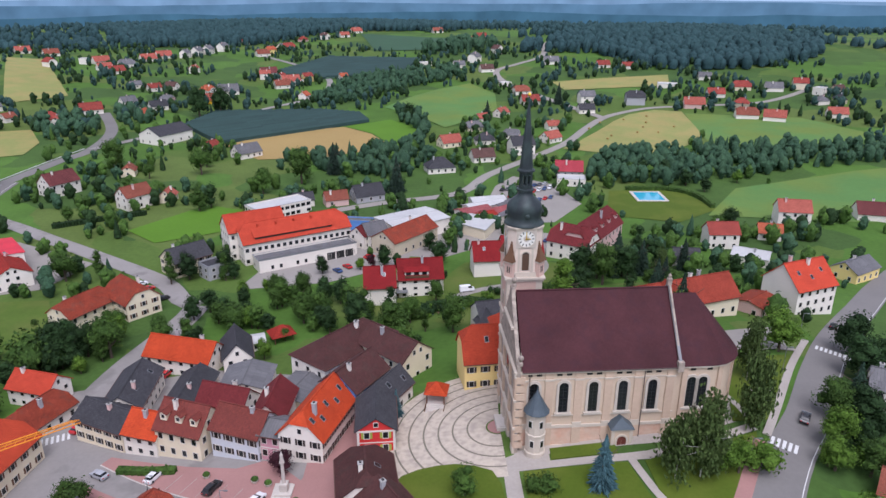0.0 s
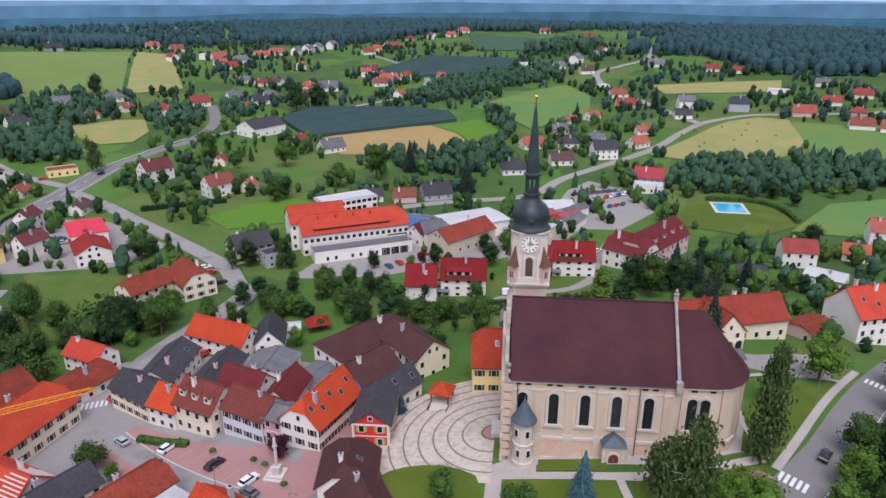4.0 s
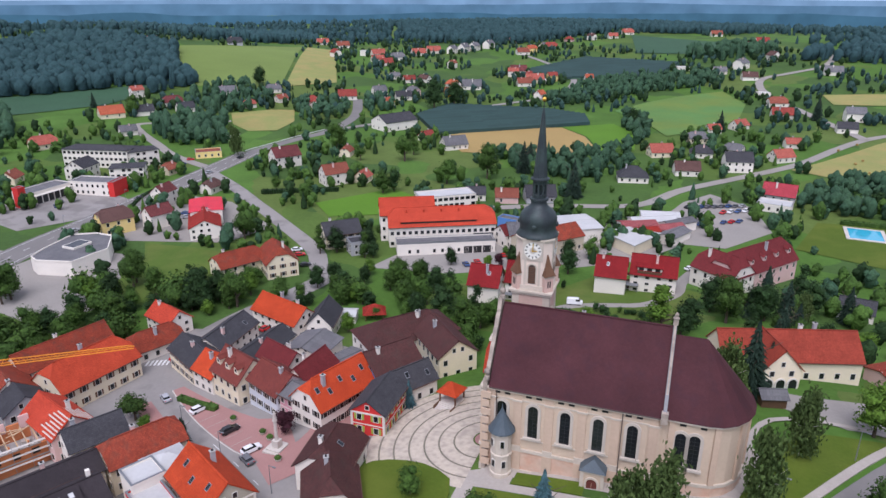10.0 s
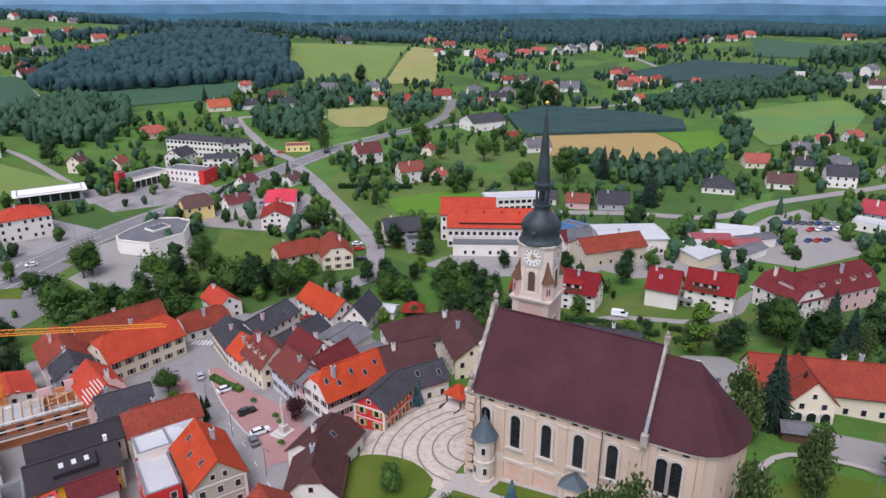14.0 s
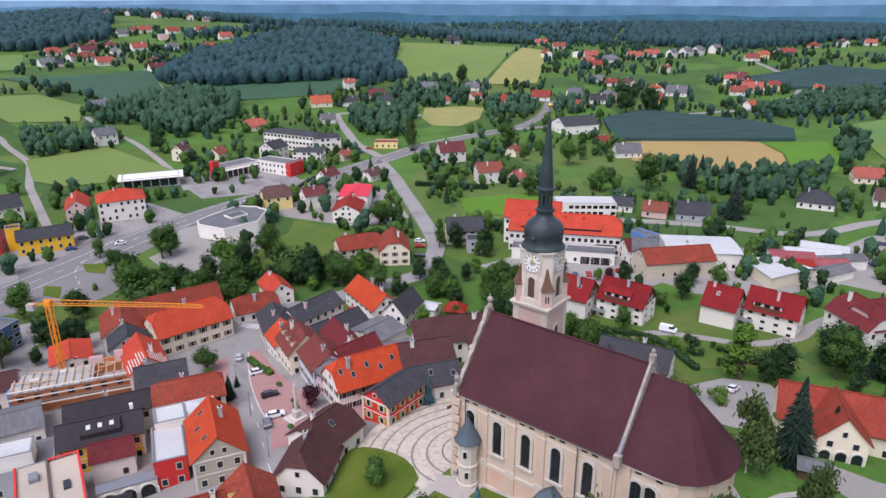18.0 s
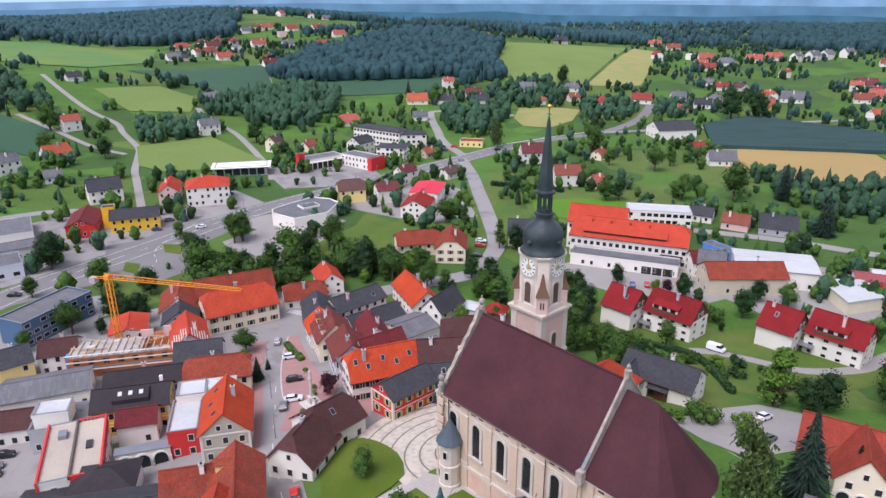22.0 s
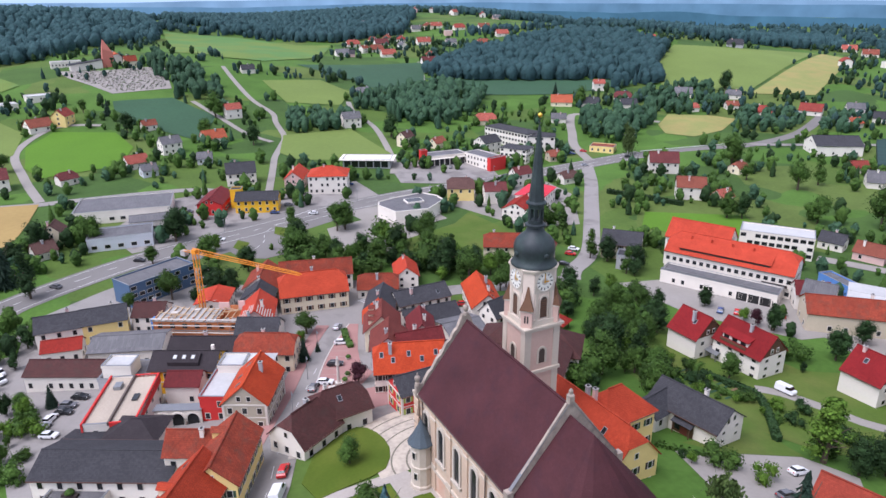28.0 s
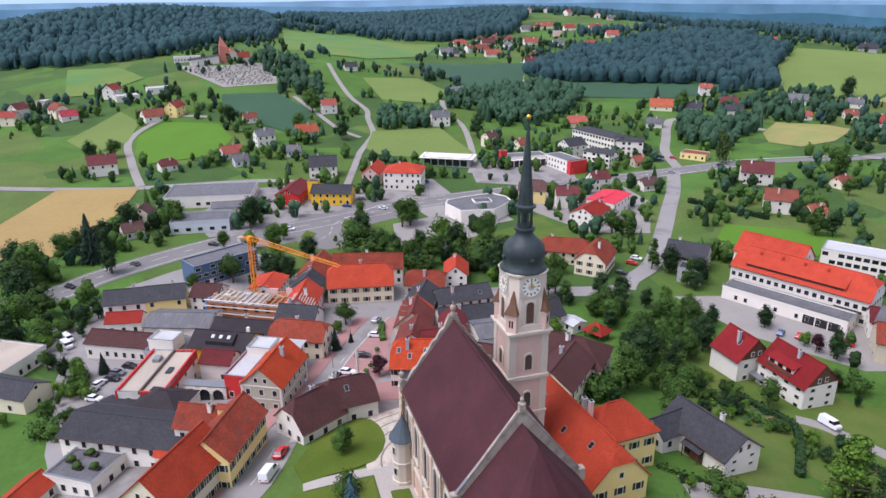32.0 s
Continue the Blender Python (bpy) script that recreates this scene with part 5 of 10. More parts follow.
field("meadow_upper", [(-501, 165), (-508, 216), (-461, 230), (-417, 210), (-428, 171)], M_OLIVEFIELD, "yellow-green upland meadow", 0.4)
field("meadow_far", [(-802, 173), (-792, 297), (-647, 251), (-597, 183), (-614, 144)], M_PASTURE, "far green meadow", 0.6)
field("meadow_bright", [(-358, 3), (-388, 16), (-375, 52), (-340, 62), (-305, 54), (-295, 17), (-316, 7)], M_BRIGHT, "bright green mown meadow")
field("field_wheat_west", [(-256, -20), (-250, 20), (-218, 18), (-174, 12), (-140, -10), (-160, -40)], M_WHEAT, "ripe ochre grain field by the road")
field("field_dark_hill", [(-451, 50), (-451, 91), (-396, 116), (-342, 100), (-384, 70), (-429, 51)], M_CROP, "dark green maize field on the slope", 0.4)
field("meadow_hill", [(-622, -101), (-591, -49), (-525, -17), (-480, -47), (-484, -70)], M_PASTURE, "green hilltop meadow", 0.5)
field("slope_olive", [(-358, -40), (-423, -19), (-390, -1), (-345, -2), (-324, -19)], M_OLIVEFIELD, "yellow-green slope by the farm", 0.35)
field("meadow_ridge", [(-932, 105), (-896, 194), (-805, 255), (-656, 224), (-622, 163), (-653, 101)], M_PASTURE, "green meadow on the ridge", 0.5)
field("meadow_school", [(-133, 277), (-111, 314), (-92, 306), (-90, 278), (-116, 262)], M_BRIGHT, "bright green mown meadow behind the school", 0.25)
field("meadow_inn", [(-164, 202), (-150, 205), (-129, 207), (-112, 178), (-116, 160), (-139, 158), (-152, 190)], M_TURF, "large garden lawn behind the inn", 0.25)
field("field_dark_north", [(-190, 746), (-140, 884), (-26, 861), (-39, 760), (-135, 717)], M_CROP, "dark orchard under nets", 0.5)
field("field_orchard_far", [(-131, 1147), (12, 1057), (6, 932), (-89, 935)], M_CROP, "dark far orchard", 0.7)
field("field_ochre_north", [(106, 696), (156, 711), (228, 724), (213, 668), (112, 654)], M_STRAW, "ochre field dotted with young trees", 0.5)
field("field_pool", [(120, 300), (150, 345), (230, 380), (300, 400), (300, 330), (190, 290)], M_PASTURE, "green meadow beyond the pool", 0.25)
field("lawn_pool", [(74, 300), (84, 340), (118, 345), (128, 310), (104, 290)], M_LAWN, "lawn of the open-air pool", 0.22)
CLEAR.append([(-186, 498), (-146, 446), (-56, 520), (-78, 559), (-178, 548)])


def net_rows(name, pts, ang, gap, top, mat, label):
    """Rows of hail-net roofs over an orchard, clipped to an outline."""
    mb = MB()
    c, s = math.cos(radians(ang)), math.sin(radians(ang))
    loc = [(x * c + y * s, -x * s + y * c) for x, y in pts]
    v = min(p[1] for p in loc) + gap / 2
    while v < max(p[1] for p in loc):
        xs = []
        for i in range(len(loc)):
            (ax, ay), (bx, by) = loc[i], loc[i - 1]
            if (ay > v) != (by > v):
                xs.append(ax + (bx - ax) * (v - ay) / (by - ay))
        xs.sort()
        for a, b in zip(xs[::2], xs[1::2]):
            n = max(1, int((b - a) / 18))
            for k in range(n):
                u0, u1 = a + (b - a) * k / n, a + (b - a) * (k + 1) / n
                q = []
                for u in (u0, u1):
                    for dv, dz in ((-gap * 0.46, 0.15), (-gap * 0.42, top * 0.72), (0, top), (gap * 0.42, top * 0.72), (gap * 0.46, 0.15)):
                        x, y = u * c - (v + dv) * s, u * s + (v + dv) * c
                        q.append((x, y, height(x, y) + dz))
                mb.poly(q, [(0, 5, 6, 1), (1, 6, 7, 2), (2, 7, 8, 3), (3, 8, 9, 4), (4, 3, 2, 1, 0), (5, 6, 7, 8, 9)], mat)
        v += gap
    return tagged(new(name, mb.mesh(name)), label, "orchard", kind="stuff")


net_rows("orchard_rows", [(-186, 498), (-146, 446), (-56, 520), (-66, 548), (-100, 560), (-178, 548)], 40, 4.2, 3.4, M_NET, "dark orchard rows under hail nets")
net_rows("orchard_rows_north", [(-186, 748), (-140, 878), (-30, 856), (-43, 764), (-135, 722)], 12, 7.0, 3.2, M_NET, "dark far orchard rows under nets")
# swimming pool
structure("pool_water", MB().box(95, 107.5, 323, 337, height(100, 330) + 0.2, height(100, 330) + 0.42, M_WATER), "bright turquoise swimming pool water", "pool")
for q in ((93.6, 108.9, 321.6, 323), (93.6, 108.9, 337, 338.4), (93.6, 95, 323, 337), (107.5, 108.9, 323, 337)):
    structure("pool_edge", MB().box(*q, height(100, 330), height(100, 330) + 0.5, M_STONE), "pale stone pool surround", "pool edge")
# backdrop: far ridges glow with blue haze as their colour, hazy sky behind them
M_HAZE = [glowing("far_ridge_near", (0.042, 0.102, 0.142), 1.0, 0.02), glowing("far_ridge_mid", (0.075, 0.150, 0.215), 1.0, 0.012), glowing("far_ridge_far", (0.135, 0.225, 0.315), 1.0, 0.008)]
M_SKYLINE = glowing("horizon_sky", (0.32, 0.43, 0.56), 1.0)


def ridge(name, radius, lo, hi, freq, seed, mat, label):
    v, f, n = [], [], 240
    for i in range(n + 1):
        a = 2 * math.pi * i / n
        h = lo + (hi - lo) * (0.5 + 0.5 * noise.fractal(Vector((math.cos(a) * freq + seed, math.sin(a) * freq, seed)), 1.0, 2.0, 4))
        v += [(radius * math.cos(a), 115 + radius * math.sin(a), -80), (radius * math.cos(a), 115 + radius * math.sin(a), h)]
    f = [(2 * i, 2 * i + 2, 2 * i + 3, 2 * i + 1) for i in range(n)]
    me = bpy.data.meshes.new(name)
    me.from_pydata(v, [], f)
    me.materials.append(mat)
    return tagged(new(name, me), label, "backdrop", kind="structure")


ridge("backdrop_ridge_near", 1640, 22, 46, 4.0, 3.1, M_HAZE[0], "far wooded ridge, glowing in painted blue haze")
ridge("backdrop_ridge_mid", 2350, 30, 52, 3.0, 7.7, M_HAZE[1], "farther wooded ridge, glowing in painted blue haze")
ridge("backdrop_ridge_far", 3300, 32, 50, 2.5, 5.2, M_HAZE[2], "palest ridge on the horizon, glowing in painted haze")
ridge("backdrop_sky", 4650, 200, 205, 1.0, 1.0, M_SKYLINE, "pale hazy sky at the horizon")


# ---- houses ----
def inset_plate(w, h, t, d, frame_mat, glass_mat=None, recess=0.03):
    """A frame w by h (opening) of width t, proud by d, in one connected mesh; with its pane when glass_mat is given."""
    mb = MB()
    fm = mb.slot(frame_mat)
    X, Z = (-w / 2 - t, -w / 2, w / 2, w / 2 + t), (-t, 0.0, h, h + t)
    o = [(X[0], -d, Z[0]), (X[3], -d, Z[0]), (X[3], -d, Z[3]), (X[0], -d, Z[3])]
    i = [(X[1], -d, Z[1]), (X[2], -d, Z[1]), (X[2], -d, Z[2]), (X[1], -d, Z[2])]
    g = [(x, -d + recess, z) for x, _, z in i]
    k = [(x, 0.08, z) for x, _, z in o]
    mb.v = o + i + g + k
    mb.f = [(n, (n + 1) % 4, 4 + (n + 1) % 4, 4 + n) for n in range(4)] + [(4 + n, 4 + (n + 1) % 4, 8 + (n + 1) % 4, 8 + n) for n in range(4)] + [(12 + n, 12 + (n + 1) % 4, (n + 1) % 4, n) for n in range(4)]
    mb.m = [fm] * 12
    if glass_mat:
        mb.f.append((8, 9, 10, 11))
        mb.m.append(mb.slot(glass_mat))
    return mb


def window_meshes(w, h, shutter):
    """Frame, pane and shutter of one window; it looks towards -y."""
    pane = MB().box(-w / 2 - 0.02, w / 2 + 0.02, -0.045, 0.05, -0.02, h + 0.02, M_GLASS)
    sh = MB().box(-w / 4, w / 4, -0.06, 0.0, 0, h, shutter) if shutter else None
    return inset_plate(w, h, 0.11, 0.09, M_FRAME, None, 0.12).mesh("window"), pane.mesh("pane"), sh.mesh("shutter") if sh else None


WIN_CACHE = {}


def window(parent, m, w=1.0, h=1.4, shutter=None, simple=False):
    key = (w, h, shutter.name if shutter else "", simple)
    if key not in WIN_CACHE:
        if simple:
            WIN_CACHE[key] = inset_plate(w, h, 0.12, 0.06, M_FRAME, M_GLASS).mesh("window")
        else:
            WIN_CACHE[key] = window_meshes(w, h, shutter)
    if simple:
        part("window", WIN_CACHE[key], parent, at=m)
        return
    fr, pane, sh = WIN_CACHE[key]
    o = part("window", fr, parent, at=m)
    part("pane", pane, o)
    if sh:
        part("shutter", sh, o, at=pose(-w * 0.75 - 0.1, 0, 0))
        part("shutter", sh, o, at=pose(w * 0.75 + 0.1, 0, 0))


def roof_meshes(L, W, z, rise, kind, mat, o=0.55, og=0.35, th=0.18):
    """Roof over a plan L by W with its ridge along x; z: eaves."""
    hl, hw = L / 2 + og, W / 2 + o
    drop = rise * o / (W / 2)
    ze, zr = z - drop + 0.24, z + rise + 0.24
    mb = MB()
    if kind == "gable":
        mb.slab([(-hl, -hw, ze), (hl, -hw, ze), (hl, 0, zr), (-hl, 0, zr)], th, mat)
        mb.slab([(hl, hw, ze), (-hl, hw, ze), (-hl, 0, zr), (hl, 0, zr)], th, mat)
        return mb, hl
    c = min(hl * 0.98, hw) if kind == "hip" else min(hl * 0.5, hw * 0.42)
    if kind == "hip":
        hl = L / 2 + o
        c = min(hl * 0.98, hw * 1.0)
        mb.slab([(-hl, -hw, ze), (hl, -hw, ze), (hl - c, 0, zr), (-hl + c, 0, zr)], th, mat)
        mb.slab([(hl, hw, ze), (-hl, hw, ze), (-hl + c, 0, zr), (hl - c, 0, zr)], th, mat)
        mb.slab([(hl, -hw, ze), (hl, hw, ze), (hl - c, 0, zr)], th, mat)
        mb.slab([(-hl, hw, ze), (-hl, -hw, ze), (-hl + c, 0, zr)], th, mat)
        return mb, hl - c
    f = 0.42   # half hip: the upper part of the gable slopes back
    zm, ym = zr - (zr - ze) * f, hw * f
    for s in (-1, 1):
        pts = [(-hl, s * hw, ze), (hl, s * hw, ze), (hl, s * ym, zm), (hl - c, 0, zr), (-hl + c, 0, zr), (-hl, s * ym, zm)]
        mb.slab(pts if s < 0 else pts[::-1], th, mat)
        e = [(s * hl, -ym, zm), (s * hl, ym, zm), (s * (hl - c), 0, zr)]
        mb.slab(e if s > 0 else [e[1], e[0], e[2]], th, mat)
    return mb, hl - c


def chimney(parent, x, y, z0, z1, mat=None):
    part("chimney", MB().box(x - 0.38, x + 0.38, y - 0.38, y + 0.38, z0, z1, mat or WALL["white"]).box(x - 0.5, x + 0.5, y - 0.5, y + 0.5, z1, z1 + 0.15, M_CONCRETE).box(x - 0.2, x + 0.2, y - 0.2, y + 0.2, z1 + 0.15, z1 + 0.35, M_BLACK), parent)


HOMES = []


def house(x, y, rot, L, W, eave, rise, roof, tile, wall, storeys, label, category="house", simple=False, shutter=None, chimneys=1, dormers=0, dormer_side=-1, skylights=0, sky_side=-1, gap=2.5, name="house", group="", door=-1, z=None, trim=None, base=None, sides="nsew", ww=1.0, wh=1.4, og=0.35, boarded=False):
    """One house: plan L (along the ridge) by W, turned by rot degrees."""
    g = height(x, y) if z is None else z
    TAKEN.append((x, y, max(L, W) * 0.62))
    HOMES.append((x, y, max(L, W) * 0.62))
    t = empty(name, pose(x, y, g, 0, 0, rot), label, category, group)
    wm, rm = WALL[wall], TILE[tile]
    a, b = L / 2, W / 2
    mb = MB()
    low = -2.5
    if roof in ("hip", "flat"):
        mb.box(-a, a, -b, b, low, eave, wm)
    else:
        k = 0.55 if roof == "half" else 0.985
        yk = b * (1 - k)
        o = [(-b, low), (b, low), (b, eave), (yk, eave + rise * k), (-yk, eave + rise * k), (-b, eave)]
        mb.poly([(-a, p, q) for p, q in o] + [(a, p, q) for p, q in o], [tuple(range(5, -1, -1)), tuple(range(6, 12))] + [(i, (i + 1) % 6, 6 + (i + 1) % 6, 6 + i) for i in range(6)], wm)
    part("wall", mb, t)
    if base:
        part("plinth", MB().box(-a - 0.06, a + 0.06, -b - 0.06, b + 0.06, low, 0.7, WALL[base]), t)
    if trim:
        part("cornice", MB().box(-a - 0.12, a + 0.12, -b - 0.12, b + 0.12, eave - 0.45, eave - 0.1, trim), t)
        for zz in range(1, storeys):
            part("string_course", MB().box(-a - 0.08, a + 0.08, -b - 0.08, b + 0.08, eave / storeys * zz - 0.1, eave / storeys * zz + 0.1, trim), t)
        for sx in (-1, 1):
            for sy in (-1, 1):
                part("corner_strip", MB().box(sx * a - 0.09 - (0.3 if sx > 0 else 0), sx * a + 0.09 + (0.3 if sx < 0 else 0), sy * b - 0.09 - (0.3 if sy > 0 else 0), sy * b + 0.09 + (0.3 if sy < 0 else 0), low, eave - 0.45, trim), t)
    if roof == "flat":
        part("roof", MB().box(-a - 0.02, a + 0.02, -b - 0.02, b + 0.02, eave, eave + 0.12, rm), t)
        pm = M_METAL
        for q in ((-a - 0.1, a + 0.1, -b - 0.1, -b + 0.25), (-a - 0.1, a + 0.1, b - 0.25, b + 0.1), (-a - 0.1, -a + 0.25, -b + 0.25, b - 0.25), (a - 0.25, a + 0.1, -b + 0.25, b - 0.25)):
            part("parapet", MB().box(*q, eave - 0.2, eave + 0.55, wm).box(q[0] - 0.03, q[1] + 0.03, q[2] - 0.03, q[3] + 0.03, eave + 0.55, eave + 0.6, pm), t)
    else:
        mr, hr = roof_meshes(L, W, eave, rise, roof, rm, og=og)
        part("roof", mr, t)
        part("ridge_tiles", MB().box(-hr, hr, -0.16, 0.16, eave + rise + 0.14, eave + rise + 0.34, rm), t)
        dz = rise * 0.55 / b
        if not simple:
            for s in (-1, 1):
                part("gutter", MB().box(-a - 0.3, a + 0.3, s * (b + 0.62) - 0.08, s * (b + 0.62) + 0.08, eave - dz + 0.06, eave - dz + 0.2, M_COPPER), t)
    rng = random.Random(int(x * 7 + y * 13))
    sh = eave / storeys
    for s in range(storeys):
        zz = s * sh + (0.95 if sh > 2.5 else 0.7)
        hh = min(wh, sh - 1.35)
        for side, length, off, ang in (("s", L, b, 0), ("n", L, b, 180), ("e", W, a, 90), ("w", W, a, -90)):
            if side not in sides or 100 < (rot + ang - 90) % 360 < 205:   # walls turned to the hidden north-west stay plain
                continue
            n = max(1, int((length - 0.8) / gap))
            for i in range(n):
                u = (i + 0.5) * length / n - length / 2
                m = pose(0, 0, 0, 0, 0, ang) @ pose(u, -off, zz)
                if s == 0 and door >= 0 and side == "s" and i == min(door, n - 1):
                    part("door", MB().box(-0.55, 0.55, -0.08, 0.1, -zz, 2.1 - zz, M_DOOR).box(-0.7, -0.55, -0.1, 0.1, -zz, 2.25 - zz, M_FRAME).box(0.55, 0.7, -0.1, 0.1, -zz, 2.25 - zz, M_FRAME).box(-0.7, 0.7, -0.1, 0.1, 2.1 - zz, 2.25 - zz, M_FRAME), t, at=m)
                    continue
                if simple and rng.random() < 0.12:
                    continue
                window(t, m, ww, hh, shutter, simple)
    if roof in ("gable", "half"):
        for side, ang in (("e", 90), ("w", -90)):
            if side in sides and not 100 < (rot + ang - 90) % 360 < 205:
                n = 2 if W > 9 and roof == "gable" else 1
                if boarded:
                    part("boarded_gable", MB().poly([(-b + 0.1, -a - 0.1, eave + 0.1), (b - 0.1, -a - 0.1, eave + 0.1), (0, -a - 0.1, eave + rise - 0.15), (-b + 0.1, -a, eave + 0.1), (b - 0.1, -a, eave + 0.1), (0, -a, eave + rise - 0.15)], [(0, 1, 2), (3, 5, 4), (0, 3, 4, 1), (1, 4, 5, 2), (2, 5, 3, 0)], WALL["wood"]), t, at=pose(0, 0, 0, 0, 0, ang))
                for i in range(n):
                    window(t, pose(0, 0, 0, 0, 0, ang) @ pose((i - (n - 1) / 2) * 2.2, -a - (0.12 if boarded else 0), eave + 0.7), 0.8, min(1.1, rise * 0.35), None, simple)
    for i in range(chimneys):
        cx = (rng.random() - 0.5) * L * 0.6
        cy = rng.choice((-1, 1)) * b * rng.uniform(0.1, 0.4)
        chimney(t, cx, cy, eave, eave + (rise + 0.9 if roof != "flat" else 1.2), rng.choice((WALL["white"], WALL["grey"], WALL["rose"])))
    slope = math.atan2(rise, b)
    for i in range(dormers):
        u = (i + 0.5) * L / dormers - L / 2
        yy = b * 0.62
        zz = eave + rise * (1 - yy / b)
        D = MB().box(-0.75, 0.75, -0.7, 1.4, -0.2, 1.3, wm)
        d = part("dormer", D, t, at=pose(0, 0, 0, 0, 0, 0 if dormer_side < 0 else 180) @ pose(u, -yy, zz))
        part("dormer_roof", MB().slab([(-1.05, -0.95, 1.2), (0, -0.95, 1.95), (0, 2.2, 1.95), (-1.05, 1.6, 1.2)][::-1], 0.1, rm).slab([(1.05, -0.95, 1.2), (1.05, 1.6, 1.2), (0, 2.2, 1.95), (0, -0.95, 1.95)][::-1], 0.1, rm).poly([(-0.75, -0.7, 1.25), (0.75, -0.7, 1.25), (0, -0.7, 1.8)], [(0, 1, 2)], wm), d)
        part("window", inset_plate(0.8, 0.85, 0.1, 0.06, M_FRAME, M_GLASS), d, at=pose(0, -0.7, 0.3))
    for i in range(skylights):
        u = (i + 0.5 + rng.uniform(-0.15, 0.15)) * L / skylights - L / 2
        f = 0.42 + 0.2 * (i % 2)
        yy = b * f
        zz = eave + rise * (1 - f) + 0.2
        m = pose(0, 0, 0, 0, 0, 0 if sky_side < 0 else 180) @ pose(u, -yy, zz, math.degrees(slope))
        part("skylight", MB().box(-0.48, 0.48, -0.72, 0.72, -0.1, 0.1, M_METAL).box(-0.38, 0.38, -0.6, 0.6, 0.1, 0.13, M_GLASS), t, at=m)
    return t


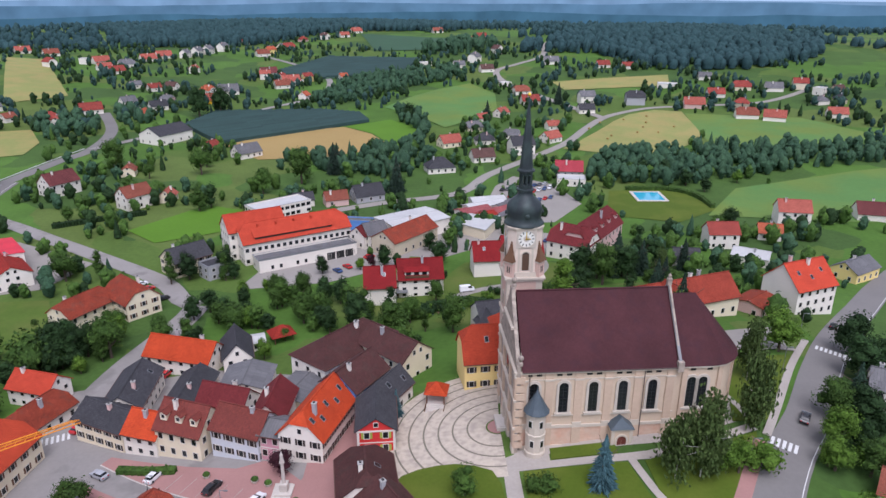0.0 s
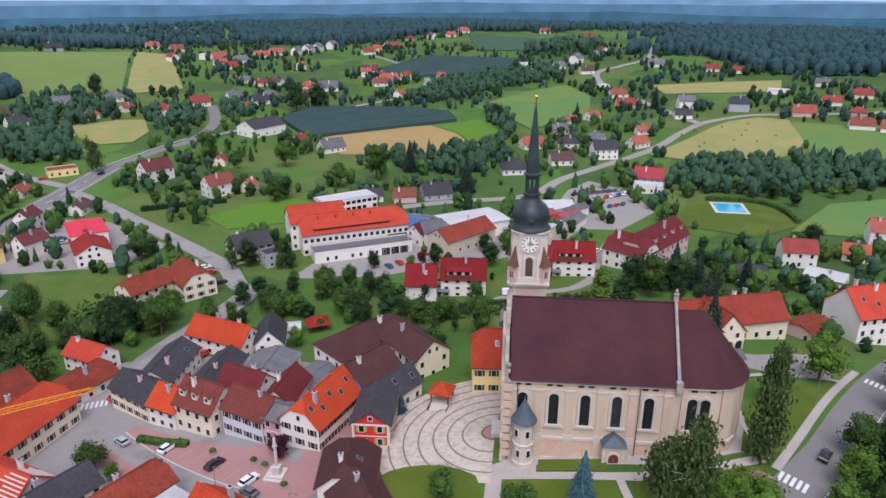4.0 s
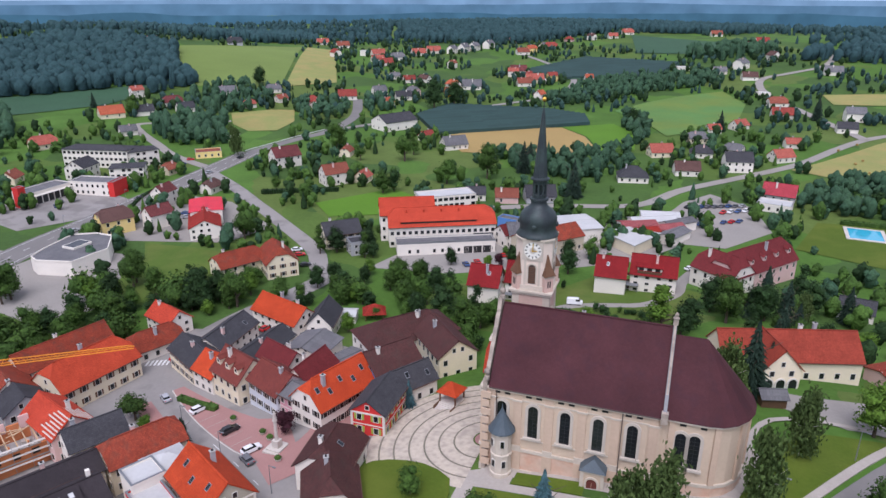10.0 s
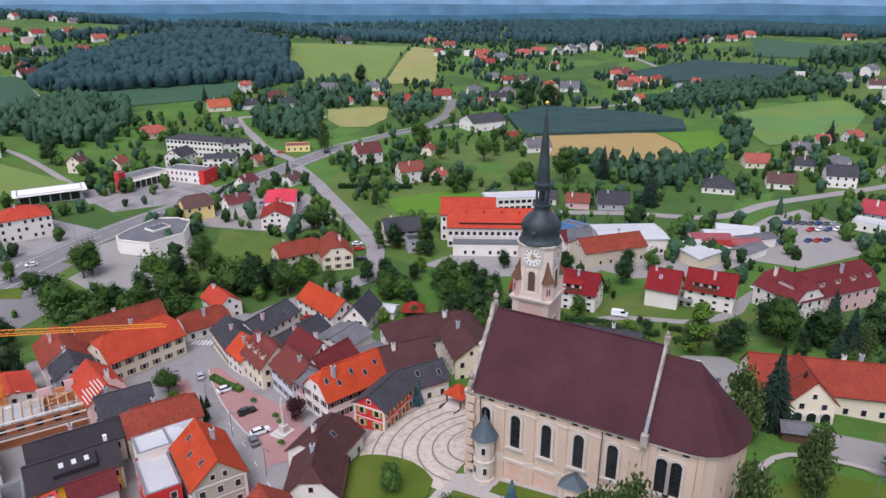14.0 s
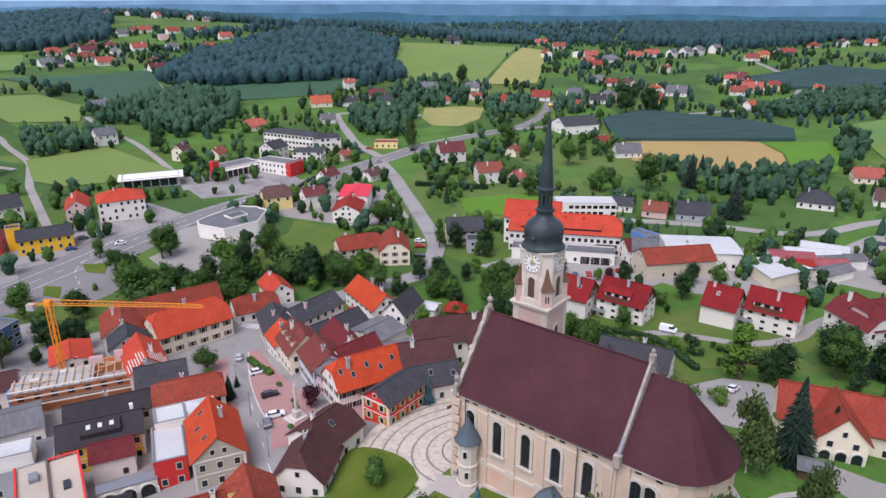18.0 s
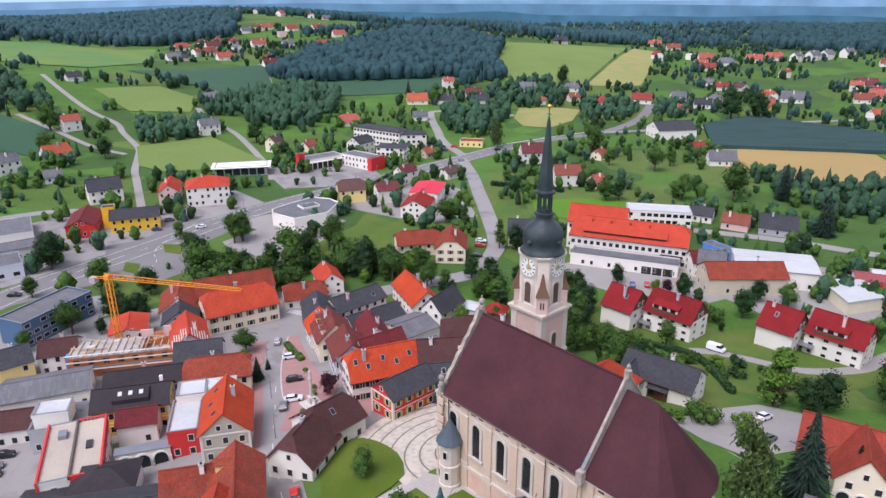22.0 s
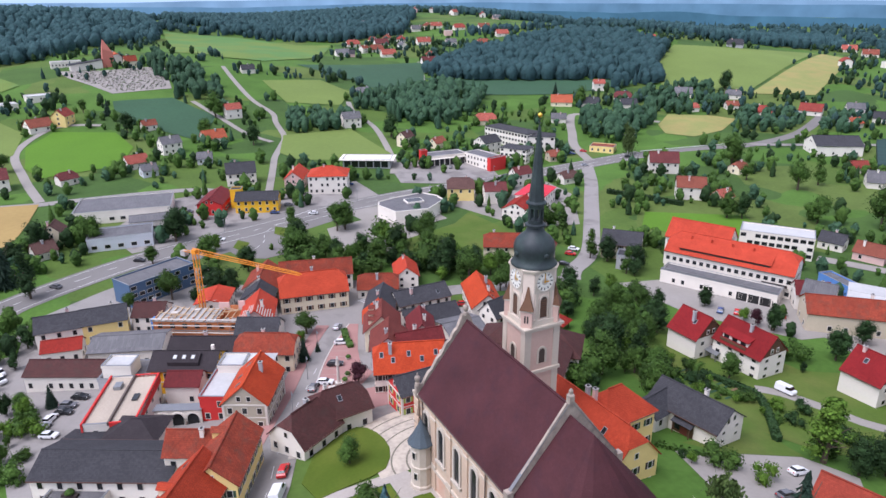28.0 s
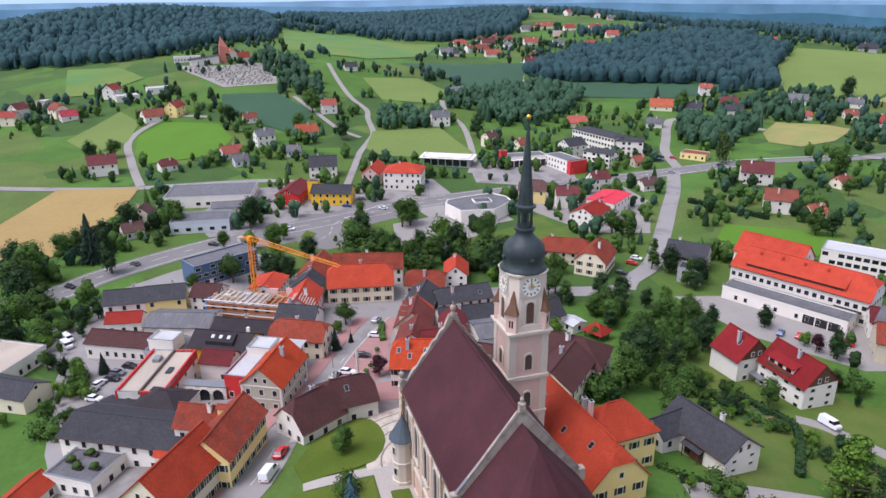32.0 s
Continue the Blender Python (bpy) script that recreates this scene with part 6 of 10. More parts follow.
# ---- trees ----
def crown_mesh(name, seed, kind, mat):
    """A crown of leaf clumps about 1 unit wide... scaled in metres: built 8 m high."""
    rng = random.Random(seed)
    v, f = [], []
    lumps = []
    if kind == "broad":
        for i in range(13):
            a, el = 6.283 * i / 6 + rng.uniform(-0.6, 0.6), rng.uniform(-0.95, 0.95)
            r = rng.uniform(0.9, 1.75) * (1 - 0.5 * max(0, el)) * (1 + 0.1 * min(0, el))
            lumps.append((r * math.cos(a), r * math.sin(a), 4.3 + 2.3 * el, rng.uniform(1.0, 1.75)))
        lumps.append((0, 0, 4.3, 2.4))
        n, size = 112, 0.46
    elif kind == "tall":
        for i in range(14):
            a, h = rng.uniform(0, 6.283), rng.uniform(0, 1)
            r = rng.uniform(0.4, 1.25) * (1 - 0.7 * h)
            lumps.append((r * math.cos(a), r * math.sin(a), 1.5 + 5.9 * h, rng.uniform(0.8, 1.25) * (1 - 0.35 * h)))
        lumps.append((0, 0, 3.6, 1.5))
        n, size = 100, 0.40
    elif kind == "shrub":
        for i in range(8):
            a = rng.uniform(0, 6.283)
            r = rng.uniform(0.5, 1.6)
            lumps.append((r * math.cos(a), r * math.sin(a), rng.uniform(0.7, 1.7), rng.uniform(0.7, 1.2)))
        n, size = 70, 0.36
    elif kind == "loose":   # birch: thin hanging foliage
        for i in range(26):
            a, h = rng.uniform(0, 6.283), rng.uniform(0, 1)
            r = rng.uniform(0.3, 1.9) * (1 - 0.6 * h)
            lumps.append((r * math.cos(a), r * math.sin(a), 1.5 + 6.0 * h, rng.uniform(0.65, 1.15)))
        n, size = 95, 0.17
    if kind == "conifer":
        for k in range(30):
            z = 0.5 + 7.5 * k / 30
            r = 2.1 * (1 - k / 30.5) ** 0.85 + 0.08
            m = max(6, int(30 * (1 - k / 34)))
            for i in range(m):
                a = 6.283 * (i + rng.random()) / m
                rr = r * rng.uniform(0.55, 1.2)
                c, s = math.cos(a), math.sin(a)
                w = rng.uniform(0.10, 0.22)
                n0 = len(v)
                zt, zb = z + rng.uniform(0.15, 0.4), z - rng.uniform(0.3, 0.75)
                zm = (zt + zb) / 2 + 0.05
                v += [(0.1 * c, 0.1 * s, zt), (rr * 0.55 * c - w * s, rr * 0.55 * s + w * c, zm - 0.18), (rr * c, rr * s, zb), (rr * 0.55 * c + w * s, rr * 0.55 * s - w * c, zm - 0.18), (rr * 0.6 * c, rr * 0.6 * s, zm)]
                f += [(n0, n0 + 1, n0 + 4), (n0 + 1, n0 + 2, n0 + 4), (n0 + 4, n0 + 2, n0 + 3), (n0, n0 + 4, n0 + 3)]
    else:
        for lx, ly, lz, lr in lumps:
            # inner mass, uneven
            if kind == "loose":   # thin hanging sprays, no closed mass
                for i in range(n):
                    p = Vector((lx, ly, lz)) + Vector((rng.gauss(0, 0.42), rng.gauss(0, 0.42), rng.gauss(-0.1, 0.6))) * lr
                    a, w, h = rng.uniform(0, 6.283), size * rng.uniform(0.5, 1.0), size * rng.uniform(1.2, 2.6)
                    c, q = w * math.cos(a), w * math.sin(a)
                    e = rng.uniform(-0.12, 0.12)
                    n0 = len(v)
                    v += [(p.x - c, p.y - q, p.z), (p.x + e, p.y - e, p.z - h), (p.x + c, p.y + q, p.z + 0.04), (p.x - e, p.y + e, p.z + 0.5 * h)]
                    f.append((n0, n0 + 1, n0 + 2, n0 + 3))
                continue
            n0 = len(v)
            rings, seg = 4, 6
            for j in range(rings + 1):
                th = math.pi * j / rings
                for i in range(seg):
                    ph = 6.283 * i / seg + j * 0.4
                    k = lr * rng.uniform(0.42, 0.80)
                    v.append((lx + k * math.sin(th) * math.cos(ph), ly + k * math.sin(th) * math.sin(ph), lz + 0.85 * k * math.cos(th)))
            for j in range(rings):
                for i in range(seg):
                    f.append((n0 + j * seg + i, n0 + (j + 1) * seg + i, n0 + (j + 1) * seg + (i + 1) % seg, n0 + j * seg + (i + 1) % seg))
            for i in range(n):
                d = Vector((rng.gauss(0, 1), rng.gauss(0, 1), rng.gauss(0.25, 1))).normalized()
                p = Vector((lx, ly, lz)) + d * lr * rng.uniform(0.72, 1.14)
                t1 = d.cross(Vector((rng.gauss(0, 1), rng.gauss(0, 1), rng.gauss(0, 1)))).normalized()
                t2 = (d + 0.5 * Vector((rng.gauss(0, 1), rng.gauss(0, 1), rng.gauss(0, 1)))).normalized().cross(t1)
                s1, s2 = size * rng.uniform(0.5, 1.0), size * rng.uniform(0.4, 0.8)
                n0 = len(v)
                v += [p - t1 * s1 * 0.5, p + t2 * s2 * 0.5, p + t1 * s1 * 0.5 - d * 0.08, p - t2 * s2 * 0.5]
                f.append((n0, n0 + 1, n0 + 2, n0 + 3))
    me = bpy.data.meshes.new(name)
    me.from_pydata([tuple(q) for q in v], [], f)
    me.materials.append(mat)
    me.polygons.foreach_set("use_smooth", [kind in ("broad", "tall", "shrub")] * len(f))
    return me


def trunk_mesh(name, seed, h, r, mat):
    """A tapered, slightly bent trunk with limbs."""
    rng = random.Random(seed)
    mb = MB()

    def limb(p, d, length, r0, r1, n=6, bends=3):
        verts, faces = [], []
        q = Vector(p)
        for k in range(bends + 1):
            t = k / bends
            rr = r0 + (r1 - r0) * t
            s1 = d.orthogonal().normalized()
            s2 = d.cross(s1).normalized()
            verts += [q + (s1 * math.cos(6.283 * i / n) + s2 * math.sin(6.283 * i / n)) * rr for i in range(n)]
            q = q + d * length / bends
            d = (d + Vector((rng.uniform(-0.12, 0.12), rng.uniform(-0.12, 0.12), 0.03))).normalized()
        for k in range(bends):
            faces += [(k * n + i, k * n + (i + 1) % n, (k + 1) * n + (i + 1) % n, (k + 1) * n + i) for i in range(n)]
        mb.poly(verts, faces, mat)

    limb((0, 0, -0.5), Vector((0, 0, 1)), h, r, r * 0.35)
    for i in range(5):
        a = 6.283 * i / 5 + rng.random()
        limb((0, 0, h * rng.uniform(0.35, 0.65)), Vector((math.cos(a), math.sin(a), rng.uniform(0.6, 1.2))).normalized(), h * 0.4, r * 0.45, r * 0.12, 5, 2)
    return mb.mesh(name)


TREES = {}


def tree_meshes(kind):
    if kind in TREES:
        return TREES[kind]
    shape, leaf, bark, th, tr, n = {
        "oak": ("broad", "mid", M_BARK, 4.8, 0.28, 4), "dark": ("broad", "dark", M_BARK, 4.8, 0.28, 3), "light": ("broad", "light", M_BARK, 4.8, 0.24, 3),
        "tall": ("tall", "mid", M_BARK, 5.0, 0.22, 3), "talldark": ("tall", "dark", M_BARK, 5.0, 0.22, 2), "linden": ("tall", "light", M_BARK, 5.0, 0.25, 2),
        "conifer": ("conifer", "conifer", M_BARK, 7.4, 0.16, 2), "spruce": ("conifer", "blue", M_BARK, 7.4, 0.16, 1), "birch": ("loose", "olive", M_BIRCHBARK, 6.2, 0.075, 2),
        "purple": ("broad", "purple", M_BARK, 4.8, 0.2, 1), "shrub": ("shrub", "mid", M_BARK, 1.0, 0.1, 3), "shrubdark": ("shrub", "dark", M_BARK, 1.0, 0.1, 2), "shrublight": ("shrub", "light", M_BARK, 1.0, 0.1, 2),
    }[kind]
    TREES[kind] = [(crown_mesh("crown", 11 * i + len(kind) * 7 + 3, shape, M_LEAF[leaf]), trunk_mesh("trunk", 5 * i + 1, th, tr, bark)) for i in range(n)]
    return TREES[kind]


TREE_LABEL = {
    "oak": "leafy green deciduous tree with a rounded crown", "dark": "dense dark green deciduous tree", "light": "bright yellow-green leafy tree", "tall": "tall narrow green deciduous tree",
    "talldark": "tall dark green tree with a dense crown", "linden": "tall light green linden in leaf", "conifer": "dark green spruce with drooping branches", "spruce": "young blue-grey spruce on the lawn",
    "birch": "birch with pale trunk and thin hanging foliage", "purple": "purple-leaved ornamental tree on the square", "shrub": "rounded green garden shrub", "shrubdark": "dark green garden shrub", "shrublight": "light green garden shrub",
}
tree_rng = random.Random(77)


def tree(kind, x, y, h, wide=1.0, label="", group=""):
    """A tree h metres high."""
    crown, trunk = tree_rng.choice(tree_meshes(kind))
    shrub = kind.startswith("shrub")
    full = 2.6 if shrub else 8.0
    s = h / full
    name = "shrub" if shrub else "tree"
    t = empty(name, pose(x, y, height(x, y) - 0.05), label or TREE_LABEL[kind], "shrub" if shrub else "tree", group)
    m = Matrix.Rotation(tree_rng.uniform(0, 6.283), 4, "Z") @ Matrix.Diagonal((s * wide, s * wide, s, 1))
    part("crown", crown, t, at=m)
    if not shrub:
        part("trunk", trunk, t, at=m)
    return t


def canopy(name, spots, mat, label, sizes=(5, 9), conifers=0.3, seed=1, kind="stuff", lumps=1):
    """Many far trees as one mass of separate crowns with soft clumps. spots: (x, y)."""
    rng = random.Random(seed)
    v, f, soft = [], [], []

    def shell(x, y, z, r, rings, seg, up, wild=0.12):
        n0 = len(v)
        for t, k in rings:
            for i in range(seg):
                a = 6.283 * i / seg + t * 2
                rr = r * k * rng.uniform(1 - wild, 1 + wild)
                v.append((x + rr * math.cos(a), y + rr * math.sin(a), z + up * (t + rng.uniform(-0.04, 0.04))))
        m = len(rings)
        for j in range(m - 1):
            f.extend((n0 + j * seg + i, n0 + j * seg + (i + 1) % seg, n0 + (j + 1) * seg + (i + 1) % seg, n0 + (j + 1) * seg + i) for i in range(seg))
        f.append(tuple(n0 + (m - 1) * seg + i for i in range(seg)))
        soft.extend([True] * ((m - 1) * seg + 1))

    for x, y in spots:
        z = height(x, y)
        h = rng.uniform(*sizes)
        if rng.random() < conifers:
            shell(x, y, z, h * 0.2, ((0.05, 0.9), (0.35, 0.85), (0.7, 0.45), (1.05, 0.03)), 6, h, 0.2)
            continue
        if lumps == 1:
            shell(x, y, z, h * 0.43, ((0.08, 0.8), (0.5, 1.0), (0.82, 0.72), (1.0, 0.15)), 7, h, 0.2)
            continue
        shell(x, y, z, h * 0.29, ((0.06, 0.6), (0.35, 1.0), (0.7, 0.9), (0.95, 0.2)), 6, h)
        for q in range(lumps):
            a = rng.uniform(0, 6.283)
            d, r, u = h * rng.uniform(0.14, 0.27), h * rng.uniform(0.13, 0.21), h * rng.uniform(0.28, 0.8)
            shell(x + d * math.cos(a), y + d * math.sin(a), z + u, r, ((-0.9, 0.45), (-0.2, 1.0), (0.5, 0.85), (0.95, 0.25)), 5, r, 0.18)
        for q in range(18 if lumps >= 4 else 0):   # ragged leaf clumps along the outline
            a, u = rng.uniform(0, 6.283), rng.uniform(0.1, 1.0)
            rr = h * 0.34 * math.sqrt(max(0.05, 1 - (2.1 * u - 1.05) ** 2 * 0.9)) * rng.uniform(0.86, 1.08)
            c = Vector((x + rr * math.cos(a), y + rr * math.sin(a), z + h * (0.08 + 0.92 * u)))
            n = (Vector((math.cos(a), math.sin(a), 1.6 * (u - 0.35))) + Vector((rng.gauss(0, 0.3), rng.gauss(0, 0.3), rng.gauss(0, 0.3)))).normalized()
            e1 = n.orthogonal().normalized() * h * rng.uniform(0.04, 0.085)
            e2 = n.cross(e1) * rng.uniform(0.7, 1.1)
            n0 = len(v)
            v.extend((tuple(c + e1), tuple(c + e2 * 0.9 + e1 * 0.1), tuple(c - e1), tuple(c - e2)))
            f.append((n0, n0 + 1, n0 + 2, n0 + 3))
            soft.append(False)
    me = bpy.data.meshes.new(name)
    me.from_pydata(v, [], f)
    me.materials.append(mat)
    me.polygons.foreach_set("use_smooth", soft)
    return tagged(new(name, me), label, "woods", kind=kind)


def fill(pts, gap, seed):
    """Random spots about gap apart inside an outline."""
    rng = random.Random(seed)
    xs, ys = [p[0] for p in pts], [p[1] for p in pts]
    out, y = [], min(ys)
    while y < max(ys):
        x = min(xs)
        while x < max(xs):
            px, py = x + rng.uniform(-0.45, 0.45) * gap, y + rng.uniform(-0.45, 0.45) * gap
            c = False
            for i in range(len(pts)):
                (ax, ay), (bx, by) = pts[i], pts[i - 1]
                if (ay > py) != (by > py) and px < (bx - ax) * (py - ay) / (by - ay) + ax:
                    c = not c
            if c:
                out.append((px, py))
            x += gap
        y += gap
    return out


# ---- houses round the square ----
house(-13.6, 121.0, 95, 12.0, 7.4, 5.8, 2.6, "gable", "dark", "red", 2, "red house with lime-green shutters and dark slate roof", shutter=M_LIME, chimneys=0, trim=M_FRAME)
house(-25.6, 124.1, 74, 18.7, 9.6, 6.0, 4.8, "half", "orange", "white", 2, "three-storey pale house with bright orange half-hipped roof", shutter=M_DARKWOOD, skylights=6, sky_side=-1, gap=2.2)
house(-41.1, 123.0, 160.6, 11.4, 8.8, 6.3, 3.4, "gable", "brownred", "paleblue", 2, "pale blue house with brown tiled roof on the square", shutter=M_DARKWOOD, gap=2.3)
house(-34.0, 120.6, 166, 4.8, 7.0, 5.8, 1.6, "gable", "grey", "pink", 2, "narrow mauve-pink house squeezed between neighbours", chimneys=0, gap=2.0, trim=M_FRAME)
house(-53.6, 125.2, 162, 11.0, 9.2, 6.6, 4.4, "gable", "brownred", "cream", 2, "cream house with three roof dormers and rust-red tiles", dormers=3, dormer_side=1, gap=2.2, door=1)
house(-62.9, 127.2, 164, 8.2, 8.6, 5.0, 3.4, "gable", "orange", "white", 2, "small white house with bright orange roof in the terrace", gap=2.3, door=0)
house(-73.2, 131.1, 156, 14.4, 8.4, 5.5, 2.8, "gable", "dark", "cream", 2, "cream terrace house with dark slate roof", shutter=M_DARKWOOD, gap=2.3, door=2)
house(-74.3, 144.0, 95, 17.5, 9.0, 5.0, 2.8, "gable", "dark", "white", 2, "long white wing with dark slate roof", gap=2.6, skylights=2)
house(-59.6, 141.5, 90, 16.5, 8.2, 4.6, 2.4, "gable", "dark", "white", 2, "long rear building with dark slate roof", simple=True, sides="ew")
house(-48.4, 134.6, 163, 11.6, 7.0, 5.8, 3.2, "gable", "maroon", "white", 2, "rear house with dark red tiled roof", simple=True, sides="ew")
house(-36.6, 129.6, 88, 12.0, 7.0, 6.2, 3.2, "gable", "maroon", "white", 2, "rear wing with dark red tiled roof", simple=True, sides="ew")
house(-47.0, 146.0, 92, 11.0, 11.0, 4.6, 1.6, "gable", "grey", "white", 1, "low storehouse with light grey sheet roof", chimneys=0, simple=True, category="storehouse")
house(-33.5, 139.5, 70, 11.0, 7.5, 4.2, 0.6, "gable", "grey", "beige", 1, "low yard building with pale grey roof", chimneys=0, simple=True, category="storehouse")
house(-24.6, 155.6, 52, 25.0, 12.0, 7.4, 4.0, "hip", "brown", "white", 2, "big white courtyard house with brown hipped roof", gap=3.0, chimneys=2)
house(-12.0, 152.0, 138, 16.0, 10.0, 6.6, 3.6, "gable", "brown", "cream", 2, "wing of the courtyard house with brown roof", simple=True)
house(-19.8, 136.8, 60, 12.5, 9.5, 7.2, 3.6, "gable", "brown", "blue", 2, "house with bright blue end wall and brown roof", sides="ns", chimneys=1, gap=3.0)
house(-12.2, 133.0, 62, 10.0, 7.0, 4.6, 3.2, "gable", "dark", "white", 1, "low white house with dark slate roof and skylights", skylights=2, sky_side=-1, chimneys=0)
house(-68.2, 162.8, 165.6, 19.0, 9.2, 4.8, 3.8, "gable", "orange", "white", 2, "long white house with bright orange roof", skylights=4, chimneys=2, gap=3)
house(-54.6, 163.0, 108, 12.0, 7.2, 5.0, 3.8, "gable", "dark", "white", 2, "white gabled house with dark slate roof", chimneys=0, gap=3)
house(-52.4, 172.5, 20, 5.0, 5.0, 2.8, 0.8, "gable", "white", "white", 1, "small shed with white roof", chimneys=0, simple=True, category="shed")
house(-93.0, 114.6, 83, 21.0, 12.2, 6.2, 5.0, "half", "parsonage", "cream", 2, "long cream-yellow shop house with orange half-hipped roof", shutter=M_BROWN, gap=2.9, chimneys=1)
house(-93.4, 136.6, 71, 13.2, 9.4, 3.6, 3.3, "half", "rust", "white", 1, "white corner house with rust-brown half-hipped roof", gap=2.8)
house(-99.5, 148.5, 165, 12.0, 7.6, 4.6, 3.0, "gable", "coral", "white", 2, "white gabled house with coral roof", gap=2.8)
house(-107.5, 119.0, 78, 24.0, 9.0, 6.0, 3.8, "gable", "rust", "white", 2, "long rear wing with rust-red roof", simple=True)
house(-106.4, 101.5, 160, 15.0, 11.0, 6.0, 4.0, "gable", "rust", "white", 2, "old house with weathered rust-red roof", simple=True)
house(-96.5, 98.5, 160, 12.0, 9.5, 5.8, 3.2, "gable", "dark", "grey", 2, "house with dark brown-grey roof", simple=True)
# the south-west block
house(-29.6, 87.2, 156, 15.0, 9.6, 6.8, 4.3, "gable", "orange", "greige", 2, "beige gabled house with white trim and bright orange roof", skylights=3, sky_side=1, gap=2.4, trim=M_FRAME, chimneys=1)
house(-36.2, 80.6, 156, 12.0, 6.0, 6.2, 0.4, "flat", "white", "red", 2, "red annex with pale flat roof", chimneys=0, simple=True, category="annex")
house(-9.0, 94.6, 124, 11.0, 9.4, 3.8, 4.8, "half", "brown", "white", 1, "white cottage with steep brown half-hipped roof", gap=2.8, chimneys=1)
house(-13.8, 102.6, 100, 11.0, 10.0, 4.9, 3.7, "half", "brown", "white", 1, "white cottage wing with brown tiled roof", gap=3.2, chimneys=1, skylights=1)
house(-1.4, 78.4, 157, 16.2, 8.6, 7.4, 3.6, "gable", "rust", "yellow", 2, "pale yellow street house with mossy rust-red roof", shutter=M_GREEN, gap=2.2, dormers=2, dormer_side=1, chimneys=0)
house(-9.4, 73.6, 67, 10.0, 7.0, 7.2, 3.2, "gable", "rust", "white", 2, "rear wing with mottled rust-red roof", simple=True)
house(8.6, 70.4, 150, 17.0, 9.8, 7.0, 4.8, "gable", "parsonage", "cream", 2, "cream street house with bright orange roof and a dormer", shutter=M_GREEN, gap=2.3, dormers=1, dormer_side=1, skylights=3, sky_side=1, chimneys=0)
house(-15.6, 58.4, 66, 26.5, 11.8, 6.0, 2.2, "gable", "dark", "white", 2, "long white workshop with dark grey roof", gap=3.4, chimneys=0, category="workshop")
house(-27.0, 54.0, 64, 13.0, 9.0, 4.6, 1.0, "gable", "dark", "white", 1, "low workshop with dark folded roof", chimneys=0, simple=True, category="workshop")
shop = house(-39.8, 59.6, 164, 19.5, 11.0, 7.0, 0.5, "flat", "gravel", "white", 2, "white shop with red fascia and pale gravel roof", chimneys=0, gap=4.5, category="shop")
for v in (-5.6, -0.2, 5.2):
    part("red_fascia" if abs(v) > 1 else "roof_step", MB().box(-10.0, 10.0, v, v + 0.4, 5.4 if abs(v) > 1 else 7.0, 7.75, WALL["red"] if abs(v) > 1 else M_PIPE), shop)
for u in (-9.95, 9.5):
    part("red_end_panel", MB().box(u, u + 0.45, -5.2, -0.2, 0.0, 7.7, WALL["red"]), shop)
part("roof_plant", MB().box(4.0, 6.4, 1.6, 3.2, 7.1, 8.0, M_METAL), shop)
part("roof_light", MB().box(-1.0, 1.6, -3.4, -2.2, 7.1, 7.5, M_GLASS), shop)
arc = empty("arcade", pose(-33.0, 70.5, height(-33.0, 70.5), 0, 0, 70), "white plastered arcade wall of the inner yard", "arcade")
AR = MB().box(-5.2, 5.2, 0.25, 2.6, -1.0, 3.9, WALL["white"]).box(-5.4, 5.4, 0.0, 2.8, 3.9, 4.05, M_METAL)
for u in (-5.0, -1.7, 1.7, 5.0):
    AR.box(u - 0.35, u + 0.35, -0.1, 0.25, -1.0, 2.0, WALL["white"])
part("wall", AR, arc)
for u in (-3.35, 0.0, 3.35):
    A = MB()
    arch_ring(A, 2.6, 3.2, 0.35, -0.1, 0.25, WALL["white"])
    part("arch", A, arc, at=pose(u, 0, 0))
    # dark plate on the solid wall paints the shade within the arch
    G = MB()
    arch_plate(G, 2.6, 3.2, 0.18, 0.24, M_GLASS)
    part("opening", G, arc, "dark arched plate standing in for the shaded arch", at=pose(u, 0, 0))
house(-70.2, 46.6, 67, 20.8, 8.5, 4.4, 2.2, "gable", "brown", "white", 1, "long low shed with dark brown roof", chimneys=0, simple=True, category="shed")
house(-58.5, 60.5, 67, 11.5, 9.5, 5.4, 0.5, "flat", "grey", "grey", 1, "grey flat-roofed yard building", chimneys=0, simple=True, category="annex")
house(-58.0, 59.0, 67, 7.0, 5.5, 8.6, 0.4, "flat", "white", "white", 2, "white roof-top box building", chimneys=0, simple=True, category="annex", sides="")
yellow = house(-54.0, 74.4, 67, 16.0, 9.5, 6.6, 2.6, "gable", "black", "bright_yellow", 2, "bright yellow house with black-brown roof and a box dormer", chimneys=0, trim=M_FRAME)
box = part("box_dormer", MB().slab([(-3.6, -4.0, 8.3), (4.0, -4.0, 8.3), (4.0, -1.0, 9.6), (-3.6, -1.0, 9.6)], 1.0, TILE["black"], down=True), yellow, "dark box dormer with three roof windows")
for u in (-2.0, 0.2, 2.4):
    part("roof_window", MB().box(-0.45, 0.45, -0.6, 0.6, 0.0, 0.14, M_METAL).box(-0.36, 0.36, -0.5, 0.5, 0.14, 0.17, M_PALE), box, at=pose(u, -2.5, 8.95, 23.4))
part("chimney", MB().box(6.0, 6.7, 0.4, 1.1, 8.0, 10.6, WALL["white"]), yellow)
house(-46.4, 73.4, 67, 8.0, 6.6, 5.2, 2.0, "gable", "maroon", "white", 1, "low annex with dark red-brown roof", chimneys=0, simple=True, category="annex")
house(-62.0, 79.4, 67, 17.5, 8.0, 6.6, 2.2, "gable", "black", "white", 2, "row house with nearly black roof", simple=True)
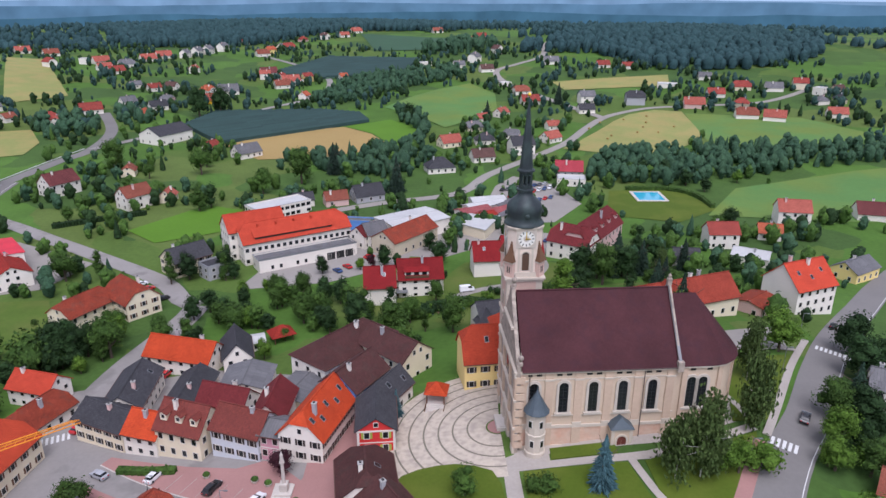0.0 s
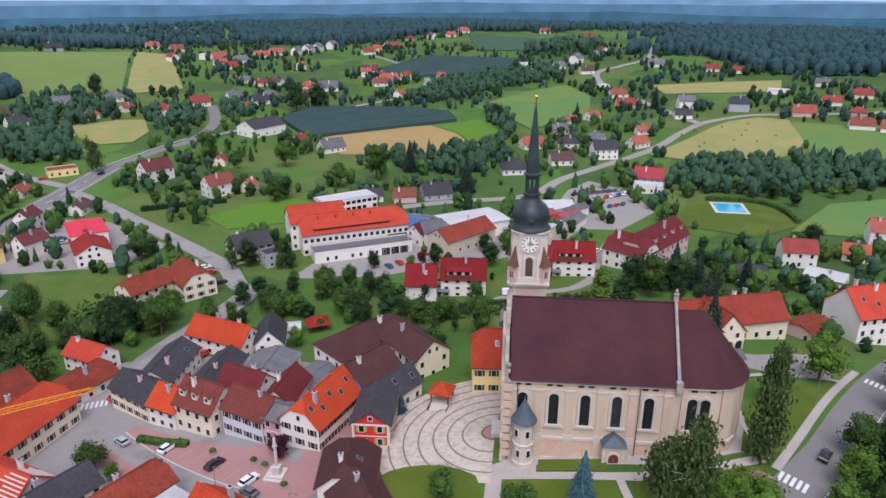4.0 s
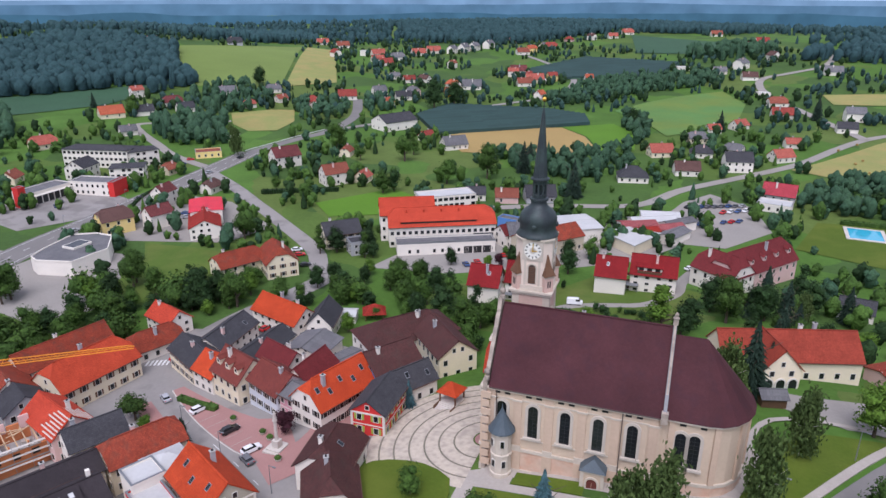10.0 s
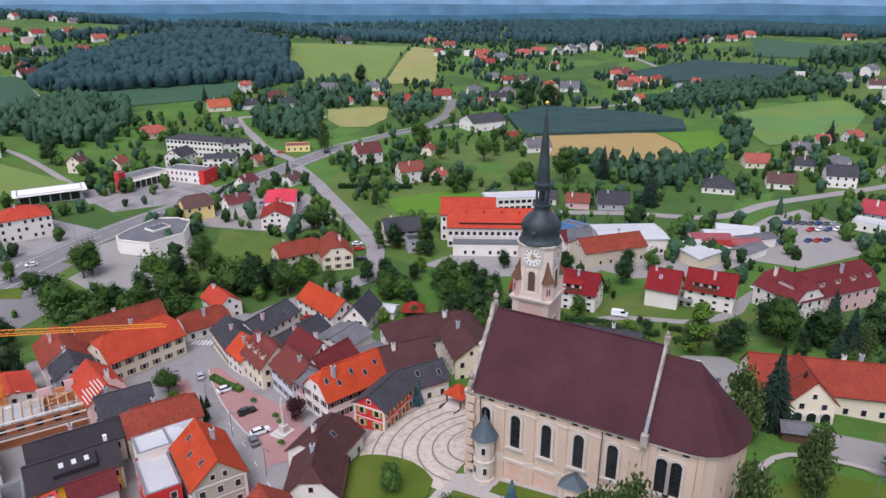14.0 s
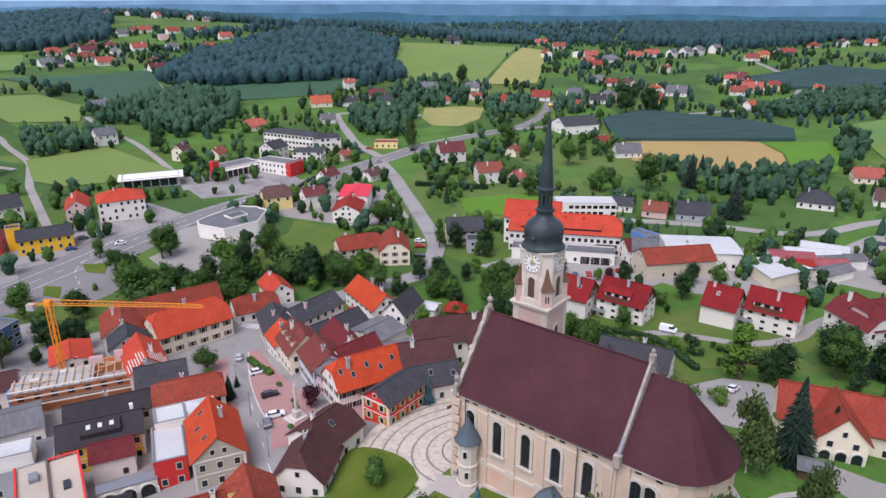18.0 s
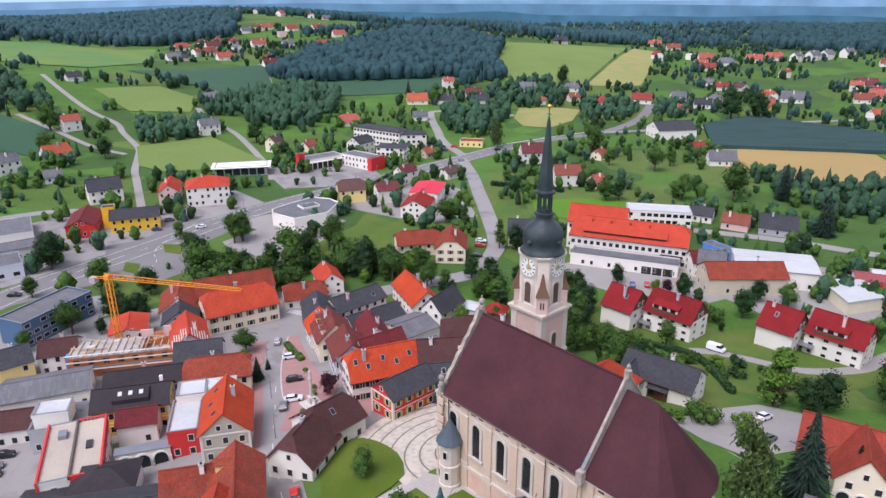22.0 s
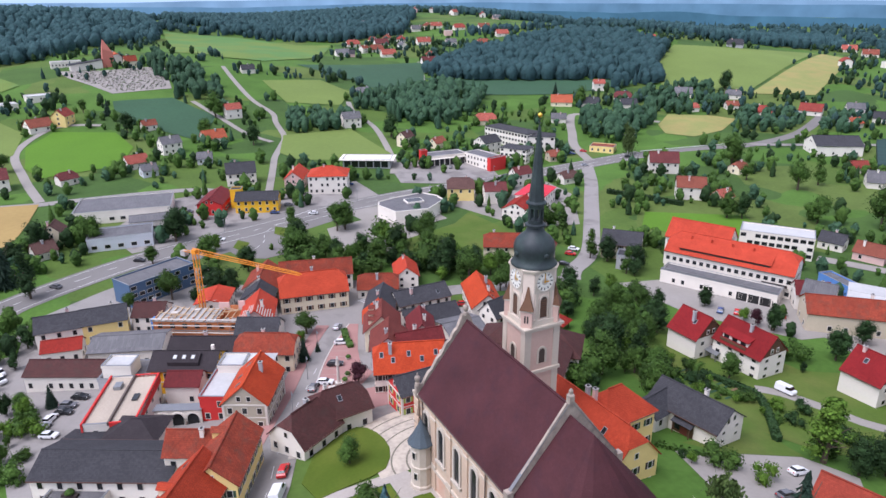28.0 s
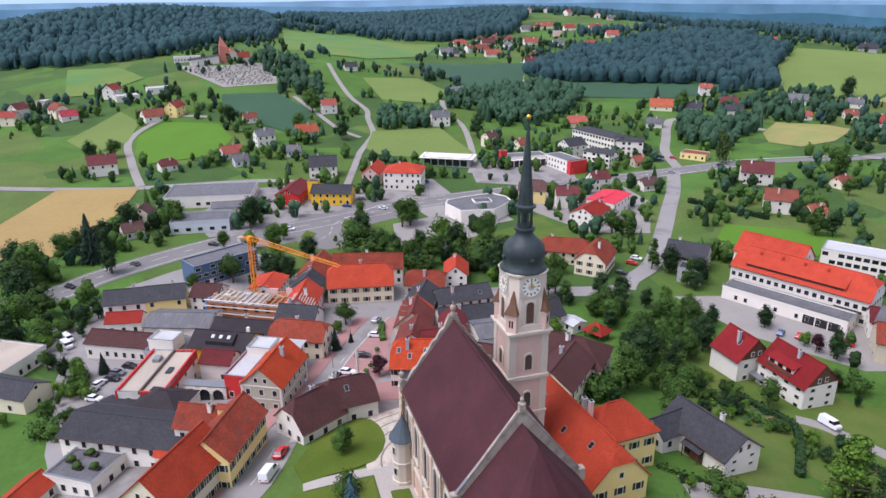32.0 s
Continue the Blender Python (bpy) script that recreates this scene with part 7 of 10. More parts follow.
house(-43.0, 84.5, 67, 6.0, 6.0, 8.4, 0.4, "flat", "white", "white", 2, "white flat-roofed stair block", chimneys=0, simple=True, category="annex")
house(-79.0, 60.5, 74, 19.0, 11.5, 4.8, 1.8, "gable", "grey", "white", 1, "wide low hall with grey roof", chimneys=0, simple=True, category="hall")
house(-97.2, 53.6, 90, 12.0, 8.8, 6.2, 3.0, "gable", "dark", "yellow", 2, "pale yellow row house with dark grey roof", gap=3.0, simple=True)
house(-97.2, 41.6, 90, 12.0, 8.8, 6.2, 3.0, "gable", "dark", "white", 2, "white row house with dark grey roof", gap=3.0, simple=True)
house(-86.5, 43.0, 84, 10.0, 6.0, 4.0, 2.0, "gable", "red", "white", 1, "small annex with brick-red roof", chimneys=0, simple=True, category="annex")
house(-97.0, 66.5, 70, 9.0, 9.0, 5.6, 2.6, "gable", "brown", "white", 2, "house with dark brown roof by the building site", simple=True)
house(-100.6, 85.0, 162, 11.5, 9.5, 5.2, 1.2, "gable", "coral", "white", 2, "new building with fresh red roof", chimneys=0, simple=True)
stripped = house(-79.5, 95.4, 165, 15.0, 9.0, 6.4, 3.6, "gable", "coral", "rose", 2, "house with coral-red roof half stripped for repair", simple=True)
for k in range(7):
    for sgn in (-1, 1):
        part("batten", MB().box(-7.6, -3.0 + 0.9 * (k % 3), -0.14, 0.14, 0.0, 0.1, M_STONE), stripped, at=pose(0, sgn * (0.7 + 0.62 * k), 10.27 - 0.8 * (0.7 + 0.62 * k), -38.7 * sgn))
house(-67.0, 94.0, 66, 11.5, 8.0, 6.2, 3.0, "gable", "dark", "white", 2, "house with dark slate roof", simple=True)
house(-53.5, 94.0, 66, 15.0, 8.6, 6.2, 3.4, "half", "rust", "cream", 2, "street house with rust-red half-hipped roof", gap=2.6)
house(-42.6, 90.0, 66, 7.0, 6.4, 7.2, 1.5, "hip", "white", "white", 2, "white corner pavilion with pale folded roof", chimneys=0, simple=True)
house(-125.0, 68.0, 121, 24.0, 10.0, 7.6, 0.5, "flat", "grey", "steelblue", 3, "steel-blue flat-roofed office block", chimneys=0, gap=2.4, simple=True, category="office", sides="sn", ww=1.8)
house(-68.7, 14.4, 154, 16.5, 15.0, 4.2, 0.5, "flat", "gravel", "white", 1, "white low hall with flat roof", chimneys=0, simple=True, category="hall")
house(-50.0, 23.4, 62, 15.0, 8.5, 4.5, 2.2, "gable", "dark", "cream", 1, "low shed with grey roof among gardens", chimneys=0, simple=True, category="shed")
house(-8.2, 50.4, 61, 11.0, 9.8, 3.6, 0.4, "flat", "grey", "white", 1, "flat-roofed garage with a roof terrace", chimneys=0, simple=True, category="garage")
house(-1.6, 39.6, 155, 13.0, 6.2, 3.2, 1.8, "gable", "parsonage", "white", 1, "low house with an orange roof beside the garage", chimneys=0, simple=True)
# roof garden on the garage
for x, y, w in ((-9.5, 47.6, 1.3), (-7.0, 49.2, 1.0), (-11.0, 50.8, 1.5), (-6.2, 52.5, 1.1)):
    z = height(-8.2, 50.4) + 3.72
    p = empty("planter", pose(x, y, z, 0, 0, 61), "dark planter box with green shrubs on the roof terrace", "planter")
    part("box", MB().box(-w, w, -0.5, 0.5, 0, 0.55, M_DARKWOOD), p)
    part("shrub", MB().lathe([(0.5, 0.5), (0.9, 0.8), (0.85, 1.2), (0.3, 1.6)], 8, M_LEAF["mid"]), p, smooth=True)
house(-27.5, 62.5, 66, 11.0, 9.0, 5.2, 2.2, "hip", "black", "white", 1, "low link building with dark folded roof", chimneys=0, simple=True, category="annex", sides="")
# around the church
house(18.0, 142.4, 8, 28.0, 11.0, 7.2, 6.2, "half", "parsonage", "yellow", 2, "yellow parsonage with dark shutters and orange-red roof", shutter=M_DARKWOOD, gap=3.0, chimneys=2, skylights=3, z=6.9)
house(17.2, 150.0, 98, 13.0, 9.4, 8.2, 4.4, "hip", "parsonage", "yellow", 2, "yellow parsonage wing with hipped orange roof", shutter=M_GREEN, gap=2.8, chimneys=0, z=6.9)
house(16.9, 171.3, 15, 16.5, 9.6, 3.9, 3.4, "gable", "dark", "white", 2, "white parish hall with dark grey roof and timber porch", gap=3.0, chimneys=1, category="hall", z=5.5, sides="e", wh=0.8)
house(12.6, 164.3, 105, 7.6, 6.4, 3.4, 2.8, "gable", "dark", "white", 1, "low white wing of the parish hall with dark roof", chimneys=0, simple=True, category="hall", z=5.5)
hp = empty("entrance_porch", pose(16.9, 171.3, 5.5, 0, 0, 15), "dark timber entrance front of the parish hall", "porch")
part("boarding", MB().box(-1.4, 3.2, -4.95, -4.8, -0.3, 3.5, WALL["wood"]), hp)
part("door", MB().box(0.3, 1.9, -5.02, -4.95, -0.3, 2.1, M_DOOR), hp)
part("glazing", MB().box(-1.1, 0.1, -5.0, -4.95, 0.3, 2.2, M_GLASS), hp)
for k in (-0.9, 2.9):
    part("post", MB().box(k - 0.1, k + 0.1, -6.1, -5.9, -0.8, 2.6, WALL["wood"]), hp)
part("canopy", MB().slab([(-1.4, -6.3, 2.6), (3.4, -6.3, 2.6), (3.4, -4.8, 3.1), (-1.4, -4.8, 3.1)], 0.14, TILE["dark"]), hp)
house(64.5, 172.6, 21, 31.0, 11.0, 5.4, 4.8, "gable", "terracotta", "cream", 1, "long cream building with terracotta-red roof", gap=3.2, chimneys=2)
east = house(61.6, 165.2, 116, 11.0, 8.6, 5.2, 4.6, "gable", "terracotta", "cream", 2, "cream gabled house front with arcaded porch", gap=2.8, chimneys=0)
for u in (-2.7, 0.0, 2.7):
    A = MB()
    arch_ring(A, 1.9, 2.9, 0.3, -0.25, 0.1, M_FRAME)
    m = pose(0, 0, 0, 0, 0, -90) @ pose(u, -5.55, -0.1)
    ring = part("porch_arch", A, east, at=m)
    # porch has no depth: its inner shade is a dark plate
    G = MB()
    arch_plate(G, 1.9, 2.9, -0.06, 0.0, M_GLASS)
    part("opening", G, ring, "dark plate standing in for the shaded porch arch")
house(105.3, 188.9, 22.5, 15.0, 13.0, 9.0, 6.0, "gable", "coral", "white", 3, "tall white corner house with coral-red roof", gap=2.4, chimneys=2, skylights=3)
house(89.0, 179.5, 40, 10.0, 8.0, 3.6, 1.0, "gable", "rust", "rose", 1, "low link building with a flat rust roof", chimneys=0, simple=True, category="annex")
house(62.0, 150.5, 20, 5.0, 3.6, 2.4, 1.0, "gable", "grey", "wood", 1, "small timber kiosk with blue-grey roof", chimneys=0, simple=True, category="kiosk", sides="")

# ---- larger buildings farther out ----
FLATS = "white three-storey flats with crimson roof and dark boarded gables"
for x, y, turn in ((-14.0, 206.0, 7.0), (21.6, 229.6, 5.5)):
    m = pose(x, y, 0, 0, 0, turn)
    for u, v, L, W, label in ((-6.4, 0.2, 9.8, 10.4, FLATS), (7.0, 5.4, 14.6, 10.2, "white flats with crimson roof, long dormer and boarded gable")):
        q = m @ Vector((u, v, 0))
        t = house(q.x, q.y, turn, L, W, 6.6, 5.0, "gable", "flats", "white", 3 if u > 0 else 2, label, gap=3.4 if u > 0 else 4.4, chimneys=1, boarded=True, group="flats", category="apartment house", sides="e" if u < 0 else "se", wh=1.1, ww=1.2, skylights=1 if u < 0 else 0)
        if u > 0:
            d = part("long_dormer", MB().box(-5.2, 2.6, -4.3, 0.0, 6.9, 8.9, WALL["white"]), t)
            part("dormer_roof", MB().slab([(-5.6, -4.8, 8.9), (3.0, -4.8, 8.9), (3.0, 0.6, 10.6), (-5.6, 0.6, 10.6)], 0.15, TILE["flats"]), d)
            part("balcony_rail", MB().box(-5.2, 2.6, -5.2, -5.1, 6.9, 7.7, WALL["wood"]), d)
            for k in range(3):
                part("window", inset_plate(1.6, 1.2, 0.1, 0.06, M_FRAME, M_GLASS), d, at=pose(-4.0 + 2.6 * k, -4.3, 7.4))
        else:
            part("porch_roof", MB().slab([(5.0, -1.6, 2.7), (9.0, -1.6, 2.7), (9.0, 1.2, 3.3), (5.0, 1.2, 3.3)], 0.15, M_METAL), t)
            for k in (5.3, 8.7):
                part("porch_post", MB().box(k - 0.08, k + 0.08, -1.4, -1.24, -0.5, 2.7, M_METAL), t)
            for k in range(3):
                part("balcony", MB().box(5.0, 7.4, 1.0, 2.4, 2.4 * k + 0.4, 2.4 * k + 0.55, WALL["white"]).box(5.0, 7.4, 1.0, 1.1, 2.4 * k + 0.55, 2.4 * k + 1.4, WALL["wood"]), t)
house(58.0, 256.0, 56, 34.0, 12.0, 7.2, 6.5, "half", "maroon", "rose", 2, "long rose-coloured house with dark red half-hipped roof", gap=3.4, dormers=5, skylights=0, chimneys=1, simple=True)
house(49.0, 246.0, 146, 16.0, 12.0, 6.8, 5.5, "half", "maroon", "white", 2, "white house with dark red half-hipped roof", gap=3.4, simple=True)
school = house(-58.6, 255.6, 31, 42.5, 15.0, 8.4, 5.4, "half", "coral", "white", 2, "long white school with bright coral roof and roof-light band", gap=2.2, chimneys=0, category="school", ww=1.3, wh=1.4)
part("long_dormer", MB().box(-16.5, 13.5, -6.7, -4.6, 9.3, 10.25, M_DARKWOOD), school, "long low dormer band under the coral tiles")
part("dormer_roof", MB().slab([(-17.0, -7.1, 10.2), (14.0, -7.1, 10.2), (14.0, -2.6, 12.3), (-17.0, -2.6, 12.3)], 0.14, TILE["coral"]), school)
for u in (-14, -7, 0, 7):
    part("vent_cowl", MB().box(u - 0.3, u + 0.3, -2.3, -1.7, 12.0, 13.6, TILE["coral"]), school)
part("balcony", MB().box(12.0, 20.0, -8.9, -7.5, 4.0, 4.2, M_CONCRETE).box(12.0, 20.0, -8.95, -8.85, 4.2, 5.1, M_DARKWOOD), school, "dark railed balcony")
house(-73.4, 254.6, 31, 22.0, 12.5, 11.0, 5.2, "gable", "coral", "white", 3, "white school wing with coral roof", gap=2.6, category="school", chimneys=0)
house(-28.0, 262.5, 31, 9.0, 11.0, 6.0, 3.2, "gable", "grey", "white", 2, "white end building of the school with grey roof", simple=True, category="school", chimneys=0)
annex = house(-51.5, 244.0, 31, 38.0, 8.0, 4.2, 0.5, "flat", "grey", "white", 1, "low flat-roofed school annex", chimneys=0, gap=3.0, simple=True, category="school")
# black panel on the closed wall paints the dark inside of a carport
part("carport_opening", MB().box(6.5, 17.5, -4.06, -3.95, 0.0, 2.9, M_BLACK), annex, "dark open carport bay")
for u in (6.5, 10.2, 13.9, 17.5):
    part("carport_post", MB().box(u - 0.15, u + 0.15, -4.3, -4.0, -0.5, 3.1, WALL["white"]), annex)
part("terrace_rail", MB().box(-19.0, 19.0, -4.02, -3.94, 4.8, 5.5, M_METAL), annex)
house(-72.0, 291.0, 41, 26.0, 11.0, 8.4, 0.8, "flat", "white", "white", 3, "white flat-roofed block with window bands", chimneys=0, gap=2.4, simple=True, category="school", ww=1.9)
house(-93.0, 234.5, 47, 14.5, 10.5, 5.8, 3.8, "gable", "dark", "cream", 2, "cream house with dark slate roof near the school", gap=2.6, shutter=M_DARKWOOD)
house(-81.5, 229.0, 47, 8.0, 7.0, 5.0, 0.5, "flat", "dark", "grey", 2, "low grey flat-roofed link building", chimneys=0, simple=True, category="annex")
house(-110.5, 193.5, 64, 17.0, 10.0, 5.0, 3.6, "half", "rust", "cream", 2, "old inn with rust-red roof", gap=2.8)
house(-98.5, 200.5, 140, 15.0, 11.0, 5.8, 5.0, "half", "rust", "cream", 2, "cream inn with dark shutters and rust-red half-hipped roof", shutter=M_BROWN, gap=2.6)
house(-162.0, 236.0, 132, 20.0, 13.0, 7.0, 0.6, "gable", "crimson", "white", 2, "shop with bright crimson sheet roof", chimneys=0, gap=3.5, simple=True, category="shop")
house(-152.0, 223.5, 132, 20.0, 12.0, 5.0, 3.0, "gable", "red", "white", 2, "white house with brick-red roof beside the shop", simple=True)
office = empty("office", pose(-171.0, 177.0, height(-171, 177)), "modern angular white office building with glazed front and grey roof", "office")
OFF = [(-2.5, -15.0), (10.5, -11.0), (11.5, 4.0), (1.0, 15.5), (-7.0, 15.0), (-14.0, 10.0), (-10.5, -5.0), (-7.5, -13.0)]
part("wall", MB().prism(OFF, -2.0, 5.4, WALL["white"]), office)
part("roof", MB().prism([(x * 0.96, y * 0.96) for x, y in OFF], 5.4, 5.55, TILE["grey"]), office)
for k in range(len(OFF)):
    a, b = Vector((*OFF[k - 1], 0)), Vector((*OFF[k], 0))
    n = (b - a).normalized()
    n = Vector((n.y, -n.x, 0)) * 0.35
    part("parapet", MB().poly([a + Vector((0, 0, 5.2)), b + Vector((0, 0, 5.2)), b - n + Vector((0, 0, 5.2)), a - n + Vector((0, 0, 5.2)), a + Vector((0, 0, 5.9)), b + Vector((0, 0, 5.9)), b - n + Vector((0, 0, 5.9)), a - n + Vector((0, 0, 5.9))], [(3, 2, 1, 0), (4, 5, 6, 7), (0, 1, 5, 4), (1, 2, 6, 5), (2, 3, 7, 6), (3, 0, 4, 7)], WALL["white"]), office)
for k in range(7):
    u = k / 7.0
    part("window", inset_plate(1.6, 3.4, 0.1, 0.06, M_FRAME, M_GLASS), office, at=pose(11.5 - 10.5 * u - 0.8, 4.0 + 11.5 * u + 0.7, 1.2, 0, 0, 132.4))
for k in range(5):
    part("window", inset_plate(1.4, 1.3, 0.1, 0.06, M_FRAME, M_GLASS), office, at=pose(10.6 + 0.06 * k, -9.0 + 2.6 * k, 1.0, 0, 0, 86.2))
part("roof_light", MB().box(-5.0, 1.0, -2.0, 6.0, 5.55, 6.3, WALL["white"]).box(-4.6, 0.6, -1.6, 5.6, 6.3, 6.36, M_GLASS), office)
garage = house(-252.6, 227.0, 91.5, 23.5, 10.5, 5.4, 0.4, "flat", "grey", "white", 1, "fire station garage wing with dark gates and grey roof", chimneys=0, simple=True, category="fire station", sides="")
for k in range(7):
    part("gate", MB().box(-10.9 + 3.2 * k, -8.3 + 3.2 * k, -5.32, -5.2, -0.2, 3.6, M_GLASS), garage, "dark glazed garage gate")
part("canopy", MB().box(-11.8, 11.8, -6.6, -5.2, 3.9, 4.2, WALL["white"]), garage)
house(-239.0, 246.0, 15, 22.0, 10.5, 6.4, 0.4, "flat", "grey", "white", 2, "white fire station hall with red end", chimneys=0, gap=2.4, simple=True, category="fire station")
house(-228.0, 248.8, 15, 3.0, 11.2, 6.9, 0.4, "flat", "red", "red", 1, "red end block of the fire station", chimneys=0, simple=True, category="fire station", sides="")
house(-249.5, 213.2, 91.5, 3.6, 3.6, 9.0, 0.4, "flat", "red", "red", 1, "red fire station hose tower", chimneys=0, simple=True, category="tower", sides="")
house(-281.0, 287.0, 17, 38.0, 13.0, 9.8, 1.6, "hip", "dark", "white", 3, "white three-storey apartment house with dark roof", gap=2.6, chimneys=0, simple=True, category="apartment house", ww=1.6)
house(-262.0, 297.5, 60, 16.0, 12.0, 9.0, 1.5, "hip", "dark", "white", 3, "white end wing of the apartment house with dark roof", gap=2.6, chimneys=0, simple=True, category="apartment house", ww=1.6)
house(-242.5, 269.5, 38, 16.5, 11.5, 8.0, 0.9, "hip", "dark", "white", 3, "white apartment villa with dark roof and balconies", gap=2.4, chimneys=0, simple=True, category="apartment house", ww=1.6)
house(-268.5, 263.0, 105, 13.0, 11.0, 6.6, 3.4, "gable", "dark", "white", 2, "white gabled house with dark roof behind the fire station", gap=3.4, chimneys=0, simple=True)
house(-205.5, 114.5, 73, 19.0, 11.0, 5.8, 2.6, "gable", "dark", "bright_yellow", 2, "bright yellow shop with dark roof", gap=3.0, chimneys=0, category="shop")
house(-213.0, 106.0, 73, 5.0, 5.0, 8.6, 0.4, "flat", "dark", "bright_yellow", 2, "bright yellow sign tower of the shop", chimneys=0, simple=True, category="tower", sides="")
house(-214.5, 96.5, 160, 22.0, 11.0, 4.8, 2.6, "gable", "maroon", "red", 1, "red timber shop with dark brown roof", chimneys=0, simple=True, category="shop")
house(-223.4, 152.4, 70, 19.0, 15.0, 9.0, 3.4, "hip", "coral", "white", 3, "white three-storey house with coral hipped roof", gap=2.4, chimneys=1, simple=True)
house(-236.0, 138.6, 158, 18.0, 9.0, 6.0, 3.4, "gable", "coral", "rose", 2, "house with coral-red roof behind the shops", simple=True)
pav = house(-262.0, 184.5, 64, 27.0, 12.0, 4.4, 0.4, "flat", "white", "grey", 1, "low glazed pavilion with overhanging white roof", chimneys=0, simple=True, category="shop", sides="")
part("overhang", MB().box(-15.5, 15.5, -8.0, 6.6, 4.5, 4.75, WALL["white"]), pav, "white overhanging roof slab")
for k in range(6):
    part("glazing", MB().box(-12.6 + 4.2 * k, -9.0 + 4.2 * k, -6.12, -6.0, 0.3, 3.8, M_GLASS), pav)
house(-222.0, 58.0, 84, 40.0, 24.0, 4.8, 0.4, "flat", "grey", "white", 1, "wide white supermarket hall with grey flat roof", chimneys=0, gap=4.0, simple=True, category="supermarket", ww=2.0)
house(-182.0, 56.5, 88, 24.0, 14.0, 4.8, 0.4, "flat", "grey", "paleblue", 1, "grey flat-roofed hall by the highway", chimneys=0, gap=4.0, simple=True, category="hall", ww=2.0)
house(-197.0, 68.0, 88, 16.0, 10.0, 4.8, 1.4, "gable", "grey", "white", 1, "low white shop hall with grey roof", chimneys=0, simple=True, category="hall")
house(-182.5, 455.0, 62, 27.0, 19.0, 6.0, 4.5, "gable", "dark", "white", 1, "large white barn with dark roof", gap=6.0, chimneys=0, simple=True, category="barn")
house(-15.0, 260.0, 52, 26.0, 12.0, 6.0, 3.6, "gable", "rust", "beige", 1, "market building with rust-orange roof", gap=4.0, chimneys=1, simple=True)
house(-13.0, 277.0, 36, 26.0, 18.0, 6.4, 0.6, "gable", "white", "white", 1, "large white hall with white sheet roof", chimneys=0, gap=5.0, simple=True, category="hall")
house(-34.5, 280.5, -8, 15.0, 5.0, 4.2, 0.4, "flat", "grey", "blue", 1, "long blue container store", chimneys=0, simple=True, category="container", sides="")
house(-31.0, 262.0, 54, 10.0, 8.0, 5.4, 3.0, "gable", "maroon", "white", 2, "house with dark red roof by the market", simple=True)
hall = empty("bath_hall", pose(14.5, 277.0, height(14.5, 277)), "low white hall with a pale flat roof and slanted front", "hall")
BH = [(-11.5, 1.0), (2.5, -10.5), (9.5, 7.5), (-3.0, 10.5)]
part("wall", MB().prism(BH, -1.5, 4.4, WALL["cream"]), hall)
part("roof", MB().prism([(x * 1.06, y * 1.06) for x, y in BH], 4.4, 4.75, TILE["white"]), hall)
for x, y, rot, L, W, e, t in ((13.5, 297.0, 32, 15.0, 8.0, 3.8, "dusty"), (18.5, 303.5, 32, 19.0, 7.0, 4.4, "white"), (24.0, 297.0, 40, 17.0, 6.5, 3.6, "dusty"), (29.0, 305.5, 50, 15.0, 6.0, 4.0, "grey"), (20.5, 312.5, 15, 16.0, 7.5, 4.2, "white"), (29.0, 292.0, 68, 14.0, 7.0, 3.4, "grey"), (17.5, 290.0, 35, 11.0, 6.0, 3.6, "red")):
    house(x, y, rot, L, W, e, 1.0, "gable", t, "white", 1, "low exhibition hall with a %s folded roof" % {"red": "red", "white": "white", "dusty": "dusty", "grey": "grey"}[t], chimneys=0, simple=True, category="hall", group="exhibition halls", sides="")


# ---- houses of the outskirts and the hills ----
COLOUR = {"brownred": "red-brown", "orange": "orange", "red": "brick-red", "rust": "rust-brown", "brown": "dark brown", "maroon": "dark red", "dark": "slate-grey", "grey": "grey", "white": "flat white", "coral": "coral-red", "crimson": "crimson"}
PAINT = {"white": "white", "cream": "cream", "yellow": "yellow", "bright_yellow": "bright yellow", "rose": "rose", "beige": "beige", "grey": "grey", "paleblue": "pale blue"}


def cottage(x, y, rot, L, W, eave, rise, roof, tile, wall, storeys):
    far = math.hypot(x, y - 115) > 400
    if L > 14:
        k = (14 + 0.3 * (L - 14)) / L
        L, W, rise = L * k, W * k, rise * k
    size = "small " if L < 9.5 else ("long " if L > 17 else "")
    # takes the haze-greyed version of the tile where there is one
    return house(x, y, rot, L, W, eave, rise, roof, tile + "_old" if tile + "_old" in TILE else tile, wall, storeys, "%s%s house with %s roof among gardens" % (size, PAINT[wall], COLOUR[tile]), simple=True, gap=5.4 if far else 3.4, chimneys=1 if roof != "flat" else 0, group="outlying houses", sides="nsew" if not far else ("sw" if math.hypot(x, y - 115) < 620 else "s"))


cottage(79, 96, 145, 8.0, 7.0, 3.3, 2.9, "gable", "rust", "white", 1)
cottage(93, 125, 153, 8.0, 7.0, 6.3, 2.9, "gable", "grey", "white", 2)
cottage(88, 236, 173, 9.5, 7.0, 3.3, 2.9, "gable", "dark", "white", 1)
cottage(114.0, 240.0, 150, 12.5, 9.0, 3.6, 1.6, "gable", "white", "white", 1)
cottage(110, 260, 180, 11.9, 8.6, 6.3, 3.6, "gable", "red", "white", 2)
cottage(145.5, 227.5, 32, 16.0, 10.5, 4.0, 3.2, "gable", "grey", "yellow", 1)
cottage(134, 270, 166, 9.2, 7.0, 3.3, 2.9, "gable", "orange", "white", 1)
cottage(-177, 29, 116, 8.0, 7.0, 3.3, 2.9, "gable", "brown", "white", 1)
cottage(-191, 32, 170, 8.0, 7.0, 6.3, 2.9, "gable", "brown", "cream", 2)
cottage(-175, 221, 74, 10.4, 7.5, 6.3, 3.1, "gable", "maroon", "white", 2)
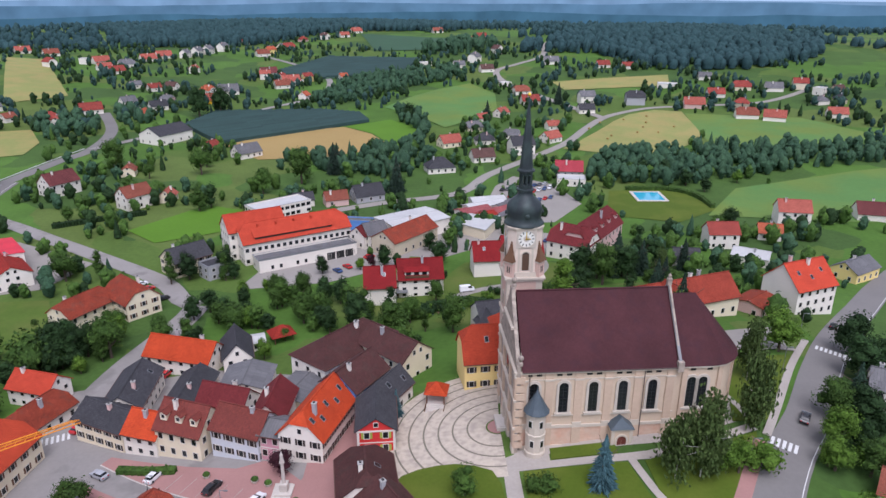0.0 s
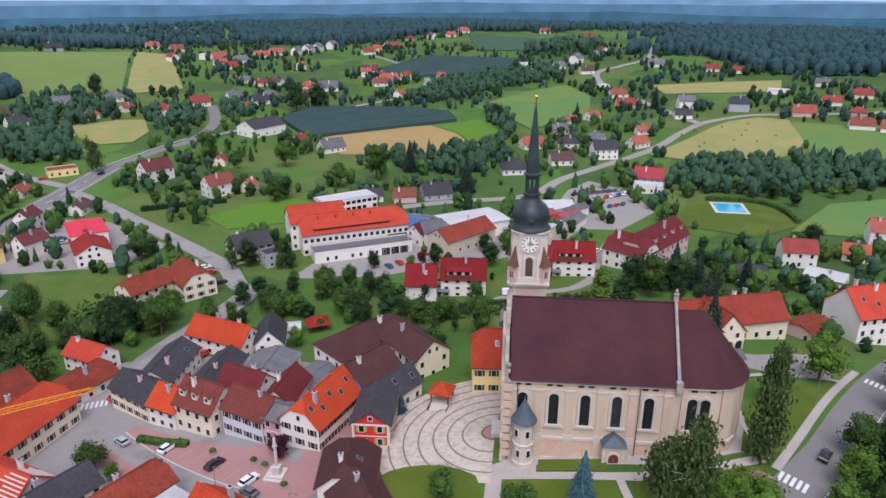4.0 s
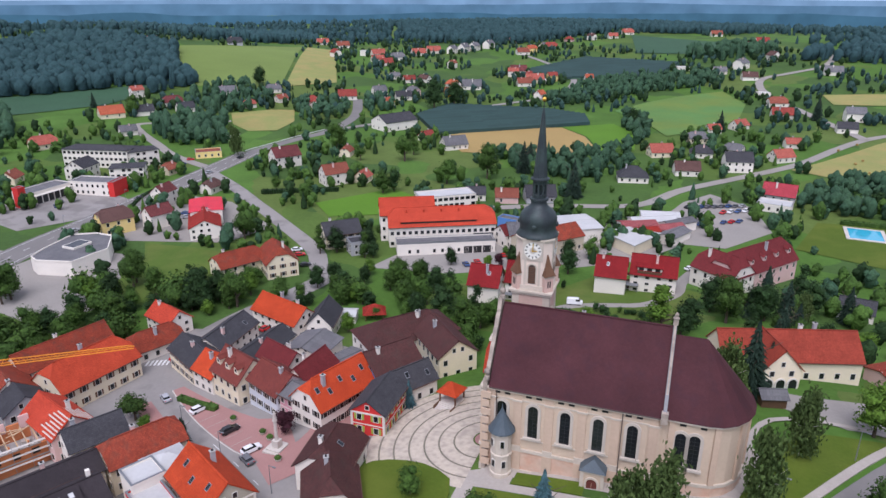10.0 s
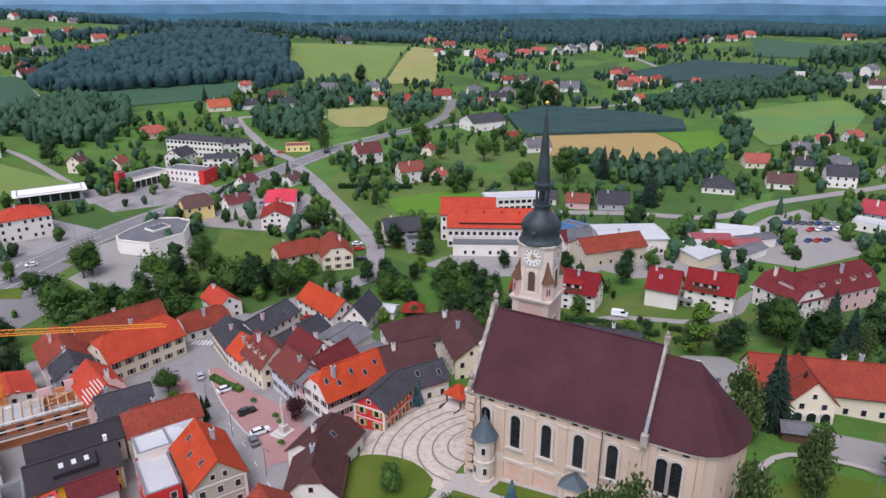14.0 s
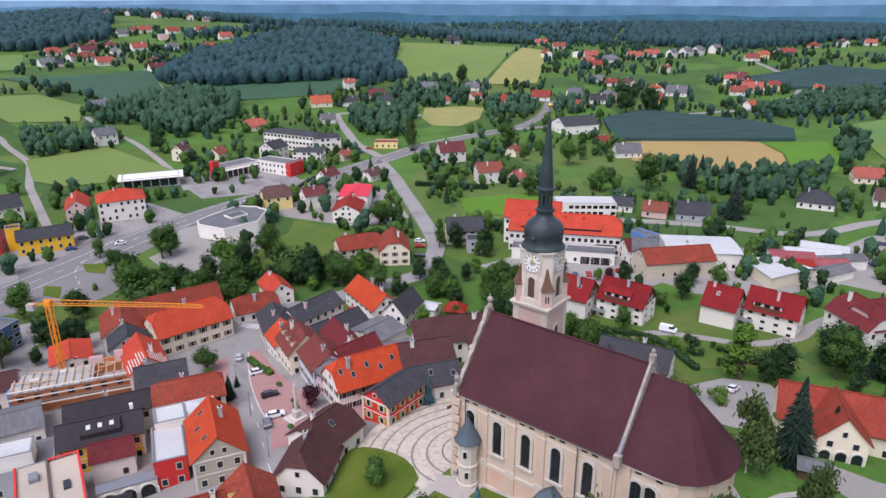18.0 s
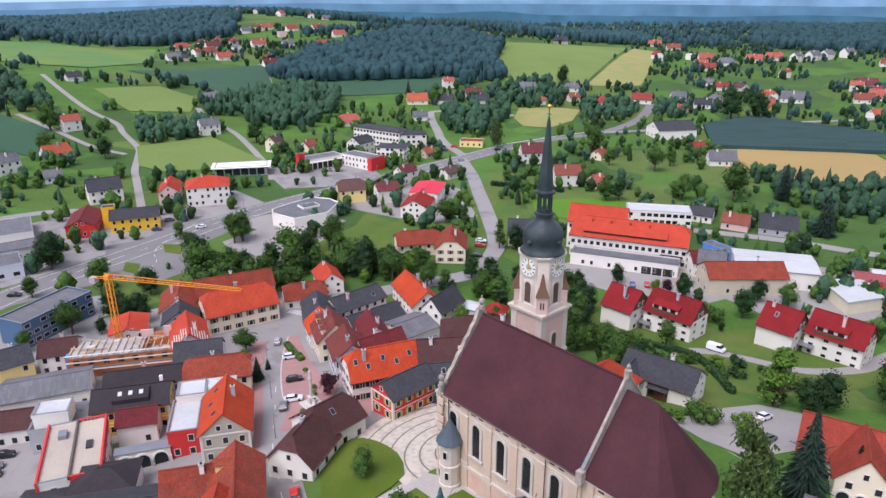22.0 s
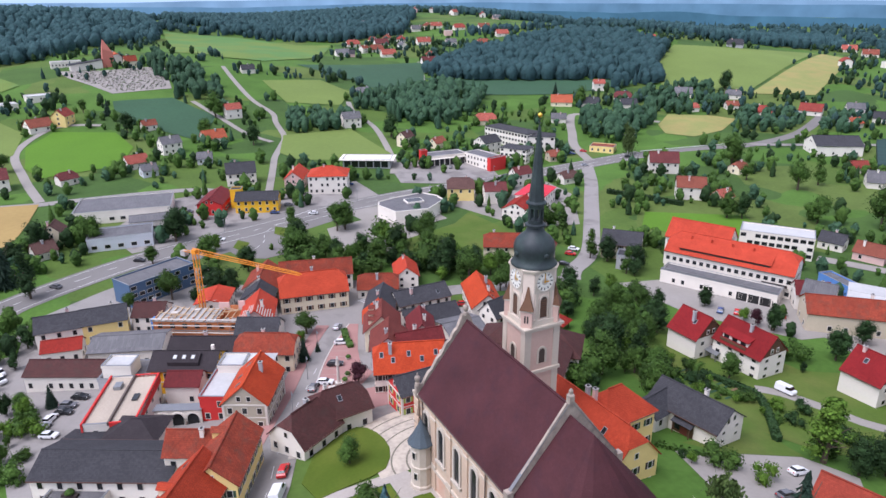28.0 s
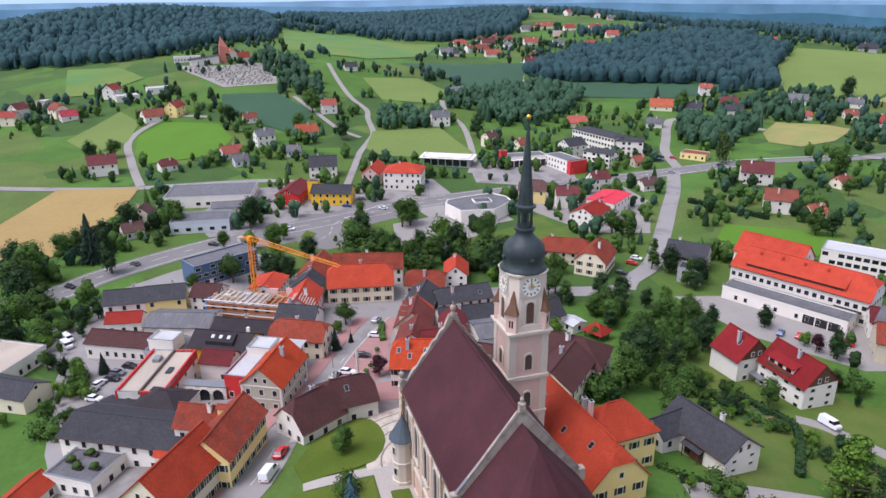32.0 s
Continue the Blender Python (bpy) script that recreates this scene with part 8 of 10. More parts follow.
cottage(-186, 208, 68, 12.8, 9.2, 6.3, 3.9, "half", "brown", "yellow", 2)
cottage(153, 291, 170, 13.4, 9.7, 6.3, 4.1, "gable", "coral", "white", 2)
cottage(-51, 317, 21, 10.7, 7.7, 3.3, 3.2, "gable", "rust", "rose", 1)
cottage(-37, 325, 28, 15.1, 10.9, 3.3, 4.6, "gable", "dark", "grey", 1)
cottage(-66, 315, 23, 9.1, 7.0, 3.3, 2.9, "gable", "dark", "white", 1)
cottage(-197, 247, 99, 10.0, 7.2, 6.3, 3.0, "gable", "maroon", "white", 2)
cottage(192, 297, 167, 14.7, 10.6, 3.3, 4.4, "gable", "maroon", "white", 1)
cottage(67, 354, 172, 15.4, 11.1, 3.3, 4.6, "flat", "white", "white", 1)
cottage(-144, 312, 55, 13.4, 9.6, 6.3, 4.0, "gable", "rust", "white", 2)
cottage(-191, 272, 95, 9.7, 7.0, 3.3, 2.9, "half", "brown", "white", 1)
cottage(-132, 321, 93, 8.0, 7.0, 3.3, 2.9, "gable", "coral", "cream", 1)
cottage(-2, 380, 15, 19.0, 13.7, 3.3, 5.7, "hip", "dark", "white", 1)
cottage(-252, 113, 86, 15.9, 11.5, 6.3, 4.8, "gable", "dark", "white", 2)
cottage(69, 373, 172, 16.1, 11.6, 3.3, 4.9, "gable", "crimson", "grey", 1)
cottage(23, 405, 16, 13.3, 9.6, 3.3, 4.0, "gable", "brown", "white", 1)
cottage(-296, 99, 82, 8.0, 7.0, 3.3, 2.9, "gable", "grey", "paleblue", 1)
cottage(-282, 69, 107, 8.0, 7.0, 3.3, 2.9, "gable", "grey", "paleblue", 1)
cottage(-190, 333, 59, 18.4, 13.3, 6.3, 5.6, "gable", "maroon", "white", 2)
cottage(-281, 30, 118, 9.3, 7.0, 3.3, 2.9, "half", "maroon", "white", 1)
cottage(-235, 290, 88, 8.0, 7.0, 3.3, 2.9, "half", "rust", "beige", 1)
cottage(48, 424, 17, 15.5, 11.1, 6.3, 4.7, "gable", "dark", "white", 2)
cottage(-282, -3, 102, 14.7, 10.6, 6.3, 4.4, "gable", "maroon", "white", 2)
cottage(-298, 220, 121, 8.8, 7.0, 6.3, 2.9, "gable", "brown", "cream", 2)
cottage(-289, 238, 118, 10.0, 7.2, 3.3, 3.0, "gable", "rust", "cream", 1)
cottage(-300, 63, 113, 11.7, 8.4, 3.3, 3.5, "gable", "coral", "white", 1)
cottage(-171, 369, 104, 9.1, 7.0, 3.3, 2.9, "half", "rust", "cream", 1)
cottage(4, 444, 28, 13.8, 9.9, 3.3, 4.2, "gable", "coral", "cream", 1)
cottage(-119, 414, 45, 17.9, 12.9, 3.3, 5.4, "gable", "grey", "white", 1)
cottage(-339, 108, 102, 13.8, 10.0, 3.3, 4.2, "gable", "orange", "white", 1)
cottage(27, 451, 5, 13.0, 9.3, 3.3, 3.9, "hip", "dark", "white", 1)
cottage(71, 457, 39, 12.6, 9.1, 3.3, 3.8, "gable", "coral", "white", 1)
cottage(-244, 331, 44, 16.3, 11.8, 3.3, 4.9, "flat", "rust", "yellow", 1)
cottage(-323, 82, 110, 11.5, 8.3, 6.3, 3.5, "gable", "grey", "white", 2)
cottage(-145, 429, 67, 9.2, 7.0, 3.3, 2.9, "gable", "red", "white", 1)
cottage(21, 491, 25, 11.9, 8.6, 3.3, 3.6, "half", "grey", "cream", 1)
cottage(-356, 201, 91, 12.3, 8.8, 6.3, 3.7, "gable", "grey", "white", 2)
cottage(78, 496, 18, 9.4, 7.0, 3.3, 2.9, "gable", "coral", "white", 1)
cottage(-341, 297, 70, 15.2, 10.9, 3.3, 4.6, "half", "coral", "cream", 1)
cottage(-377, 72, 106, 8.8, 7.0, 3.3, 2.9, "gable", "rust", "white", 1)
cottage(-394, 127, 100, 10.8, 7.8, 6.3, 3.3, "gable", "coral", "white", 2)
cottage(29, 524, 34, 9.1, 7.0, 3.3, 2.9, "gable", "coral", "white", 1)
cottage(-395, 7, 119, 14.7, 10.6, 3.3, 4.5, "gable", "rust", "white", 1)
cottage(-329, 351, 60, 10.7, 7.7, 3.3, 3.2, "gable", "grey", "white", 1)
cottage(-404, 21, 157, 12.5, 9.0, 6.3, 3.8, "gable", "red", "yellow", 2)
cottage(45, 543, 52, 11.6, 8.3, 3.3, 3.5, "gable", "coral", "white", 1)
cottage(-413, -51, 119, 10.9, 7.8, 3.3, 3.3, "gable", "crimson", "white", 1)
cottage(113, 555, 5, 12.6, 9.1, 3.3, 3.8, "gable", "dark", "white", 1)
cottage(247, 520, 156, 18.5, 13.3, 3.3, 5.6, "gable", "coral", "white", 1)
cottage(230, 530, 168, 20.6, 14.8, 3.3, 6.2, "half", "rust", "white", 1)
cottage(-446, 237, 85, 13.7, 9.9, 3.3, 4.2, "half", "grey", "white", 1)
cottage(-382, 386, 60, 23.6, 17.0, 3.3, 7.1, "gable", "orange", "cream", 1)
cottage(73, 593, 9, 16.7, 12.1, 3.3, 5.1, "gable", "red", "white", 1)
cottage(-457, -20, 110, 22.2, 16.0, 3.3, 6.7, "flat", "white", "white", 1)
cottage(-369, 405, 58, 13.4, 9.7, 3.3, 4.1, "gable", "dark", "white", 1)
cottage(-352, 430, 65, 12.8, 9.2, 3.3, 3.9, "gable", "dark", "white", 1)
cottage(-227, 528, 90, 11.2, 8.1, 3.3, 3.4, "gable", "orange", "white", 1)
cottage(-275, 497, 95, 8.9, 7.0, 3.3, 2.9, "half", "coral", "white", 1)
cottage(-473, 1, 108, 25.5, 18.4, 3.3, 7.7, "flat", "white", "white", 1)
cottage(-320, 467, 70, 8.9, 7.0, 3.3, 2.9, "half", "coral", "white", 1)
cottage(-468, -32, 161, 12.4, 8.9, 6.3, 3.7, "gable", "red", "white", 2)
cottage(-286, 501, 56, 13.4, 9.6, 3.3, 4.1, "half", "red", "white", 1)
cottage(298, 529, 167, 13.8, 9.9, 3.3, 4.2, "gable", "coral", "white", 1)
cottage(204, 572, 172, 21.0, 15.1, 3.3, 6.4, "gable", "coral", "rose", 1)
cottage(160, 588, 176, 17.7, 12.8, 6.3, 5.4, "half", "dark", "grey", 2)
cottage(121, 595, 10, 13.1, 9.4, 6.3, 3.9, "gable", "grey", "white", 2)
cottage(-376, 442, 56, 14.2, 10.2, 3.3, 4.3, "half", "maroon", "white", 1)
cottage(-312, 499, 68, 9.3, 7.0, 3.3, 2.9, "gable", "rust", "white", 1)
cottage(-228, 560, 38, 13.4, 9.6, 3.3, 4.0, "gable", "dark", "white", 1)
cottage(-271, 538, 33, 19.8, 14.3, 3.3, 6.0, "gable", "red", "white", 1)
cottage(70, 639, 19, 14.5, 10.4, 3.3, 4.4, "half", "rust", "white", 1)
cottage(-251, 559, 50, 11.9, 8.5, 6.3, 3.6, "gable", "grey", "white", 2)
cottage(-195, 594, 34, 18.1, 13.0, 3.3, 5.5, "gable", "coral", "bright_yellow", 1)
cottage(-533, 158, 95, 11.5, 8.3, 3.3, 3.5, "gable", "dark", "white", 1)
cottage(-366, 497, 52, 15.2, 10.9, 3.3, 4.6, "gable", "grey", "white", 1)
cottage(-420, 448, 68, 10.0, 7.2, 6.3, 3.0, "gable", "coral", "white", 2)
cottage(-341, 528, 48, 12.4, 8.9, 3.3, 3.8, "half", "grey", "white", 1)
cottage(237, 615, 175, 14.9, 10.7, 3.3, 4.5, "gable", "red", "white", 1)
cottage(59, 680, 15, 10.7, 7.7, 3.3, 3.2, "flat", "white", "white", 1)
cottage(-194, 637, 22, 26.0, 18.7, 3.3, 7.9, "gable", "grey", "white", 1)
cottage(209, 662, 164, 26.0, 18.7, 3.3, 7.9, "flat", "white", "white", 1)
cottage(-153, 673, 28, 16.2, 11.6, 3.3, 4.9, "gable", "rust", "white", 1)
cottage(271, 645, 173, 18.3, 13.2, 3.3, 5.5, "half", "red", "cream", 1)
cottage(297, 637, 171, 16.6, 11.9, 3.3, 5.0, "gable", "grey", "white", 1)
cottage(-262, 641, 42, 11.3, 8.2, 3.3, 3.4, "gable", "red", "white", 1)
cottage(-150, 696, 27, 26.0, 18.7, 3.3, 7.9, "gable", "coral", "cream", 1)
cottage(-283, 651, 44, 10.0, 7.2, 3.3, 3.0, "gable", "grey", "white", 1)
cottage(-102, 725, 28, 8.0, 7.0, 3.3, 2.9, "gable", "orange", "white", 1)
cottage(256, 698, 176, 12.2, 8.8, 3.3, 3.7, "gable", "grey", "white", 1)
cottage(46, 765, 16, 15.0, 10.8, 3.3, 4.5, "gable", "brown", "white", 1)
cottage(-183, 746, 29, 25.0, 18.0, 3.3, 7.6, "gable", "maroon", "white", 1)
cottage(-604, 357, 84, 18.2, 13.1, 3.3, 5.5, "gable", "maroon", "white", 1)
cottage(17, 795, 18, 12.7, 9.2, 3.3, 3.9, "gable", "grey", "white", 1)
cottage(197, 766, 2, 11.8, 8.5, 3.3, 3.6, "gable", "red", "white", 1)
cottage(173, 777, 4, 13.8, 9.9, 3.3, 4.2, "gable", "red", "white", 1)
cottage(-21, 813, 21, 13.4, 9.6, 3.3, 4.0, "flat", "white", "white", 1)
cottage(-333, 726, 44, 18.5, 13.3, 3.3, 5.6, "gable", "red", "white", 1)
cottage(121, 807, 2, 22.3, 16.1, 3.3, 6.8, "gable", "grey", "white", 1)
cottage(36, 832, 62, 16.7, 12.1, 6.3, 5.1, "half", "grey", "white", 2)
cottage(-674, 281, 91, 19.1, 13.8, 3.3, 5.8, "gable", "grey", "white", 1)
cottage(-668, 333, 87, 22.1, 15.9, 3.3, 6.7, "gable", "coral", "white", 1)
cottage(-646, 456, 78, 13.1, 9.4, 3.3, 4.0, "gable", "red", "white", 1)
cottage(-353, 744, 45, 15.3, 11.0, 3.3, 4.6, "gable", "coral", "white", 1)
cottage(-661, 437, 80, 12.9, 9.3, 3.3, 3.9, "gable", "maroon", "white", 1)
cottage(-345, 779, 39, 21.1, 15.2, 3.3, 6.4, "half", "grey", "white", 1)
cottage(-716, 334, 88, 20.4, 14.7, 3.3, 6.2, "half", "rust", "white", 1)
cottage(-379, 793, 46, 23.4, 16.9, 3.3, 7.1, "gable", "coral", "white", 1)
cottage(-573, 620, 57, 15.8, 11.4, 3.3, 4.8, "gable", "coral", "white", 1)
cottage(-685, 461, 80, 17.7, 12.7, 3.3, 5.4, "half", "rust", "white", 1)
cottage(-722, 434, 82, 13.4, 9.7, 3.3, 4.1, "gable", "grey", "white", 1)
cottage(-526, 706, 41, 26.0, 18.7, 3.3, 7.9, "half", "dark", "grey", 1)
cottage(-343, 833, 41, 24.7, 17.8, 3.3, 7.5, "gable", "coral", "white", 1)
cottage(-776, 322, 90, 21.6, 15.6, 3.3, 6.5, "half", "coral", "white", 1)
cottage(-225, 895, 33, 20.5, 14.7, 3.3, 6.2, "half", "rust", "white", 1)
cottage(-753, 409, 84, 24.8, 17.8, 3.3, 7.5, "gable", "coral", "white", 1)
cottage(-771, 358, 88, 24.8, 17.9, 3.3, 7.5, "gable", "maroon", "white", 1)
cottage(-337, 866, 36, 26.0, 18.7, 3.3, 7.9, "gable", "coral", "white", 1)
cottage(-313, 872, 84, 13.0, 9.3, 6.3, 3.9, "gable", "grey", "white", 2)
cottage(-306, 895, 79, 15.5, 11.2, 6.3, 4.7, "gable", "grey", "white", 2)
cottage(-731, 510, 78, 18.8, 13.5, 3.3, 5.7, "gable", "coral", "white", 1)
cottage(-298, 912, 82, 15.5, 11.2, 6.3, 4.7, "gable", "grey", "white", 2)
cottage(-464, 850, 44, 22.9, 16.5, 3.3, 6.9, "gable", "rust", "white", 1)
cottage(-206, 959, 31, 21.5, 15.4, 3.3, 6.5, "half", "red", "white", 1)
cottage(-288, 941, 77, 16.3, 11.7, 6.3, 4.9, "gable", "grey", "white", 2)
cottage(45, 1016, 16, 15.8, 11.4, 3.3, 4.8, "half", "coral", "white", 1)
cottage(-511, 874, 45, 23.6, 17.0, 3.3, 7.1, "gable", "coral", "white", 1)
cottage(-818, 526, 80, 20.5, 14.8, 3.3, 6.2, "gable", "rust", "white", 1)
cottage(-846, 500, 82, 20.9, 15.0, 3.3, 6.3, "half", "red", "white", 1)
cottage(54, 1055, 12, 21.2, 15.3, 3.3, 6.4, "gable", "red", "white", 1)
cottage(-880, 448, 85, 21.2, 15.3, 3.3, 6.4, "gable", "grey", "white", 1)
cottage(-894, 484, 83, 21.7, 15.6, 3.3, 6.6, "gable", "coral", "white", 1)
cottage(-150, 1099, 26, 14.1, 10.2, 3.3, 4.3, "gable", "coral", "white", 1)
cottage(-933, 444, 86, 22.2, 16.0, 3.3, 6.7, "gable", "coral", "white", 1)
cottage(-10, 1167, 19, 20.8, 15.0, 3.3, 6.3, "gable", "rust", "white", 1)
cottage(-997, 400, 89, 23.1, 16.6, 3.3, 7.0, "gable", "grey", "white", 1)
cottage(351, 1115, 178, 26.0, 18.7, 3.3, 7.9, "gable", "coral", "white", 1)
cottage(-140, 1165, 22, 26.0, 18.7, 3.3, 7.9, "half", "coral", "white", 1)
cottage(327, 1220, 0, 26.0, 18.7, 3.3, 7.9, "gable", "coral", "white", 1)
cottage(469, 1569, 178, 26.0, 18.7, 3.3, 7.9, "gable", "red", "white", 1)
cottage(-393, 783, 100, 10.3, 7.1, 5.8, 3.0, "flat", "white", "white", 2)
cottage(-262, 751, 75, 9.8, 6.7, 5.8, 2.8, "gable", "rust", "white", 2)
cottage(-250, 652, 165, 11.3, 8.2, 3.3, 3.4, "gable", "brown", "white", 1)
cottage(-225, 574, 165, 10.3, 8.1, 5.8, 3.4, "half", "grey", "rose", 2)
cottage(-175, 1069, 150, 12.0, 8.4, 5.8, 3.5, "half", "brown", "white", 2)
cottage(67, 894, 120, 14.3, 10.3, 5.8, 4.3, "gable", "brown", "white", 2)
cottage(45, 454, 165, 10.4, 7.4, 5.8, 3.1, "half", "grey", "white", 2)
cottage(324, 644, 165, 12.7, 9.5, 5.8, 4.0, "gable", "red", "cream", 2)
cottage(329, 618, 40, 11.0, 7.8, 5.8, 3.3, "flat", "white", "white", 2)
cottage(348, 624, 15, 10.6, 8.2, 3.3, 3.5, "gable", "brown", "cream", 1)
cottage(238, 561, 150, 11.7, 8.3, 5.8, 3.5, "hip", "red", "beige", 2)
cottage(310, 578, 15, 10.7, 8.6, 3.3, 3.6, "hip", "grey", "white", 1)
cottage(329, 584, 75, 11.7, 8.6, 3.3, 3.6, "hip", "dark", "beige", 1)
cottage(-672, 289, 75, 11.6, 8.7, 3.3, 3.7, "gable", "dark", "rose", 1)
cottage(-707, 316, 120, 9.7, 6.9, 5.8, 2.9, "gable", "rust", "white", 2)
cottage(-725, 370, 15, 10.7, 7.5, 5.8, 3.1, "gable", "grey", "white", 2)
cottage(-406, 738, 150, 11.9, 9.4, 5.8, 3.9, "half", "red", "white", 2)
cottage(-465, -80, 165, 10.6, 7.6, 3.3, 3.2, "flat", "white", "beige", 1)
cottage(-436, -89, 150, 10.9, 8.7, 5.8, 3.6, "gable", "maroon", "white", 2)
cottage(-424, -60, 40, 11.7, 9.2, 5.8, 3.9, "half", "rust", "cream", 2)
cottage(-588, 52, 15, 11.6, 8.1, 5.8, 3.4, "half", "orange", "white", 2)
cottage(-413, -88, 75, 11.1, 8.0, 5.8, 3.4, "gable", "red", "cream", 2)
cottage(-963, 358, 100, 11.9, 8.2, 5.8, 3.5, "gable", "coral", "white", 2)
cottage(-1170, 440, 165, 11.2, 8.2, 5.8, 3.4, "gable", "red", "white", 2)
cottage(-1159, 518, 165, 13.0, 9.4, 3.3, 4.0, "gable", "red", "white", 1)
cottage(-1224, 574, 165, 11.8, 9.3, 5.8, 3.9, "half", "coral", "rose", 2)
cottage(-1224, 609, 150, 12.0, 8.4, 5.8, 3.5, "half", "red", "white", 2)
cottage(-1094, 600, 120, 14.3, 10.3, 5.8, 4.3, "gable", "coral", "white", 2)
cottage(-1050, 636, 165, 11.9, 8.5, 5.8, 3.6, "half", "red", "white", 2)
cottage(-803, 465, 165, 14.6, 10.9, 5.8, 4.6, "flat", "white", "rose", 2)
cottage(-886, 467, 75, 13.0, 9.5, 5.8, 4.0, "hip", "rust", "cream", 2)
cottage(-809, 359, 15, 11.6, 8.3, 3.3, 3.5, "gable", "red", "cream", 1)
cottage(-804, 377, 150, 13.4, 9.6, 5.8, 4.0, "hip", "rust", "beige", 2)
cottage(-795, 394, 15, 12.3, 9.8, 3.3, 4.1, "hip", "red", "white", 1)
cottage(-649, 377, 75, 11.7, 8.6, 3.3, 3.6, "hip", "rust", "beige", 1)
cottage(-1000, 638, 75, 13.3, 10.1, 3.3, 4.2, "gable", "grey", "rose", 1)
cottage(-276, 1010, 120, 11.2, 7.9, 5.8, 3.3, "gable", "red", "white", 2)
cottage(-181, 723, 15, 10.7, 7.5, 5.8, 3.1, "gable", "coral", "white", 2)
cottage(-207, 623, 150, 11.9, 9.4, 5.8, 3.9, "half", "orange", "white", 2)
cottage(-202, 1043, 165, 12.2, 8.8, 3.3, 3.7, "hip", "red", "rose", 1)
cottage(-214, 955, 75, 14.7, 11.1, 3.3, 4.7, "gable", "grey", "cream", 1)
cottage(-219, 913, 40, 12.1, 8.6, 5.8, 3.6, "half", "orange", "yellow", 2)
cottage(-165, 726, 75, 9.5, 6.5, 3.3, 2.7, "half", "red", "white", 1)
cottage(-141, 694, 100, 11.5, 8.4, 3.3, 3.5, "flat", "white", "white", 1)
cottage(-136, 710, 40, 9.9, 6.8, 5.8, 2.9, "gable", "red", "yellow", 2)
cottage(-122, 619, 75, 9.6, 7.1, 3.3, 3.0, "gable", "orange", "white", 1)


# ---- single trees ----
tree("oak", 3.9, 100.1, 7.2)
tree("dark", -144.7, 120.2, 13.5)
tree("oak", -162.4, 140.4, 13.5)
tree("dark", -186.3, 77.4, 12.5)
tree("light", -137.3, 152.8, 11.2)
tree("oak", -136.4, 171.2, 13.2)
tree("talldark", -100.1, 164.8, 14.2)
tree("oak", -79.1, 175.0, 9.2)
tree("light", -93.5, 178.5, 9.8)
tree("oak", -116.3, 72.4, 12.5)
tree("light", -157.6, 90.4, 8.5)
tree("oak", -138.3, 98.7, 8.2)
tree("oak", -133.4, 131.3, 7.5)
tree("oak", -124.7, 135.9, 8.0)
tree("dark", -115.3, 148.6, 7.0)
tree("oak", -107.2, 156.4, 6.8)
tree("light", -57.0, 185.9, 8.0)
tree("dark", -73.5, 198.4, 9.0)
tree("talldark", -15.5, 182.7, 13.0)
tree("linden", 35.6, 188.0, 15.2, 1.45)
tree("dark", 42.5, 197.0, 10.0, 1.2)
tree("birch", 53.2, 142.9, 17.0)
tree("conifer", 57.7, 152.8, 17.5)
tree("conifer", -23.2, 335.7, 19.2)
tree("conifer", -59.9, 372.6, 17.8)
tree("oak", -74.0, 353.0, 19.8)
tree("oak", -89.7, 334.5, 15.5)
tree("dark", -107.9, 309.8, 12.5)
tree("oak", -131.7, 223.3, 12.8)
tree("tall", -120.5, 225.1, 11.2)
tree("purple", -31.7, 112.0, 6.0, 1.3)
tree("conifer", -51.6, 102.8, 7.0)
tree("oak", -70.3, 107.3, 8.0, 1.35)
tree("spruce", -10.0, 127.8, 7.0)
tree("light", -48.0, 164.8, 7.0)
tree("dark", -5.4, 254.1, 9.0)
tree("oak", -2.2, 200.8, 8.0)
tree("shrub", 31.5, 165.1, 4.8)
tree("oak", 22.2, 237.8, 7.2)
tree("talldark", -179.8, 78.9, 8.8)
tree("oak", -153.2, 67.2, 8.0)
tree("oak", -112.4, 59.6, 7.0)
tree("dark", -186.2, 533.0, 25.2)
tree("oak", -156.8, 361.1, 10.0)
tree("oak", -132.1, 370.3, 17.5)
tree("tall", -134.7, 387.5, 16.5)
tree("conifer", -416.7, 401.2, 12.2)
tree("dark", -370.8, 546.8, 17.2)
tree("birch", -230.4, 339.5, 19.8)
tree("oak", -180.1, 124.4, 8.2)
tree("spruce", 28.0, 99.6, 11.0)
tree("light", -64.2, 104.5, 5.0)
tree("conifer", -56.1, 107.4, 3.5)
tree("birch", 45.5, 100.8, 16.5, 1.05)
tree("birch", 41.0, 100.4, 15.0, 1.05)
tree("birch", 60.1, 114.1, 16.0, 0.9)
tree("light", 80.4, 147.4, 12.5, 1.15)
tree("dark", -104.5, 166.0, 13.5)
tree("oak", -91.5, 169.1, 14.5)
tree("oak", -81.2, 178.3, 9.0)
tree("tall", -94.0, 221.0, 12.2)
tree("tall", -76.2, 224.4, 10.5)
tree("conifer", -59.8, 384.5, 15.2)
tree("conifer", 83.5, 121.1, 12.5)
tree("light", 74.3, 109.6, 10.8)
tree("light", 70.0, 104.4, 6.0)
tree("dark", 78.5, 109.2, 8.2)
tree("dark", 89.5, 127.5, 6.8)
tree("light", 52.6, 101.6, 8.2)
tree("shrublight", 55.8, 103.6, 6.5)
tree("light", 48.4, 101.4, 9.2)
tree("shrub", 17.5, 99.4, 4.0)
tree("oak", -122.0, 165.7, 11.0)
tree("oak", -111.1, 160.2, 9.0)
tree("oak", -134.2, 167.7, 12.8)
tree("oak", -41.9, 188.3, 11.2)
tree("dark", -32.7, 179.8, 9.2)
